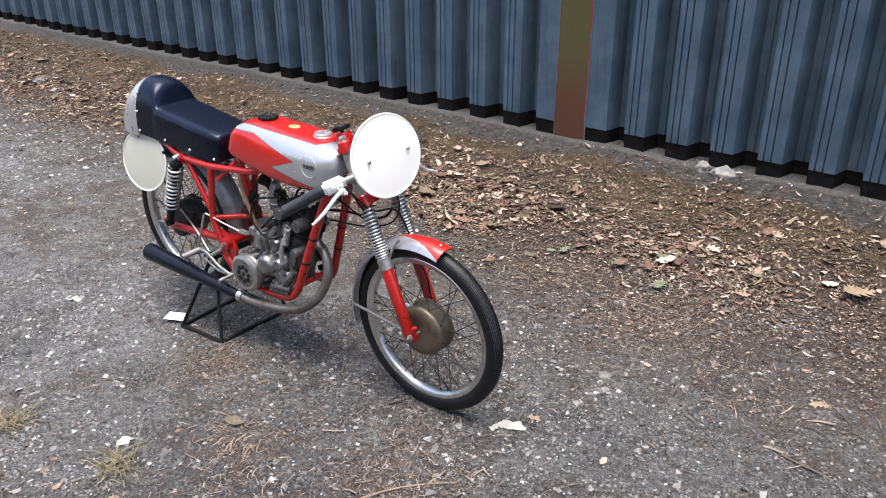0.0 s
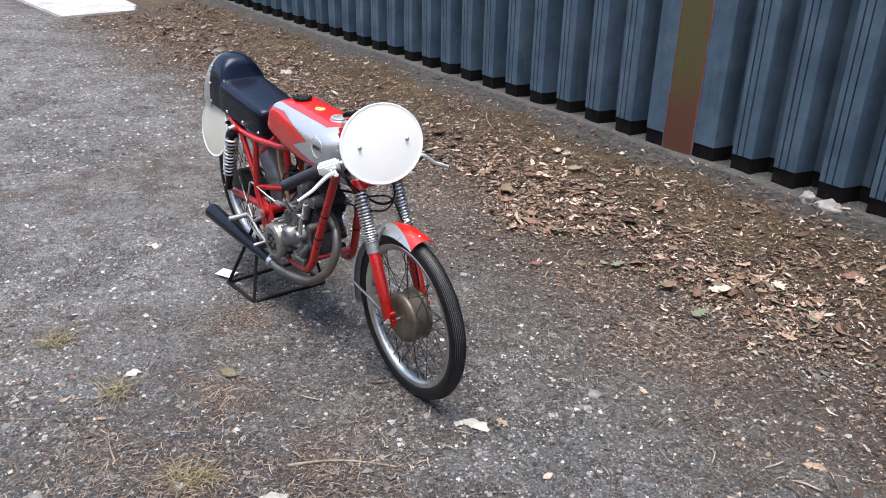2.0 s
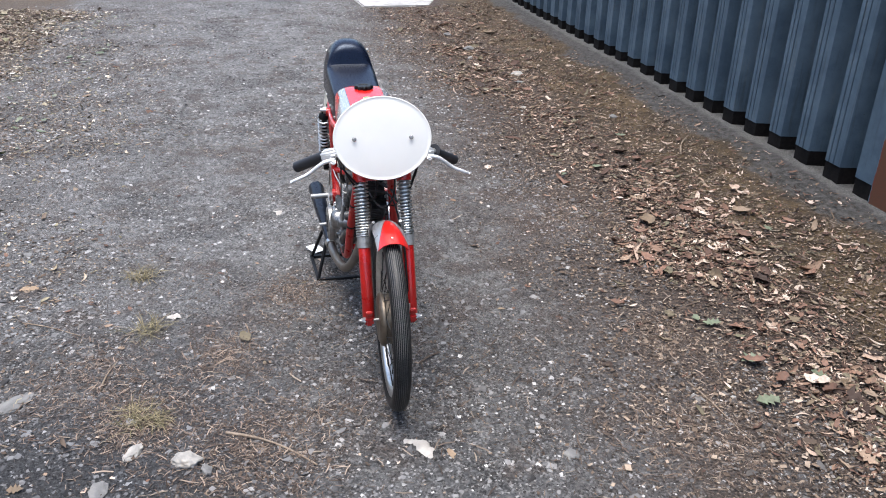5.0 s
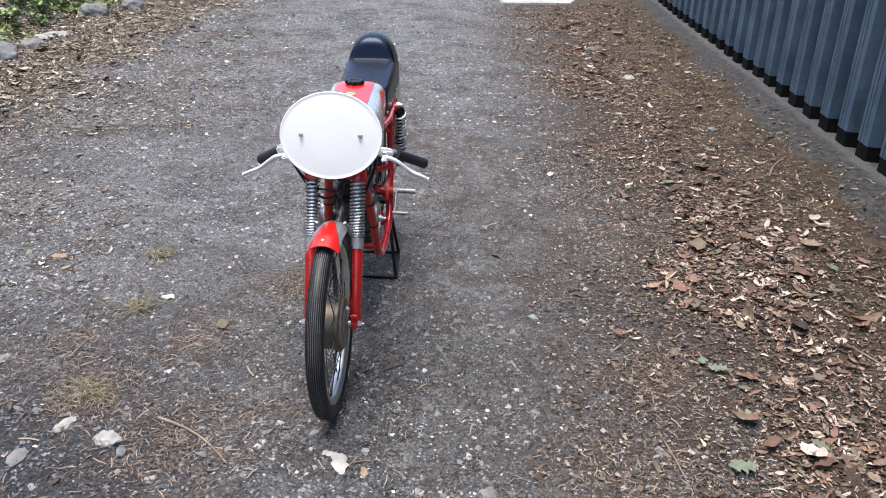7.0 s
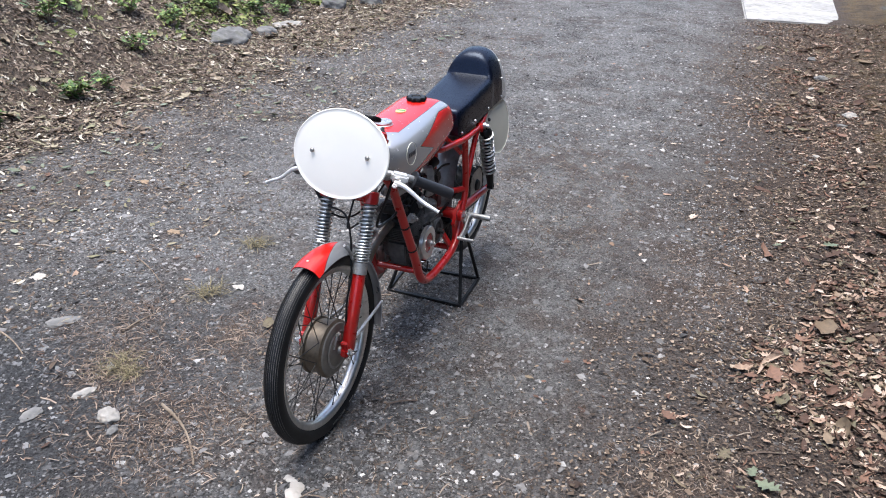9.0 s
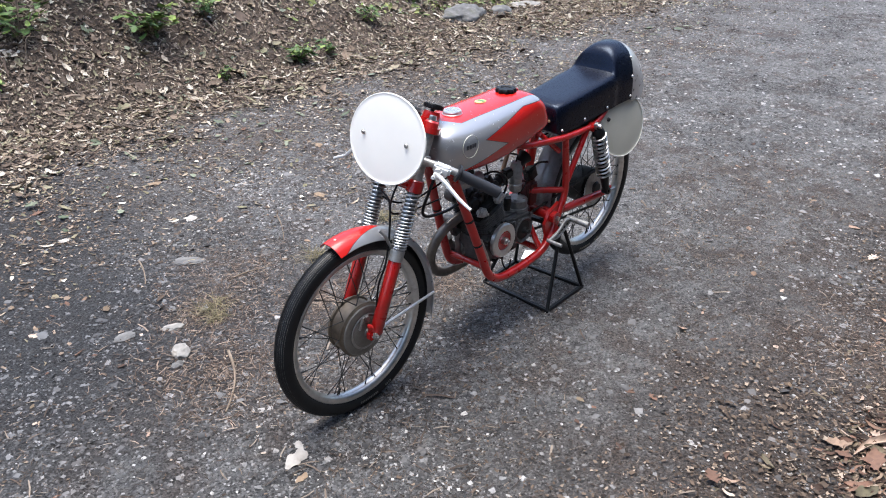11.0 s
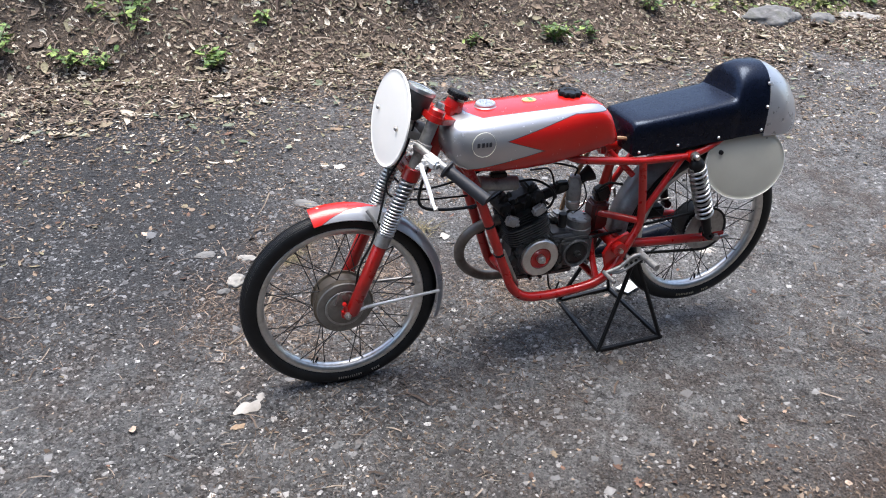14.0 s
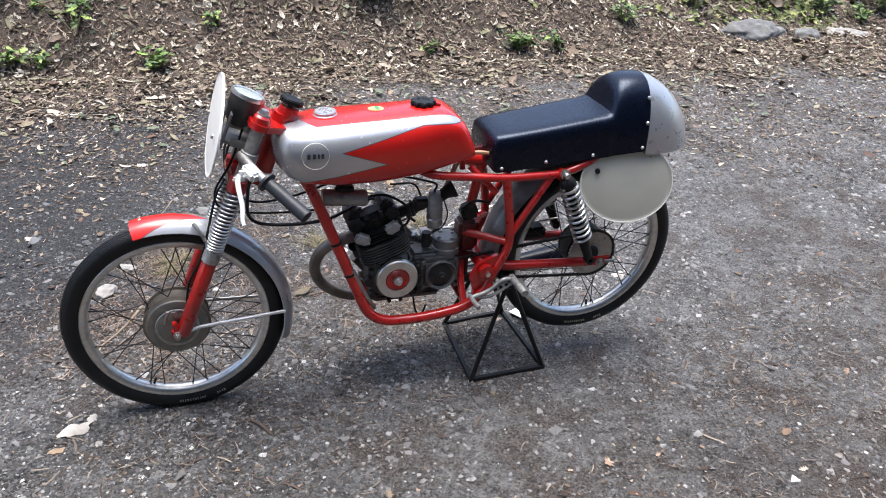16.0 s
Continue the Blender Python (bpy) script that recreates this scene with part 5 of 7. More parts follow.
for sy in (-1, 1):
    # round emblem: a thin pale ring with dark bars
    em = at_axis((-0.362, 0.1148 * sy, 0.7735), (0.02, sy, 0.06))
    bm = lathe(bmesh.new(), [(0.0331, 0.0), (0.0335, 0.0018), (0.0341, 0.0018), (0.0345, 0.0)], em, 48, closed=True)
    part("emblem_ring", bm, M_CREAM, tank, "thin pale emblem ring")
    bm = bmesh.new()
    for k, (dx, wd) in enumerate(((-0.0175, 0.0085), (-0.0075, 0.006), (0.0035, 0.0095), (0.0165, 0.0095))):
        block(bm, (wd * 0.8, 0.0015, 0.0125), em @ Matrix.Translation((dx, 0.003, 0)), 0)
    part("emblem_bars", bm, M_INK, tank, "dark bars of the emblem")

# ---- seat and tail ----
def saddle(bm, stations, n=28):
    rings = []
    for x, top_, bot, half, e in stations:
        ring = []
        for t in np.linspace(0, math.pi, n):
            c, s = math.cos(t), math.sin(t)
            ring.append((x, half * math.copysign(abs(c) ** (2 / e), c), bot + (top_ - bot) * abs(s) ** (2 / e)))
        rings.append(ring)
    return loft(bm, rings)


seat_st = [(-0.842, 0.768, 0.69, 0.082, 7.0), (-0.846, 0.776, 0.684, 0.089, 7.0), (-0.856, 0.781, 0.679, 0.093, 7.5), (-0.90, 0.787, 0.683, 0.097, 8.0), (-0.97, 0.796, 0.689, 0.1, 8.0), (-1.05, 0.807, 0.696, 0.102, 8.0),
           (-1.12, 0.817, 0.702, 0.104, 8.0), (-1.17, 0.824, 0.706, 0.105, 7.5), (-1.186, 0.830, 0.707, 0.105, 6.5), (-1.194, 0.848, 0.708, 0.104, 4.6), (-1.2, 0.876, 0.709, 0.104, 3.5), (-1.21, 0.895, 0.71, 0.104, 3.0), (-1.226, 0.907, 0.711, 0.105, 2.7),
           (-1.25, 0.914, 0.713, 0.106, 2.6), (-1.292, 0.917, 0.716, 0.107, 2.6), (-1.3, 0.916, 0.717, 0.1065, 2.6)]
seat = part("seat", saddle(bmesh.new(), seat_st), M_VINYL, bike, "black vinyl racing seat with a raised hump")
tail_st = [(-1.302, 0.917, 0.706, 0.1045, 2.5), (-1.33, 0.909, 0.704, 0.103, 2.45), (-1.37, 0.888, 0.702, 0.099, 2.4), (-1.41, 0.857, 0.702, 0.09, 2.35), (-1.44, 0.82, 0.703, 0.077, 2.3), (-1.46, 0.784, 0.705, 0.06, 2.2), (-1.472, 0.75, 0.708, 0.036, 2.1), (-1.477, 0.725, 0.712, 0.012, 2.0)]
part("tail_cone", saddle(bmesh.new(), tail_st), M_SILVER, seat, "silver rounded tail cone")
for sy in (-1, 1):
    for x, z, y in ((-0.868, 0.692, 0.0945), (-0.995, 0.7045, 0.101), (-1.135, 0.716, 0.1045), (-1.288, 0.728, 0.107), (-1.292, 0.80, 0.1045), (-1.293, 0.868, 0.0885)):
        bm = lathe(bmesh.new(), [(0, 0.0045), (0.003, 0.004), (0.0052, 0.0015), (0.0055, -0.002)], at_axis((x, y * sy, z), (0, sy, 0.0 if z < 0.85 else 0.6)), 12)
        part("seat_stud", bm, M_CHROME, seat, "domed steel stud")

# rear side plates
for sy in (-1, 1):
    bm = oval_plate(bmesh.new(), 0.153, 0.118, 0.003, Matrix())
    m = Matrix.Translation((-1.262 if sy > 0 else -1.3, 0.103 * sy, 0.619 if sy > 0 else 0.606)) @ Matrix.Rotation(radians(-2 * sy if sy > 0 else -1), 4, "Z")
    if sy > 0:
        m = m @ Matrix.Rotation(math.pi, 4, "Z") @ Matrix.Rotation(radians(14), 4, "Y") @ Matrix.Rotation(radians(-8), 4, "X")
    else:
        m = m @ Matrix.Rotation(radians(-12), 4, "Y") @ Matrix.Rotation(radians(-8), 4, "X")
    bm.transform(m)
    plate_ = part("side_number_plate", bm, M_CREAM, bike, "blank cream oval side plate with a white rim")
    bm = tube(bmesh.new(), [m @ Vector((0.153 * math.cos(t), 0.0, 0.118 * math.sin(t))) for t in np.linspace(0, 2 * math.pi, 72, endpoint=False)], 0.0026, 8, closed=True)
    part("rim_bead", bm, M_WHITE, plate_, "white rim")
    bm = lathe(bmesh.new(), [(0, 0.006), (0.006, 0.004), (0.0075, 0.0), (0.0075, -0.01)], at_axis((-1.16, 0.102 * sy, 0.664), (0, sy, 0)), 14)
    part("plate_bolt", bm, M_BLACK, plate_, "dark bolt")
    bm = bmesh.new()
    tube(bm, [(-1.16, 0.085 * sy, 0.664), (-1.16, 0.1 * sy, 0.664)], 0.005, 8)
    tube(bm, [(-1.33, 0.06 * sy, 0.71), (-1.33, 0.094 * sy, 0.69)], 0.004, 8)
    part("plate_bracket", bm, M_BLACK, plate_)

# ---- engine ----
bm = bmesh.new()
block(bm, (0.26, 0.10, 0.11), Matrix.Translation((-0.655, -0.005, 0.342)) @ Matrix.Rotation(radians(3), 4, "Y"), 0.02, 3)
block(bm, (0.13, 0.11, 0.10), Matrix.Translation((-0.585, -0.01, 0.355)), 0.025, 3)
lathe(bm, [(0, 0.052), (0.06, 0.052), (0.066, 0.045), (0.066, -0.07), (0, -0.07)], Matrix.Translation((-0.6, 0, 0.352)), 40)
block(bm, (0.1, 0.085, 0.04), Matrix.Translation((-0.69, 0.0, 0.40)), 0.012, 3)
block(bm, (0.2, 0.09, 0.02), Matrix.Translation((-0.63, -0.005, 0.285)), 0.006, 2)
M_NAVY = surface("navy_black_enamel", (0.003, 0.004, 0.009), (0.006, 0.008, 0.016), rough=0.3, scale=40, bump=0.05, gloss=0.25)
M_CASE = surface("oily_alloy_case", (0.06, 0.06, 0.06), (0.15, 0.15, 0.148), rough=0.5, metal=0.4, scale=60, bump=0.3, grime=(0.03, 0.028, 0.025), grime_amount=0.45)
engine = part("engine", bm, M_CASE, bike, "dark oily single-cylinder engine")
bm = bmesh.new()
block(bm, (0.115, 0.02, 0.095), Matrix.Translation((-0.722, 0.05, 0.362)), 0.014, 3)
lathe(bm, [(0.045, 0.05), (0.048, 0.064), (0.044, 0.068), (0.038, 0.062)], Matrix.Translation((-0.724, 0, 0.357)), 40)
for x, z in ((-0.672, 0.402), (-0.768, 0.405), (-0.672, 0.32), (-0.768, 0.318)):
    lathe(bm, [(0, 0.065), (0.006, 0.065), (0.006, 0.058)], Matrix.Translation((x, 0, z)), 8)
part("sprocket_cover", bm, M_CASE, engine, "grey alloy case round the sprocket")
bm = bmesh.new()
lathe(bm, [(0, 0.088), (0.007, 0.088), (0.007, 0.078), (0.012, 0.077), (0.012, 0.066), (0.02, 0.064), (0.034, 0.062), (0.036, 0.056), (0.0, 0.055)], Matrix.Translation((-0.724, 0, 0.357)), 32)
part("gearbox_sprocket", bm, M_GREASY, engine, "small dark sprocket with shaft nut")
bm = lathe(bmesh.new(), [(0.035, 0.085), (0.0575, 0.085), (0.0605, 0.082), (0.0605, 0.07), (0.056, 0.068), (0.035, 0.069)], Matrix.Translation((-0.589, 0, 0.371)), 56, closed=True)
part("flywheel", bm, M_CHROME, engine, "bare steel flywheel ring")
bm = lathe(bmesh.new(), [(0.0, 0.08), (0.022, 0.08), (0.03, 0.083), (0.0355, 0.081), (0.0355, 0.066)], Matrix.Translation((-0.589, 0, 0.371)), 40)
part("flywheel_disc", bm, M_RED, engine, "red flywheel centre")
bm = lathe(bmesh.new(), [(0, 0.108), (0.005, 0.108), (0.006, 0.102), (0.009, 0.101), (0.009, 0.094), (0.013, 0.093), (0.013, 0.079)], Matrix.Translation((-0.589, 0, 0.371)), 16)
part("crank_nut", bm, M_CHROME, engine, "steel crank nut")
bm = bmesh.new()
lathe(bm, [(0, 0.05), (0.034, 0.05), (0.0385, 0.046), (0.0385, 0.02), (0.042, 0.018), (0.042, 0.0), (0, 0.0)], at_axis((-0.752, 0.005, 0.405), (0, 0, 1)), 36)
for k in range(4):
    t = k * math.pi / 2 + 0.4
    lathe(bm, [(0, 0.053), (0.0055, 0.053), (0.0055, 0.048)], at_axis((-0.752 + 0.026 * math.cos(t), 0.005 + 0.026 * math.sin(t), 0.405), (0, 0, 1)), 8)
part("filter_housing", bm, M_COVER_DULL, engine, "round grey alloy housing")
bm = tube(bmesh.new(), [(-0.69, 0.012, 0.43), (-0.69, 0.012, 0.475)], 0.013, 14)
part("breather", bm, M_GREASY, engine, "dark breather stub")

M_FIN = surface("sooty_fin", (0.05, 0.05, 0.05), (0.14, 0.14, 0.137), rough=0.55, metal=0.4, scale=80, bump=0.2)
# inclined cylinder: barrel, fins, head
CYL = Matrix.Translation((-0.59, 0, 0.378)) @ Matrix.Rotation(radians(19), 4, "Y")
bm = tube(bmesh.new(), [CYL @ Vector((0, 0, 0.0)), CYL @ Vector((0, 0, 0.16))], 0.036, 24)
barrel = part("cylinder", bm, M_GREASY, engine, "dark finned cylinder")
fin_bm = bmesh.new()
ringp = []
for z in (-0.0014, 0.0014):
    ringp.append([(0.074 * math.copysign(abs(math.cos(t)) ** 0.55, math.cos(t)), 0.06 * math.copysign(abs(math.sin(t)) ** 0.55, math.sin(t)), z) for t in np.linspace(0, 2 * math.pi, 28, endpoint=False)])
loft(fin_bm, ringp)
fin = part("fin", fin_bm, M_FIN, barrel)
for k in range(7):
    f = fin if k == 0 else new("fin", fin.data)
    f.parent = barrel
    f.matrix_local = CYL @ Matrix.Translation((0.002, 0, 0.05 + 0.0085 * k))
bm = bmesh.new()
block(bm, (0.13, 0.085, 0.045), CYL @ Matrix.Translation((0.002, 0, 0.13)), 0.012, 3)
block(bm, (0.095, 0.07, 0.05), CYL @ Matrix.Translation((0.0, 0, 0.165)), 0.014, 3)
for k in range(4):
    block(bm, (0.136, 0.11, 0.0028), CYL @ Matrix.Translation((0.002, 0, 0.116 + 0.009 * k)), 0.001, 1)
for x, z in ((-0.05, 0.172), (0.055, 0.178)):
    lathe(bm, [(0, -0.045), (0.016, -0.045), (0.021, -0.039), (0.021, 0.039), (0.016, 0.045), (0, 0.045)], CYL @ Matrix.Translation((x, 0.0, z)), 18)
    block(bm, (0.036, 0.06, 0.024), CYL @ Matrix.Translation((x * 0.9, 0.0, z + 0.024)) @ Matrix.Rotation(x * 8, 4, "Y"), 0.006, 2)
for x, y, z in ((0.02, 0.042, 0.19), (-0.02, 0.046, 0.185), (0.0, -0.045, 0.19), (0.06, 0.044, 0.16), (-0.06, 0.046, 0.15), (0.03, 0.03, 0.21), (-0.045, 0.03, 0.205)):
    lathe(bm, [(0, 0.014), (0.006, 0.014), (0.0075, 0.006), (0.0075, 0.0)], CYL @ Matrix.Translation((x, y, z)) @ at_axis((0, 0, 0), (0, 0, 1)), 6)
for x in (-0.03, 0.0, 0.03):
    tube(bm, [CYL @ Vector((x, 0.03, 0.15)), CYL @ Vector((x * 1.2, 0.05, 0.185))], 0.006, 8)
part("cylinder_head", bm, M_GREASY, engine, "blackened cylinder head")
for x, z, r in ((0.052, 0.146, 0.75), (-0.036, 0.1445, -0.2)):
    bm = block(bmesh.new(), (0.042, 0.024, 0.032), CYL @ Matrix.Translation((x, 0.06, z)) @ Matrix.Rotation(-r, 4, "Y"), 0.007, 3)
    for dx in (-0.014, 0.014):
        lathe(bm, [(0, 0.017), (0.005, 0.0165), (0.006, 0.01)], CYL @ Matrix.Translation((x + dx * math.cos(r), 0.06, z + dx * math.sin(r))), 8)
    part("valve_cover", bm, M_ALLOY, engine, "pale alloy valve cover")
# studs, lugs and oil-way ribs round the cases
bm = bmesh.new()
for k in range(11):
    t = 0.35 + k * 0.46
    lathe(bm, [(0, 0.068), (0.0055, 0.067), (0.0055, 0.05)], Matrix.Translation((-0.589 + 0.074 * math.cos(t), 0, 0.36 + 0.07 * math.sin(t))), 8)
for x, z, r in ((-0.512, 0.36, 0.013), (-0.52, 0.315, 0.01), (-0.66, 0.31, 0.009)):
    lathe(bm, [(0, 0.066), (r, 0.064), (r * 1.15, 0.045)], Matrix.Translation((x, 0, z)), 16)
for k in range(4):
    block(bm, (0.006, 0.012, 0.07), Matrix.Translation((-0.652 - 0.004 * k, 0.05, 0.37)), 0.002, 1)
part("case_studs", bm, M_GREASY, engine, "dark case studs and bosses")
bm = tube(bmesh.new(), [(-0.39, 0.03, 0.62), (-0.392, 0.03, 0.62), (-0.508, 0.03, 0.609), (-0.51, 0.03, 0.609)], [0.019, 0.0225, 0.0225, 0.019], 22)
coil_ = part("ignition_coil", bm, M_ALLOY, bike, "grey cylindrical ignition coil below the tank")
bm = block(bmesh.new(), (0.05, 0.02, 0.02), Matrix.Translation((-0.45, 0.03, 0.64)), 0.004)
part("coil_clamp", bm, M_BLACK, coil_)

# carburettor
bm = bmesh.new()
lathe(bm, [(0, -0.062), (0.012, -0.062), (0.02, -0.056), (0.022, -0.05), (0.022, -0.012), (0.0235, -0.01), (0.0235, -0.004), (0.022, 0.0), (0.022, 0.03), (0.018, 0.036), (0.016, 0.048), (0, 0.05)], at_axis((-0.705, 0.03, 0.56), (0.04, 0, 1)), 28)
carb = part("carburettor", bm, M_ALLOY, engine, "pale alloy carburettor with float bowl")
bm = lathe(bmesh.new(), [(0.0225, -0.004), (0.0242, 0.0), (0.0225, 0.004)], at_axis((-0.705, 0.03, 0.53), (0.04, 0, 1)), 28, closed=True)
part("bowl_band", bm, M_CHROME, carb)
bm = bmesh.new()
tube(bm, flowing([(-0.60, 0.0, 0.535), (-0.64, 0.01, 0.555), (-0.675, 0.02, 0.57)], 5), 0.016, 16)
lathe(bm, [(0.02, -0.005), (0.024, -0.004), (0.024, 0.004), (0.02, 0.005)], at_axis((-0.645, 0.012, 0.556), (-0.9, 0.2, 0.3)), 16, closed=True)
block(bm, (0.045, 0.03, 0.03), Matrix.Translation((-0.668, 0.02, 0.575)), 0.006)
part("inlet", bm, M_GREASY, carb, "dark inlet pipe")
bm = tube(bmesh.new(), [(-0.715, 0.025, 0.585), (-0.735, 0.025, 0.60), (-0.76, 0.025, 0.612)], [0.015, 0.017, 0.026], 20)
part("bell_mouth", bm, M_BLACK, carb, "black bell mouth")

# right side cover
COV = Vector((-0.708, -0.022, 0.312))
bm = bmesh.new()
lathe(bm, [(0, -0.126), (0.05, -0.126), (0.06, -0.12), (0.066, -0.108), (0.07, -0.09), (0.072, -0.04)], Matrix.Translation(COV), 48)
block(bm, (0.19, 0.06, 0.125), Matrix.Translation((-0.63, -0.075, 0.352)) @ Matrix.Rotation(radians(-12), 4, "Y"), 0.024, 3)
block(bm, (0.15, 0.07, 0.05), Matrix.Translation((-0.655, -0.06, 0.415)) @ Matrix.Rotation(radians(-14), 4, "Y"), 0.016, 3)
lathe(bm, [(0, -0.142), (0.022, -0.141), (0.033, -0.134), (0.038, -0.12), (0.042, -0.06)], Matrix.Translation((-0.612, 0, 0.366)), 36)
lathe(bm, [(0, -0.12), (0.016, -0.119), (0.022, -0.112), (0.026, -0.06)], Matrix.Translation((-0.562, 0, 0.375)), 24)
block(bm, (0.07, 0.05, 0.07), Matrix.Translation((-0.565, -0.075, 0.315)), 0.014, 3)
for k in range(9):
    t = -0.6 + k * 0.42
    lathe(bm, [(0, -0.12), (0.006, -0.119), (0.0075, -0.112), (0.0085, -0.05)], Matrix.Translation((COV.x + 0.076 * math.cos(t), 0, COV.z + 0.076 * math.sin(t))), 10)
for k in range(3):
    block(bm, (0.012, 0.02, 0.045), Matrix.Translation((-0.64 + 0.03 * k, -0.108, 0.43 + 0.006 * k)) @ Matrix.Rotation(radians(-14), 4, "Y"), 0.004, 2)
M_COVER = surface("worn_bright_case", (0.14, 0.14, 0.14), (0.42, 0.42, 0.415), rough=0.36, metal=0.85, scale=40, bump=0.3, grime=(0.05, 0.046, 0.042), grime_amount=0.55)
cover = part("side_cover", bm, M_COVER, engine, "dull alloy side cover")
bm = lathe(bmesh.new(), [(0.047, -0.125), (0.058, -0.128), (0.0685, -0.122), (0.0695, -0.108), (0.067, -0.105)], Matrix.Translation(COV), 48, closed=True)
part("cover_ring", bm, M_STEEL, cover, "turned steel ring")
# raised black discs stand for the shade inside the vent holes
bm = bmesh.new()
for k in range(8):
    t = k * math.pi / 4
    lathe(bm, [(0, -0.1295), (0.0085, -0.1285), (0.0095, -0.125)], Matrix.Translation(COV + Vector((0.027 * math.cos(t), 0, 0.027 * math.sin(t)))), 12)
lathe(bm, [(0, -0.1305), (0.006, -0.1295), (0.007, -0.126)], Matrix.Translation(COV), 12)
part("vent_discs", bm, M_BLACK, cover, "ring of black discs standing for the dark of vent holes")
for x, z in ((-0.585, 0.42), (-0.552, 0.345), (-0.59, 0.305), (-0.66, 0.425), (-0.575, 0.3)):
    bm = lathe(bmesh.new(), [(0, -0.116), (0.006, -0.115), (0.006, -0.09)], Matrix.Translation((x, 0, z)), 8)
    part("cover_screw", bm, M_CHROME, cover)
# dark shafts, pipe stubs and brackets before the right-hand cases
bm = bmesh.new()
tube(bm, flowing([(-0.545, -0.1, 0.3), (-0.52, -0.105, 0.33), (-0.5, -0.09, 0.36)], 5), 0.012, 12)
tube(bm, [(-0.60, -0.112, 0.285), (-0.52, -0.1, 0.288)], 0.0115, 12)
tube(bm, [(-0.62, -0.105, 0.262), (-0.53, -0.1, 0.268)], 0.009, 12)
block(bm, (0.05, 0.03, 0.06), Matrix.Translation((-0.515, -0.07, 0.4)) @ Matrix.Rotation(radians(19), 4, "Y"), 0.008, 2)
lathe(bm, [(0, -0.1), (0.014, -0.099), (0.017, -0.09), (0.017, -0.03)], Matrix.Translation((-0.49, 0, 0.43)), 18)
lathe(bm, [(0, -0.085), (0.02, -0.083), (0.023, -0.075), (0.023, -0.02)], CYL @ Matrix.Translation((-0.04, 0, 0.17)), 20)
lathe(bm, [(0, -0.085), (0.02, -0.083), (0.023, -0.075), (0.023, -0.02)], CYL @ Matrix.Translation((0.05, 0, 0.175)), 20)
block(bm, (0.04, 0.03, 0.11), CYL @ Matrix.Translation((0.0, -0.066, 0.1)), 0.012, 3)
part("drive_housing", bm, M_CASE, engine, "oily dark drive housing and pipe stubs")
bm = bmesh.new()
for k in range(9):
    lathe(bm, [(0.008, -0.003), (0.0115, -0.0015), (0.0115, 0.0015), (0.008, 0.003)], at_axis((-0.535 + 0.0022 * k, -0.09, 0.455 + 0.0075 * k), (0.28, 0, 1)), 14, closed=True)
part("ribbed_sleeve", bm, M_ALLOY, engine, "pale ribbed sleeve")
bm = bmesh.new()
block(bm, (0.08, 0.05, 0.035), Matrix.Translation((-0.72, -0.045, 0.435)), 0.01, 3)
tube(bm, [(-0.66, -0.05, 0.44), (-0.63, -0.05, 0.475)], 0.01, 12)
block(bm, (0.055, 0.02, 0.014), Matrix.Translation((-0.775, -0.075, 0.43)), 0.004)
lathe(bm, [(0, -0.075), (0.013, -0.074), (0.015, -0.068), (0.015, -0.03)], Matrix.Translation((-0.735, 0, 0.447)), 14)
part("clutch_housing", bm, M_ALLOY, engine, "alloy clutch lever housing")

# exhaust
pipe = flowing([(-0.515, -0.01, 0.475), (-0.46, -0.02, 0.462), (-0.40, -0.035, 0.425), (-0.378, -0.055, 0.36), (-0.405, -0.08, 0.285), (-0.475, -0.1, 0.227), (-0.56, -0.115, 0.205), (-0.68, -0.13, 0.197), (-0.76, -0.136, 0.202)], 8)
bm = tube(bmesh.new(), pipe, 0.0165, 18)
M_PIPE = surface("heat_stained_pipe", (0.13, 0.115, 0.1), (0.27, 0.25, 0.225), rough=0.42, metal=0.8, scale=22, bump=0.1, grime=(0.09, 0.06, 0.04), grime_amount=0.5)
exhaust = part("exhaust_pipe", bm, M_PIPE, bike, "curved bare steel exhaust pipe")
bm = lathe(bmesh.new(), [(0.018, -0.012), (0.0215, -0.011), (0.0215, 0.011), (0.018, 0.012)], at_axis((-0.755, -0.136, 0.202), (-1, -0.06, 0.1)), 20, closed=True)
block(bm, (0.02, 0.012, 0.016), Matrix.Translation((-0.755, -0.136, 0.226)), 0.003)
part("clamp", bm, M_CHROME, exhaust, "bright clamp")
m0, m1 = Vector((-0.765, -0.137, 0.203)), Vector((-1.27, -0.163, 0.25))
w = (m1 - m0)
bm = tube(bmesh.new(), [m0, m0 + w * 0.06, m0 + w * 0.42, m0 + w * 0.55, m0 + w * 0.97, m1, m1 - w * 0.004, m1 - w * 0.05], [0.0155, 0.0175, 0.025, 0.0285, 0.0345, 0.034, 0.028, 0.026], 28)
part("megaphone_silencer", bm, M_NAVY, exhaust, "black megaphone silencer")

# rear drum cover plate and torque parts on the right
bm = lathe(bmesh.new(), [(0, -0.058), (0.02, -0.058), (0.06, -0.054), (0.07, -0.048), (0.07, -0.04)], Matrix.Translation(REAR), 40)
part("rear_brake_plate", bm, M_GREASY, bike, "dark rear brake plate")
bm = tube(bmesh.new(), flowing([(-1.15, -0.075, 0.43), (-1.02, -0.11, 0.395), (-0.93, -0.125, 0.33)], 5), 0.0035, 8)
part("brake_rod", bm, M_STEEL, bike, "thin steel brake rod")

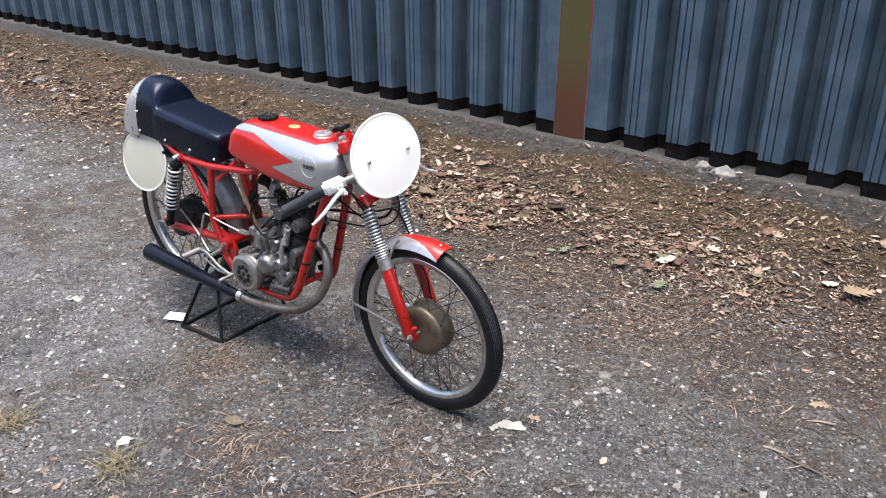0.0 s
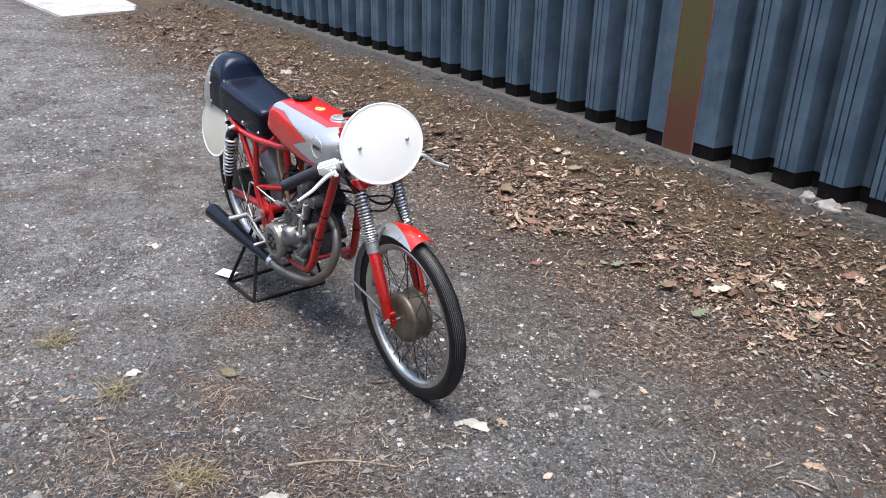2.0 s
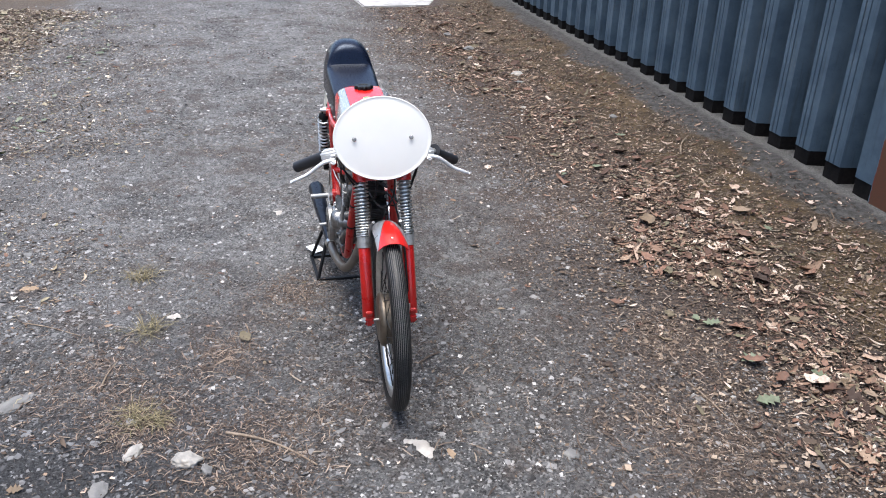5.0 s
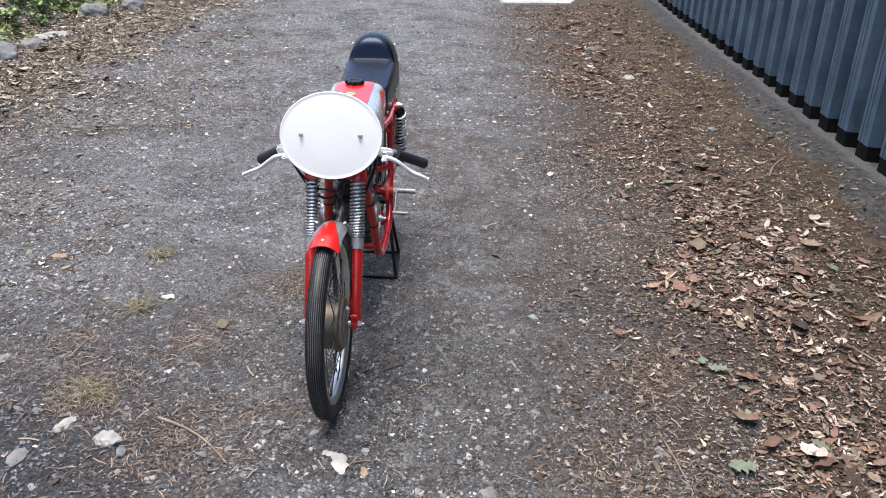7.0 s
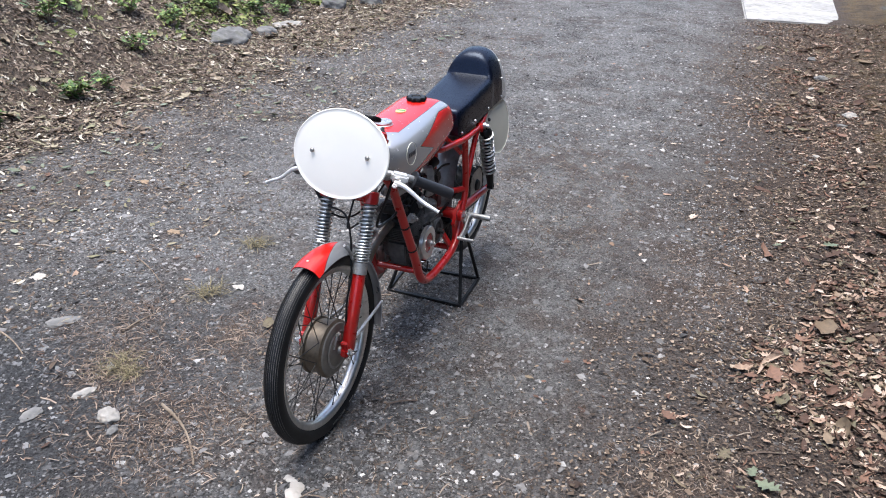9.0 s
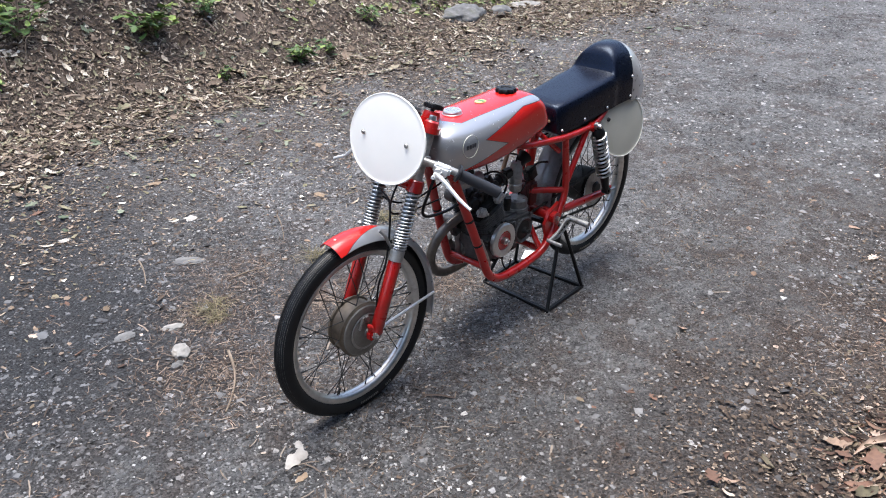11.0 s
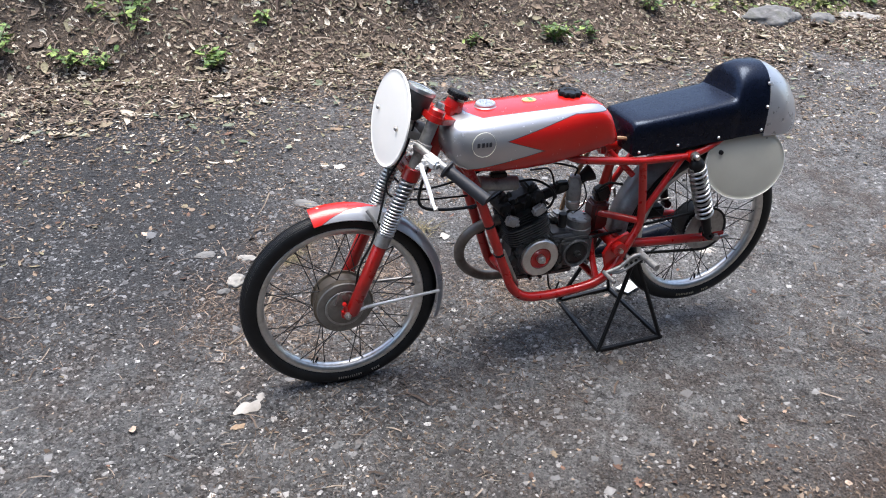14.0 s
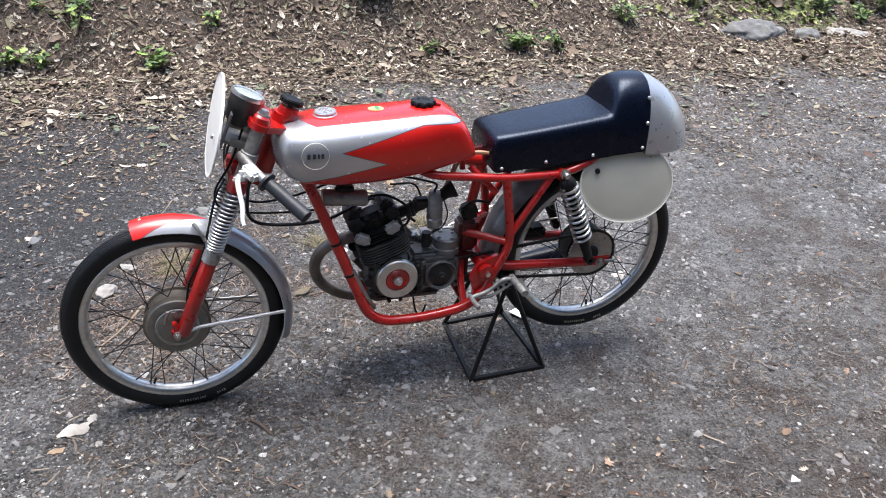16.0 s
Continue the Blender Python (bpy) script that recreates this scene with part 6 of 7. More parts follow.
# foot controls
for sy in (-1, 1):
    rear_p = Vector((-0.925 if sy > 0 else -0.99, 0.122 * sy, 0.352 if sy > 0 else 0.32))
    fore_p = Vector((-0.80 if sy > 0 else -0.82, 0.122 * sy, 0.306 if sy > 0 else 0.262))
    w = (fore_p - rear_p)
    bm = bmesh.new()
    tube(bm, flowing([rear_p, rear_p + w * 0.25 + Vector((0, 0, 0.012)), rear_p + w * 0.6 + Vector((0, 0, -0.004)), fore_p], 5), 0.0065, 10)
    tube(bm, flowing([rear_p + Vector((0, 0, -0.012)), rear_p + w * 0.5 + Vector((0, 0, -0.026)), fore_p], 5), 0.005, 10)
    block(bm, (0.05, 0.005, 0.026), Matrix.Translation(rear_p + w * 0.28 + Vector((0, 0, -0.01))) @ Matrix.Rotation(math.atan2(-w.z, w.x), 4, "Y"), 0.002)
    tube(bm, [(-0.88, 0.1 * sy, 0.345), rear_p + w * 0.3], 0.008, 10)
    lever = part("gear_linkage" if sy > 0 else "brake_pedal", bm, M_ALLOY, bike, "drilled alloy foot lever")
    bm = bmesh.new()
    tube(bm, [rear_p + Vector((0, -0.012 * sy, 0)), rear_p + Vector((-0.008, 0.075 * sy, -0.006))], 0.0108, 16)
    part("footrest", bm, M_ALLOY, lever, "pale tubular footrest")
    bm = bmesh.new()
    tube(bm, [fore_p + Vector((0, -0.008 * sy, 0)), fore_p + Vector((-0.004, 0.052 * sy, -0.004))], 0.0068, 14)
    part("toe_peg", bm, M_ALLOY, lever, "pale toe peg")
    bm = bmesh.new()
    # black discs paint the dark of the drilled holes; the plate is uncut
    for k in range(3):
        lathe(bm, [(0, 0.0035 * sy), (0.0055, 0.0034 * sy), (0.0055, 0.001 * sy)], Matrix.Translation(rear_p + w * (0.16 + 0.13 * k) + Vector((0, 0, -0.008))), 10)
    part("lever_hole_discs", bm, M_BLACK, lever)
# short chain of the kick or brake linkage on the right
bm = bmesh.new()
for k in range(16):
    p = Vector((-0.995, -0.122, 0.335)).lerp(Vector((-0.945, -0.115, 0.47)), k / 15)
    block(bm, (0.006 if k % 2 else 0.009, 0.005, 0.011), Matrix.Translation(p) @ Matrix.Rotation(0.35, 4, "Y"), 0)
part("linkage_chain", bm, M_STEEL, bike, "short chain to the brake pedal", flat=True)
bm = tube(bmesh.new(), flowing([(-0.94, -0.11, 0.475), (-0.86, -0.1, 0.455), (-0.79, -0.085, 0.435)], 5), 0.003, 8)
part("clutch_cable_end", bm, M_CHROME, bike, "bright cable rod")

# cables, leads and hoses
def cable(name, pts, r, material, label, m=None):
    part(name, tube(bmesh.new(), flowing(pts, 7), r, 8), material, bike, label, m=m)


cable("throttle_cable", [(-0.2, -0.12, 0.755), (-0.165, -0.115, 0.71), (-0.165, -0.06, 0.63), (-0.22, -0.02, 0.6), (-0.33, 0.0, 0.62), (-0.5, 0.01, 0.67), (-0.69, 0.03, 0.64), (-0.703, 0.03, 0.61)], 0.0032, M_BLACK, "black throttle cable")
cable("clutch_cable", [(-0.21, 0.125, 0.75), (-0.195, 0.11, 0.69), (-0.2, 0.075, 0.6), (-0.27, 0.06, 0.567), (-0.4, 0.05, 0.565), (-0.56, -0.06, 0.56), (-0.68, -0.07, 0.47)], 0.0045, M_BLACK, "black clutch cable")
cable("front_brake_cable", [(-0.19, -0.14, 0.755), (-0.16, -0.12, 0.72), (-0.15, -0.06, 0.66), (-0.12, 0.02, 0.64), (-0.075, 0.052, 0.5), (-0.035, 0.055, 0.42), (-0.02, 0.058, 0.345)], 0.0032, M_BLACK, "black front brake cable")
cable("rev_counter_cable", [(-0.2, 0.02, 0.82), (-0.165, 0.035, 0.74), (-0.12, 0.03, 0.66), (-0.14, 0.01, 0.6), (-0.24, -0.01, 0.57), (-0.38, -0.02, 0.56)], 0.003, M_BLACK, "black thin cable")
cable("spark_lead", [(-0.5, 0.03, 0.61), (-0.56, 0.05, 0.62), (-0.62, 0.055, 0.58), (-0.62, 0.05, 0.53), (-0.575, 0.05, 0.515)], 0.0038, M_BLACK, "black spark plug lead")
cable("carburettor_drain", [(-0.72, 0.05, 0.6), (-0.735, 0.055, 0.55), (-0.725, 0.05, 0.51), (-0.71, 0.04, 0.49)], 0.0022, M_BLACK, "thin black drain tube")
cable("oil_line", [(-0.46, 0.085, 0.42), (-0.5, 0.088, 0.33), (-0.525, 0.07, 0.28), (-0.53, 0.04, 0.27)], 0.006, M_STEEL, "grey oil line beside the frame tube")
cable("breather_hose", [(-0.77, -0.02, 0.72), (-0.8, -0.04, 0.70), (-0.775, -0.06, 0.60), (-0.735, -0.06, 0.50), (-0.72, -0.055, 0.45)], 0.0075, M_HOSE, "tan breather hose")
cable("rear_hose", [(-0.78, 0.03, 0.715), (-0.82, 0.05, 0.725), (-0.86, 0.06, 0.72)], 0.006, M_HOSE, "tan hose to the seat")
cable("kick_hose", [(-0.545, -0.09, 0.47), (-0.55, -0.1, 0.42), (-0.55, -0.105, 0.37), (-0.555, -0.1, 0.33)], 0.008, M_ALLOY, "grey ribbed hose")
cable("loop_lead", [(-0.6, -0.06, 0.6), (-0.68, -0.085, 0.58), (-0.7, -0.09, 0.5), (-0.62, -0.095, 0.455), (-0.55, -0.085, 0.48)], 0.0032, M_BLACK, "black looping lead")
cable("drain_loop", [(-0.655, 0.02, 0.28), (-0.66, 0.03, 0.23), (-0.675, 0.04, 0.21), (-0.69, 0.04, 0.245)], 0.003, M_BLACK, "thin black drain loop")
bm = block(bmesh.new(), (0.05, 0.04, 0.05), Matrix.Translation((-0.815, 0.01, 0.53)) @ Matrix.Rotation(0.4, 4, "Y"), 0.01, 3)
tube(bm, flowing([(-0.8, 0.02, 0.55), (-0.82, 0.04, 0.575), (-0.86, 0.05, 0.57)], 5), 0.004, 8)
part("rectifier", bm, M_BLACK, bike, "small black electrical box with leads")
M_OILY_RED = surface("oily_red_enamel", (0.03, 0.004, 0.004), (0.12, 0.008, 0.007), rough=0.4, scale=25, bump=0.2, grime=(0.015, 0.012, 0.011), grime_amount=0.6)
bm = block(bmesh.new(), (0.06, 0.065, 0.1), Matrix.Translation((-0.815, 0, 0.455)), 0.012, 3)
block(bm, (0.05, 0.045, 0.12), Matrix.Translation((-0.80, 0, 0.345)), 0.01, 3)
part("engine_lug", bm, M_OILY_RED, bike, "oily dark red mounting lug")
bm = block(bmesh.new(), (0.16, 0.055, 0.04), Matrix.Translation((-1.0, -0.03, 0.42)), 0.008, 2)
part("chain_guard", bm, M_BLACK, bike, "black chain guard plate")

# ---- paddock stand ----
stand = new("paddock_stand")
stand.matrix_world = LANE
tagged(stand, "black welded bar stand under the motorcycle's frame", "stand")
C = {"fl": (-0.822, 0.124, 0.004), "rl": (-1.066, 0.116, 0.004), "rr": (-1.055, -0.206, 0.004), "fr": (-0.837, -0.19, 0.0)}
for a, b in (("fl", "rl"), ("rl", "rr"), ("rr", "fr"), ("fr", "fl")):
    u, v = Vector(C[a]), Vector(C[b])
    bm = block(bmesh.new(), ((v - u).length + 0.012, 0.014, 0.014), Matrix.Translation((u + v) / 2) @ (v - u).to_track_quat("X", "Z").to_matrix().to_4x4(), 0.0015, 1)
    part("base_bar", bm, M_BLACK, stand, "", flat=True)
for a, top_ in (("fl", (-0.925, 0.085, 0.3)), ("rl", (-0.945, 0.085, 0.3)), ("fr", (-0.925, -0.105, 0.3)), ("rr", (-0.945, -0.105, 0.3))):
    bm = tube(bmesh.new(), [C[a], top_], 0.0072, 8)
    part("leg", bm, M_BLACK, stand)
bm = block(bmesh.new(), (0.05, 0.2, 0.014), Matrix.Translation((-0.935, -0.01, 0.304)), 0.002, 1)
part("top_rest", bm, M_BLACK, stand)

# paper card lying by the stand
bm = block(bmesh.new(), (0.085, 0.055, 0.0012), Matrix.Rotation(0.05, 4, "X"), 0)
for v in bm.verts:
    v.co.z += 0.02 * abs(v.co.x) * (1 if v.co.x > 0 else 0.3)
me = bpy.data.meshes.new("paper_card")
bm.to_mesh(me)
me.materials.append(M_PAPER)
card = new("paper_card", me)
card.matrix_world = LANE @ pose(-1.125, -0.185, 0.012, 0, 0, 25)
tagged(card, "small white paper card lying by the stand's foot", "paper")

# ---- loose things on the ground ----
def lump(name, a, l, size, material, seed, label, category, sink=0.25, turn=0.0, sub=4, lift=0.0):
    """An uneven stone resting a little sunk in the ground."""
    bm = bmesh.new()
    bmesh.ops.create_icosphere(bm, subdivisions=sub, radius=0.5)
    off = Vector((seed * 7.3, seed * 3.1, seed * 1.7))
    for v in bm.verts:
        n = v.co.normalized()
        k = 1 + 0.3 * noise.noise(n * 1.6 + off) + 0.13 * noise.noise(n * 4.5 + off) + 0.05 * noise.noise(n * 11 + off)
        v.co = n * 0.5 * k
        v.co.z = max(v.co.z, -0.3)
    bmesh.ops.scale(bm, vec=size, verts=bm.verts)
    me = bpy.data.meshes.new(name)
    bm.to_mesh(me)
    bm.free()
    me.materials.append(material)
    me.shade_smooth()
    ob = new(name, me)
    z = float(ground_z(a, l))
    ob.matrix_world = LANE @ pose(a, l, z + size[2] * (0.5 - sink) + lift - 0.1 * size[2], 0, 0, turn)
    return tagged(ob, label, category, "stones of the lane" if name == "stone" else "boulders of the bank")


lump("stone", 0.128, 2.44, (0.125, 0.085, 0.085), M_WHITE_STONE, 1, "rounded whitish stone at the wall's foot", "stone", turn=10)
lump("stone", 0.0, 2.47, (0.075, 0.065, 0.08), M_WHITE_STONE, 2, "small whitish stone beside the plinth", "stone", turn=40)
lump("stone", 0.255, -0.635, (0.085, 0.06, 0.04), M_WHITE_STONE, 3, "flat pale stone in the gravel", "stone", turn=60)
lump("stone", 0.305, -0.575, (0.05, 0.028, 0.025), M_ROCK, 8, "small grey stone in the gravel", "stone", turn=20)
lump("stone", 0.193, -0.79, (0.075, 0.04, 0.018), M_WHITE_STONE, 4, "flat white chip of stone in the gravel", "stone", turn=-30)
lump("stone", -0.116, -1.19, (0.12, 0.07, 0.012), M_ROCK, 5, "flat grey stone level with the gravel", "stone", turn=-40)
lump("stone", 0.423, 0.48, (0.05, 0.04, 0.015), M_ROCK, 6, "flat grey stone in the gravel", "stone")
lump("stone", 0.34, -0.86, (0.08, 0.05, 0.012), M_ROCK, 7, "flat blue-grey stone in the gravel", "stone")
lump("boulder", -4.75, -3.72, (0.74, 0.4, 0.2), M_ROCK, 11, "grey boulder half buried in the leafy bank", "boulder", turn=15, sub=4, sink=0.5)
lump("boulder", -5.25, -3.62, (0.3, 0.22, 0.15), M_ROCK, 12, "dark grey stone beside the boulder", "boulder", turn=40, sub=4, sink=0.4)
lump("boulder", -5.72, -3.68, (0.42, 0.24, 0.13), M_WHITE_STONE, 13, "flat pale stone at the bank's foot", "boulder", turn=-20, sub=4, sink=0.5)
lump("boulder", -7.0, -3.8, (0.35, 0.3, 0.22), M_ROCK, 14, "grey stone at the edge of the lane", "boulder", sub=4)
lump("boulder", -7.5, -3.55, (0.3, 0.25, 0.2), M_ROCK, 15, "grey stone at the edge of the lane", "boulder", turn=70, sub=4)
for k, (a, l, s) in enumerate(((-2.9, 2.0, 0.07), (-4.4, 1.75, 0.12), (-4.1, 1.68, 0.08), (-3.4, 1.5, 0.05), (-5.6, 1.6, 0.13), (-5.2, 1.52, 0.07), (-6.4, 1.55, 0.1), (-1.1, 1.62, 0.05))):
    lump("stone", a, l, (s, s * 0.75, s * 0.4), M_WHITE_STONE if k % 2 else M_ROCK, 20 + k, "pale stone among the leaves beside the lane", "stone", turn=33 * k)


def single_leaf(name, a, l, size, shape, material, label, turn, tilt=(0, 0), lift=0.006, wide=1.0):
    v, t = LEAVES[shape]
    me = bpy.data.meshes.new(name)
    me.from_pydata([tuple(p * (size, size * wide, size * 0.5)) for p in v], [], [tuple(map(int, f)) for f in t])
    me.materials.append(material)
    me.shade_smooth()
    ob = new(name, me)
    ob.matrix_world = LANE @ pose(a, l, float(ground_z(a, l)) + lift, tilt[0], tilt[1], turn)
    return tagged(ob, label, "leaf", "single leaves on the lane")


M_TAN_LEAF = surface("tan_leaf", (0.2, 0.14, 0.09), (0.33, 0.24, 0.16), rough=0.8, scale=50, bump=0.3)
def torn_leaf(a, l, size, seed, material, label, lift=0.004):
    """A ragged flat scrap of leaf with an uneven outline."""
    rng = np.random.RandomState(seed)
    n = 22
    p = rng.uniform(0, 6.28, 3)
    rim = []
    for k in range(n):
        t = 2 * math.pi * k / n
        r = 0.5 * (1 + 0.2 * math.sin(2 * t + p[0]) + 0.16 * math.sin(5 * t + p[1]) + 0.1 * rng.uniform(-1, 1))
        rim.append((r * math.cos(t) * size, r * math.sin(t) * size * 0.75, 0.05 * size * math.sin(3 * t + p[2])))
    v = [(0, 0, 0.09 * size)] + [(x * 0.55, y * 0.55, 0.08 * size + z * 0.5) for x, y, z in rim] + rim
    f = [(0, 1 + k, 1 + (k + 1) % n) for k in range(n)] + [(1 + k, 1 + n + k, 1 + n + (k + 1) % n, 1 + (k + 1) % n) for k in range(n)]
    ob = mesh_ob("fallen_leaf", v, f, material, smooth_shade=True)
    ob.matrix_world = LANE @ pose(a, l, float(ground_z(a, l)) + lift, 0, 0, 37 * seed)
    return tagged(ob, label, "leaf", "single leaves on the lane")


torn_leaf(0.306, 0.055, 0.075, 1, M_PALE_LEAF, "pale dry torn leaf on the gravel before the tyre")
for k, (a, l, s) in enumerate(((0.345, 0.13, 0.035), (-0.6, -0.75, 0.05), (-0.95, -1.35, 0.06), (-0.35, -1.55, 0.07), (-0.45, -2.05, 0.06), (0.15, -1.75, 0.05), (-1.4, -1.9, 0.06))):
    torn_leaf(a, l, s, 5 + k, M_PALE_LEAF if k % 2 else M_TAN_LEAF, "pale torn scrap of leaf on the gravel")
torn_leaf(0.265, 0.015, 0.035, 3, M_PALE_LEAF, "small pale torn leaf on the gravel", 0.003)
single_leaf("fallen_leaf", 0.99, 1.563, 0.15, 1, M_TAN_LEAF, "large curled tan oak leaf", 70, (8, 10), 0.03)
single_leaf("fallen_leaf", 1.068, 0.738, 0.07, 5, M_TAN_LEAF, "pale tan leaf on the gravel", 20)
single_leaf("fallen_leaf", -1.609, -0.345, 0.085, 2, M_PALE_LEAF, "pale dry leaf on the gravel", -20)
single_leaf("fallen_leaf", -0.403, -0.482, 0.065, 3, M_LEAF, "brown dry leaf on the gravel", 30, (5, 5))
single_leaf("fallen_leaf", -0.3, 1.15, 0.06, 4, M_LEAF, "brown dry leaf on the gravel", 140)
for k, (a, l) in enumerate(((-0.237, 1.23), (-0.19, 1.27), (0.079, 1.272), (-0.889, 1.942), (0.219, 1.454), (-1.967, 1.512), (-1.904, 1.284), (-2.448, 1.857), (0.303, 1.198), (0.62, 1.5), (0.1, -2.2), (-1.2, -2.6))):
    single_leaf("green_leaf", a, l, 0.05 + 0.015 * (k % 3), (1, 4, 7, 10)[k % 4], M_GREEN_LEAF, "freshly fallen green leaf among brown ones", 57 * k, (6, -4), 0.018)


def stick(a0, l0, a1, l1, r, bow, label):
    n = 7
    pts, rs = [], []
    side = Vector((-(l1 - l0), a1 - a0, 0)).normalized()
    for k in range(n):
        t = k / (n - 1)
        a, l = a0 + (a1 - a0) * t + side.x * bow * math.sin(math.pi * t), l0 + (l1 - l0) * t + side.y * bow * math.sin(math.pi * t)
        pts.append((a, l, float(ground_z(a, l)) + r * 0.8 + 0.002 * math.sin(5 * t)))
        rs.append(r * (1 - 0.45 * t) * (1 + 0.15 * math.sin(9 * t)))
    bm = tube(bmesh.new(), pts, rs, 7)
    me = bpy.data.meshes.new("stick")
    bm.to_mesh(me)
    bm.free()
    me.materials.append(M_TWIG)
    me.shade_smooth()
    ob = new("stick", me)
    ob.matrix_world = LANE
    tagged(ob, label, "stick", "dry sticks on the ground")


for a0, l0, a1, l1, r, bow in ((0.137, -0.53, 0.325, -0.266, 0.005, 0.025), (-0.507, -0.483, -0.323, -0.469, 0.0028, 0.01), (-0.149, -0.938, -0.329, -0.911, 0.0032, 0.006), (-1.99, 2.054, -2.303, 2.261, 0.006, 0.02),
                               (-1.9, 1.9, -2.05, 2.15, 0.004, 0.02), (-0.35, 1.75, 0.05, 1.9, 0.004, 0.01), (0.15, 1.0, 0.5, 1.05, 0.003, 0.005), (-0.65, -1.3, -0.5, -1.05, 0.003, 0.008), (0.02, -1.35, 0.1, -1.15, 0.0035, 0.008),
                               (-2.4, -4.1, -1.9, -3.75, 0.009, 0.04), (-1.4, -4.3, -1.25, -3.6, 0.007, 0.05), (0.2, -3.9, -0.5, -3.75, 0.008, 0.03), (-3.3, -3.4, -2.9, -3.3, 0.006, 0.02), (-0.9, -3.0, -1.7, -2.75, 0.005, 0.03)):
    stick(a0, l0, a1, l1, r, bow, "thin dry brown stick on the ground")


# ---- plants on the bank ----
def plant(a, l, tall, leaves, leaf, seed, label, spread_=0.95):
    rng = np.random.RandomState(seed)
    root = Vector((a, l, float(ground_z(a, l))))
    top = new("plant")
    top.matrix_world = LANE @ Matrix.Translation(root)
    tagged(top, label, "plant", "seedlings on the bank")
    stems = bmesh.new()
    vs, ts, base = [], [], 0
    for k in range(max(3, leaves // 7)):
        t = rng.uniform(0, 2 * math.pi)
        lean = rng.uniform(0.2, spread_)
        tip = Vector((math.cos(t) * lean * tall, math.sin(t) * lean * tall, tall * rng.uniform(0.5, 1.0)))
        mid_ = tip * 0.5 + Vector((0, 0, 0.1 * tall))
        line = flowing([(0, 0, -0.01), mid_, tip], 4)
        tube(stems, line, [0.003] * (len(line) - 1) + [0.0012], 5)
        for j in range(7):
            f = 0.3 + 0.7 * j / 6
            p = line[min(int(f * (len(line) - 1)), len(line) - 1)]
            v, tr = LEAVES[rng.randint(len(LEAVES))]
            s = leaf * rng.uniform(0.6, 1.2)
            q = (Matrix.Rotation(rng.uniform(0, 6.28), 4, "Z") @ Matrix.Rotation(rng.uniform(-0.5, 0.6), 4, "Y") @ Matrix.Rotation(rng.uniform(-0.4, 0.4), 4, "X"))
            for c in v:
                vs.append(p + q @ Vector(((c[0] + 0.5) * s, c[1] * s * 0.9, c[2] * s * 0.5)))
            ts.append(tr + base)
            base += len(v)
    me = bpy.data.meshes.new("stem")
    stems.to_mesh(me)
    stems.free()
    me.materials.append(M_TWIG)
    new("stem", me).parent = top
    foliage = tri_mesh("foliage", np.array(vs), np.concatenate(ts), M_PLANT)
    foliage.parent = top


LOW_PLANTS = ((0.53, -3.69, 0.28, 40, 0.075), (0.07, -3.43, 0.12, 42, 0.06), (-1.46, -3.95, 0.18, 56, 0.09), (-2.45, -3.58, 0.14, 42, 0.07), (-2.76, -3.57, 0.12, 28, 0.06), (0.91, -3.49, 0.12, 35, 0.06), (0.72, -3.46, 0.1, 28, 0.05), (-1.96, -4.05, 0.16, 35, 0.07), (-1.76, -3.55, 0.08, 21, 0.05), (-3.49, -3.9, 0.14, 42, 0.06), (-0.6, -4.0, 0.25, 42, 0.08), (-0.3, -3.75, 0.1, 21, 0.05), (1.3, -3.6, 0.2, 42, 0.07), (0.45, -3.95, 0.15, 42, 0.06), (1.0, -3.9, 0.2, 49, 0.07))
HIGH_PLANTS = ((-1.08, -4.4, 0.45, 70, 0.1), (-1.6, -4.35, 0.35, 63, 0.09), (-3.0, -4.3, 0.2, 42, 0.07), (-0.48, -4.25, 0.3, 84, 0.09), (-0.2, -4.3, 0.25, 63, 0.08), (-0.75, -4.55, 0.4, 84, 0.09), (-0.05, -4.55, 0.4, 84, 0.09), (0.25, -4.3, 0.3, 63, 0.08), (0.6, -4.2, 0.25, 56, 0.08), (-1.9, -4.5, 0.25, 56, 0.08), (-2.6, -4.6, 0.25, 56, 0.08), (-3.4, -4.5, 0.22, 56, 0.07))
FAR_PLANTS = ((-4.3, -4.05, 0.16, 56, 0.06), (-4.0, -4.2, 0.18, 63, 0.06), (-6.4, -4.35, 0.2, 70, 0.06), (-6.0, -4.6, 0.22, 77, 0.06), (-5.5, -4.3, 0.15, 56, 0.06), (-4.9, -4.5, 0.2, 70, 0.06), (-6.8, -4.5, 0.22, 70, 0.06), (-5.2, -4.2, 0.2, 63, 0.07), (-5.8, -4.1, 0.16, 56, 0.07), (-6.2, -4.0, 0.14, 56, 0.06), (-6.6, -4.2, 0.22, 70, 0.07), (-7.1, -4.3, 0.2, 70, 0.07), (-5.0, -4.9, 0.25, 70, 0.08), (-7.5, -4.6, 0.25, 70, 0.08))
for k, (a, l, tall, n, leaf) in enumerate(LOW_PLANTS + HIGH_PLANTS + FAR_PLANTS):
    plant(a, l + (0.2 if a > -3.6 else 0.0), tall * 1.2, int(1.7 * n), leaf * 0.95, 100 + k, "low green seedling on the leafy bank" if tall < 0.3 else "bushy dark green seedling high on the bank")


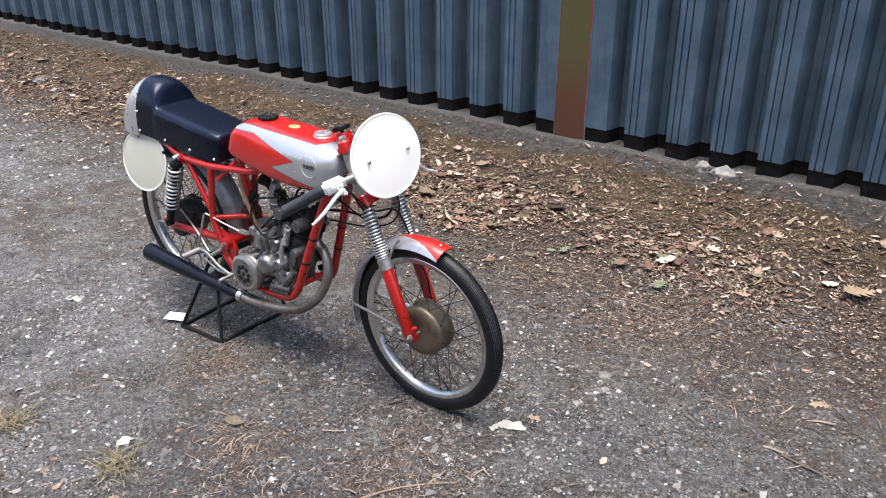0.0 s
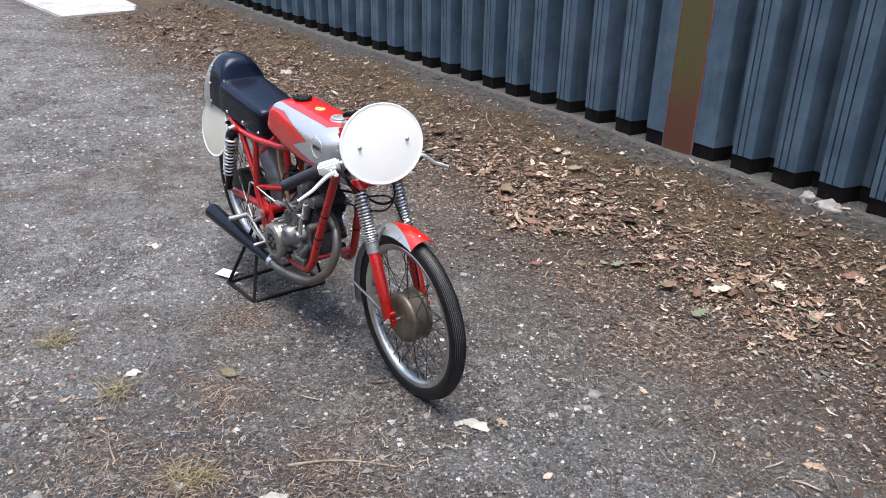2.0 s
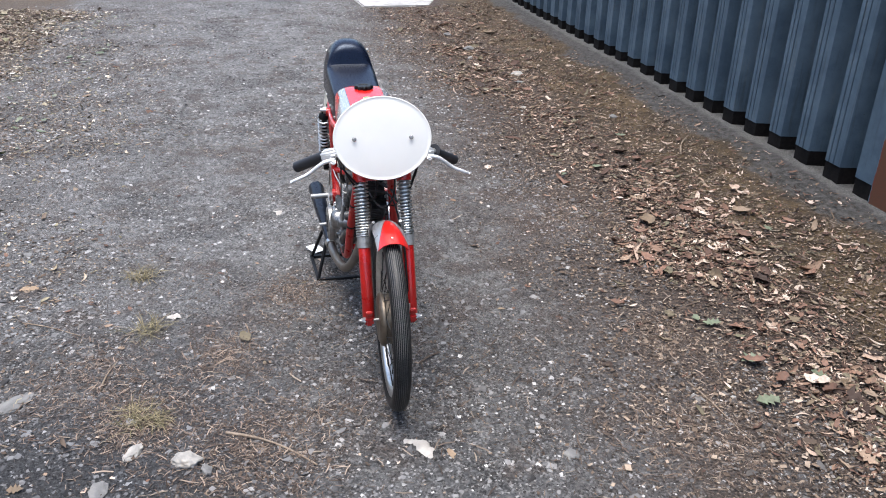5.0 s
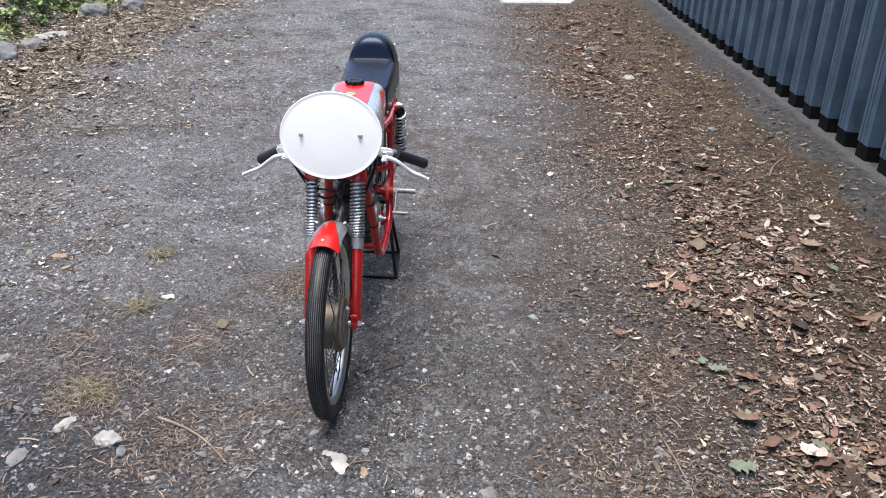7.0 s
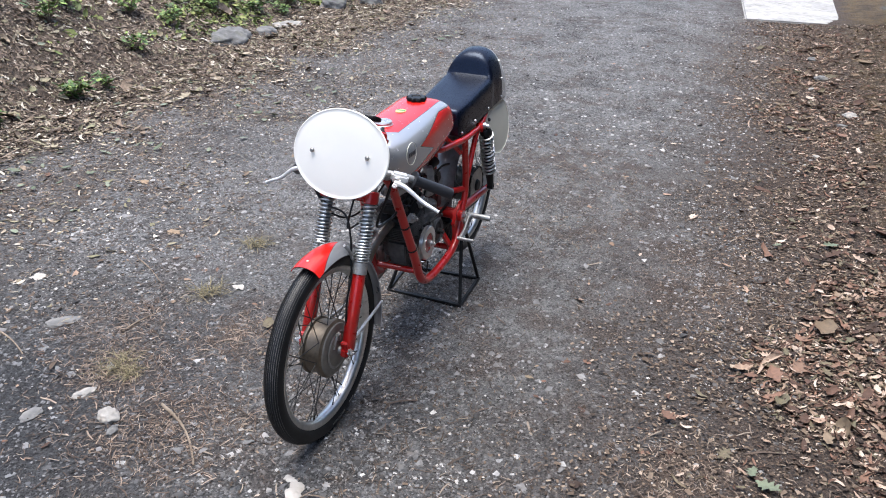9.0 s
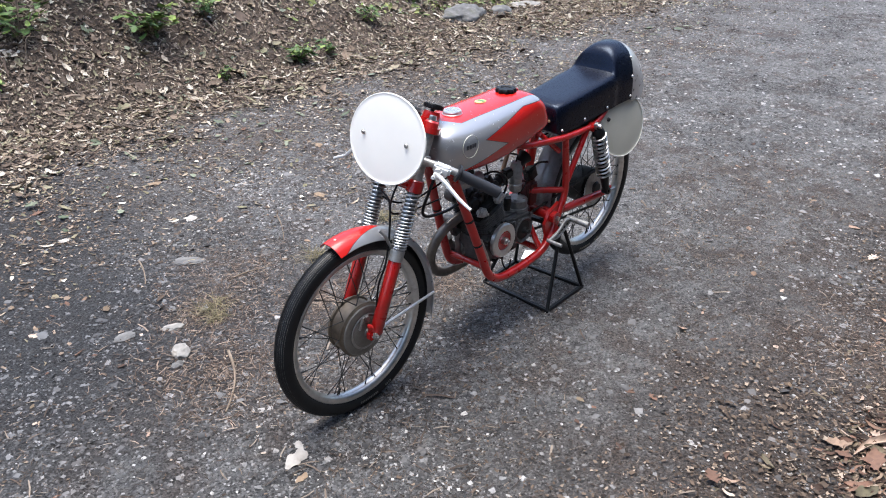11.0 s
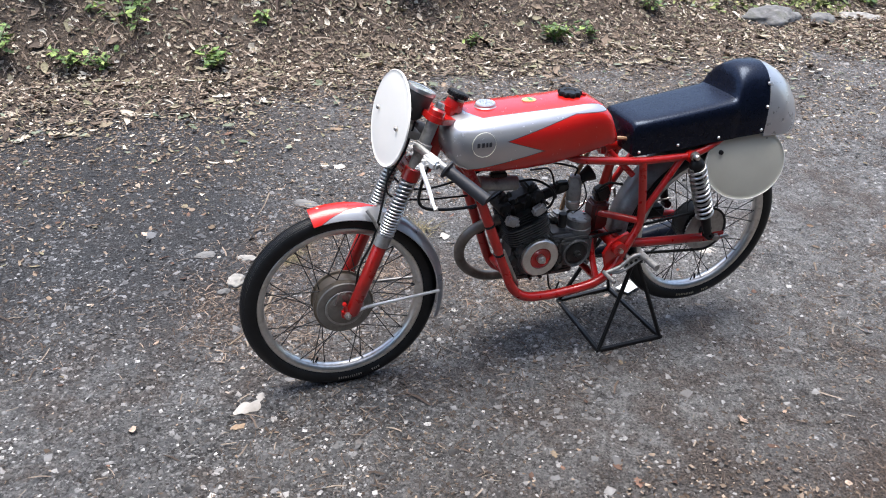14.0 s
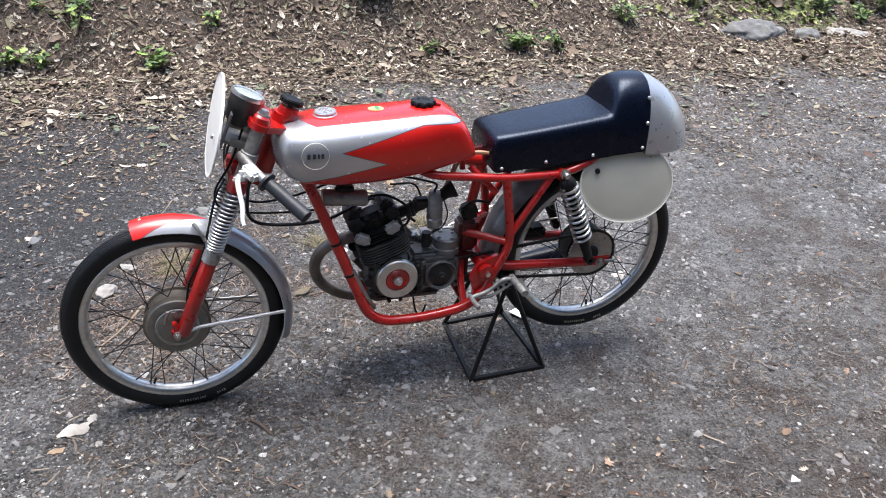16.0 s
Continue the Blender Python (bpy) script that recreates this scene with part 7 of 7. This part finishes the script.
def cane(a, l, tall, seed):
    """A thin dry stalk arching out of the bank, with a few short side twigs."""
    rng = np.random.RandomState(seed)
    t = rng.uniform(0, 2 * math.pi)
    lean = Vector((math.cos(t), math.sin(t), 0)) * tall * rng.uniform(0.4, 1.1)
    line = flowing([(0, 0, -0.02), lean * 0.35 + Vector((0, 0, tall * 0.6)), lean + Vector((0, 0, tall * rng.uniform(0.6, 1.0)))], 6)
    bm = tube(bmesh.new(), line, list(np.linspace(0.0045, 0.0018, len(line))), 6)
    for k in range(4):
        p = line[3 + 2 * k]
        w = Vector((rng.uniform(-1, 1), rng.uniform(-1, 1), rng.uniform(0, 0.8))).normalized() * tall * rng.uniform(0.15, 0.3)
        tube(bm, [p, p + w * 0.5 + Vector((0, 0, 0.01)), p + w], [0.002, 0.0016, 0.001], 5)
    me = bpy.data.meshes.new("dry_stalk")
    bm.to_mesh(me)
    bm.free()
    me.materials.append(M_TWIG)
    me.shade_smooth()
    ob = new("dry_stalk", me)
    ob.matrix_world = LANE @ Matrix.Translation((a, l, float(ground_z(a, l))))
    tagged(ob, "thin dry brown stalk arching out of the leafy bank", "stalk", "dry stalks on the bank")


for k, (a, l, tall) in enumerate(((-1.0, -4.1, 0.45), (-0.7, -4.3, 0.5), (-0.35, -4.05, 0.4), (0.0, -4.2, 0.5), (0.35, -4.0, 0.4), (0.7, -4.1, 0.45), (-1.5, -4.2, 0.4), (-2.1, -4.1, 0.35), (-2.8, -4.3, 0.4), (0.15, -3.7, 0.25), (-0.55, -3.65, 0.25))):
    cane(a, l, tall, 500 + k)


def tuft(a, l, seed, size):
    rng = np.random.RandomState(seed)
    vs, ts = [], []
    for k in range(85):
        t, out = rng.uniform(0, 2 * math.pi), rng.uniform(0.4, 1.5)
        p = Vector((rng.normal(0, size * 0.3), rng.normal(0, size * 0.3), 0))
        w = Vector((-math.sin(t), math.cos(t), 0)) * 0.0016
        mid_ = p + Vector((math.cos(t) * out, math.sin(t) * out, 0.5)) * size * 0.4
        tip = p + Vector((math.cos(t) * out * 1.6, math.sin(t) * out * 1.6, rng.uniform(0.05, 0.6))) * size * 0.6
        b = len(vs)
        vs += [p - w, p + w, mid_ + w * 0.8, mid_ - w * 0.8, tip]
        ts += [(b, b + 1, b + 2), (b, b + 2, b + 3), (b + 3, b + 2, b + 4)]
    ob = tri_mesh("grass_tuft", np.array(vs), np.array(ts), M_GRASS)
    ob.matrix_world = LANE @ pose(a, l, float(ground_z(a, l)))
    tagged(ob, "small yellowing grass tuft in the gravel", "grass", "grass tufts in the gravel")


M_GRASS = scattered("dry_grass", ((0.0, (0.07, 0.065, 0.03)), (0.5, (0.16, 0.135, 0.07)), (1.0, (0.3, 0.25, 0.15))), 0.7)
for k, (a, l, s) in enumerate(((0.02, -0.8, 0.06), (-0.52, -0.83, 0.065), (-0.98, -0.915, 0.065), (0.05, -0.74, 0.04))):
    tuft(a, l, 300 + k, 1.35 * s)

# ---- strewn stuff, the finest last ----
lane_edge = lambda a, l: smooth(l, -3.4, -2.5) * (1 - smooth(l + 0.35 * patches(a, l, 3, 0.5), 1.2, 1.75))
a, l = spread(260000, -2.6, 1.6, -2.7, 1.6, lambda a, l: lane_edge(a, l) * (0.14 + 0.86 * patches(a, l, 5, 0.35) ** 1.4 * (0.35 + 0.65 * patches(a, l, 31, 0.11))))
strew("gravel", CHIPS, a, l, 0.0064, 0.7, 0.4, 0.0015, M_CHIP, "loose crushed grey gravel", "gravel", 0.5)
a, l = spread(44000, -9.0, -2.8, -3.6, 2.0, lane_edge)
strew("gravel", CHIPS, a, l, 0.0135, 0.7, 0.35, 0.002, M_CHIP, "loose crushed grey gravel", "gravel")
a, l = spread(2600, -6.0, 2.0, -3.0, 1.4, lane_edge)
strew("coarse_gravel", CHIPS, a, l, 0.02, 0.5, 0.25, 0.0, M_CHIP, "coarser stone chips in the lane", "gravel")

# leaves along the wall: drifts with gaps, finer crumbs towards the wall
drift = lambda a, l: smooth(l + 0.7 * patches(a, l, 8, 0.3) - 0.28 * smooth(a, -0.1, 0.7), 1.48, 2.0) * (1 - 0.85 * smooth(l + 0.3 * patches(a, l, 21, 0.25), 1.75, 2.05)) * (1 - smooth(l + 0.0297 * a + 0.15 * patches(a, l, 25, 0.3), 2.1, 2.4)) * (0.35 + 0.65 * patches(a, l, 9, 0.3)) * (0.3 + 0.7 * smooth(a + 0.5 * patches(a, l, 27, 0.5), -1.9, -0.3))
a, l = spread(24000, -8.5, 2.4, 0.8, 2.5, drift)
strew("leaf_litter", LEAVES, a, l, 0.033, 0.6, 0.3, 0.016, M_LEAF, "brown fallen leaves along the wall", "leaves", 0.45)
a, l = spread(85000, -8.5, 2.4, 0.7, 2.5, lambda a, l: np.clip(drift(a, l) * 1.3 + 0.1 * smooth(l, 0.8, 1.5), 0, 1))
strew("leaf_shreds", SHREDS, a, l, 0.024, 0.8, 0.3, 0.014, M_LEAF, "curled brown leaf shreds along the wall", "leaves", 0.45)
a, l = spread(32000, -8.5, 2.4, 0.7, 2.5, lambda a, l: np.clip(drift(a, l) * 1.3 + 0.12 * smooth(l, 0.9, 1.5), 0, 1))
strew("leaf_scraps", SCRAPS, a, l, 0.014, 1.0, 0.4, 0.014, M_LEAF, "torn brown leaf scraps along the wall", "leaves", 0.5)
a, l = spread(95000, -8.5, 2.4, 0.5, 2.5, lambda a, l: smooth(l + 0.6 * patches(a, l, 8, 0.4), 0.9, 1.6) * (1 - 0.93 * smooth(l + 0.0297 * a + 0.25 * patches(a, l, 25, 0.3), 2.24, 2.46)))
strew("leaf_crumbs", CRUMBS, a, l, 0.011, 0.6, 0.35, 0.012, M_CRUMB, "crumbled leaf litter along the wall", "leaves")

# leaves on the bank, thinning out over the lane's edge
on_bank = lambda a, l: smooth(-l + 0.6 * patches(a, l, 11, 0.4), 2.5, 3.3) * (0.7 + 0.3 * patches(a, l, 12, 0.35))
at_edge = lambda a, l: smooth(-l + 0.9 * patches(a, l, 13, 0.5), 1.2, 3.0) * (0.3 + 0.7 * patches(a, l, 17, 0.3))
a, l = spread(21000, -8.5, 2.8, -6.4, -2.2, on_bank)
strew("bank_leaves", SMALL_LEAVES, a, l, 0.038, 0.7, 0.35, 0.022, M_BANK_LEAF, "pale and brown fallen leaves on the bank", "leaves", 0.45)
a, l = spread(26000, -8.5, 2.8, -5.8, -2.2, on_bank)
strew("bank_shreds", SHREDS, a, l, 0.036, 0.7, 0.3, 0.022, M_BANK_LEAF, "curled pale and brown leaf shreds on the bank", "leaves", 0.45)
a, l = spread(48000, -8.5, 2.8, -6.0, -2.4, on_bank)
strew("bank_straw", STRAWS, a, l, 0.045, 0.5, 0.4, 0.03, M_NEEDLE, "pale dry straw and stalks on the bank", "straw", 0.45)
a, l = spread(36000, -8.5, 2.8, -5.8, -2.2, on_bank)
strew("bank_scraps", SCRAPS, a, l, 0.02, 0.9, 0.45, 0.026, M_BANK_LEAF, "torn pale and brown leaf scraps on the bank", "leaves")
a, l = spread(80000, -8.5, 2.8, -6.4, -2.0, on_bank)
strew("bank_crumbs", CRUMBS, a, l, 0.018, 0.7, 0.4, 0.02, M_CRUMB, "crumbled leaf litter on the bank", "leaves")
a, l = spread(34000, -8.0, 2.4, -3.5, -0.8, lambda a, l: 0.5 * at_edge(a, l))
strew("edge_scraps", SHREDS + SCRAPS[:5], a, l, 0.026, 0.7, 0.3, 0.008, M_BANK_LEAF, "dry leaf scraps thinning out over the gravel", "leaves")
a, l = spread(70000, -6.5, 2.4, -3.5, -0.8, at_edge)
strew("edge_crumbs", CRUMBS, a, l, 0.012, 0.6, 0.3, 0.006, M_CRUMB, "brown leaf crumbs over the gravel's edge", "leaves")

a, l = spread(1300, -6.5, 2.2, -3.0, 1.5, lambda a, l: 0.25 + 0.75 * patches(a, l, 14, 0.5))
strew("stray_leaves", SCRAPS + LEAVES[:6], a, l, 0.026, 0.5, 0.2, 0.005, M_LEAF, "stray small dry leaves on the lane", "leaves")
NEEDLES = ((0.25, -0.48, 0.19), (0.03, -0.8, 0.14), (0.1, -0.25, 0.12), (0.45, 0.95, 0.2), (-0.1, 1.05, 0.15), (0.9, 0.6, 0.25), (1.1, 1.0, 0.25))
straw_at = lambda a, l: np.clip(np.clip(patches(a, l, 16, 0.3) * 2.4 - 1.05, 0, 1) * 0.5 + 0.07 + sum(np.exp(-((a - p) ** 2 + (l - q) ** 2) / r ** 2) for p, q, r in NEEDLES) + 0.5 * smooth(l, 0.9, 1.6), 0, 1)
a, l = spread(115000, -2.8, 2.0, -2.6, 2.35, straw_at)
strew("straw_bits", STRAWS, a, l, 0.017, 0.5, 0.2, 0.007, M_STRAW, "dry needles and grass bits on the lane", "straw", 0.5)
# brown mats of needles and rotted grass
MATS = ((0.2, -0.45, 0.26), (0.03, -0.8, 0.16), (-0.22, -1.0, 0.22), (0.4, 0.9, 0.24), (-0.12, 1.06, 0.17), (-1.35, 1.08, 0.3), (-0.72, -0.3, 0.13), (-0.3, -0.55, 0.13))
mats = np.concatenate([np.random.normal((p, q), (0.7 * r, 0.6 * r), (int(7500 * r), 2)) for p, q, r in MATS])
strew("needle_mats", STRAWS, mats[:, 0], mats[:, 1], 0.02, 0.6, 0.25, 0.008, M_NEEDLE, "brown mats of dry needles and grass", "straw")
a, l = spread(60000, -3.5, 2.2, -2.6, 1.6, straw_at)
strew("lane_crumbs", CRUMBS, a, l, 0.008, 0.6, 0.3, 0.005, M_CRUMB, "brown crumbs in the gravel", "leaves")
a, l = spread(900, -8.0, 2.4, -4.6, -1.8, lambda a, l: at_edge(a, l))
strew("green_leaf_litter", SMALL_LEAVES, a, l, 0.045, 0.4, 0.25, 0.02, M_GREEN_LEAF, "green fallen leaves along the bank", "leaves")

# low green cover on the far end of the bank
far_green = lambda a, l: smooth(-a, 3.2, 5.0) * smooth(-l, 3.6, 4.2) * np.clip(patches(a, l, 23, 0.35) * 2 - 0.45, 0, 1) + 0.12 * smooth(-l, 3.7, 4.4) * np.clip(patches(a, l, 41, 0.25) * 2.4 - 1.2, 0, 1)
a, l = spread(26000, -8.8, 2.4, -6.0, -3.5, far_green)
strew("ground_cover", SMALL_LEAVES, a, l, 0.05, 0.6, 0.7, 0.05, M_COVER_LEAF, "low green ground cover on the bank", "plants")
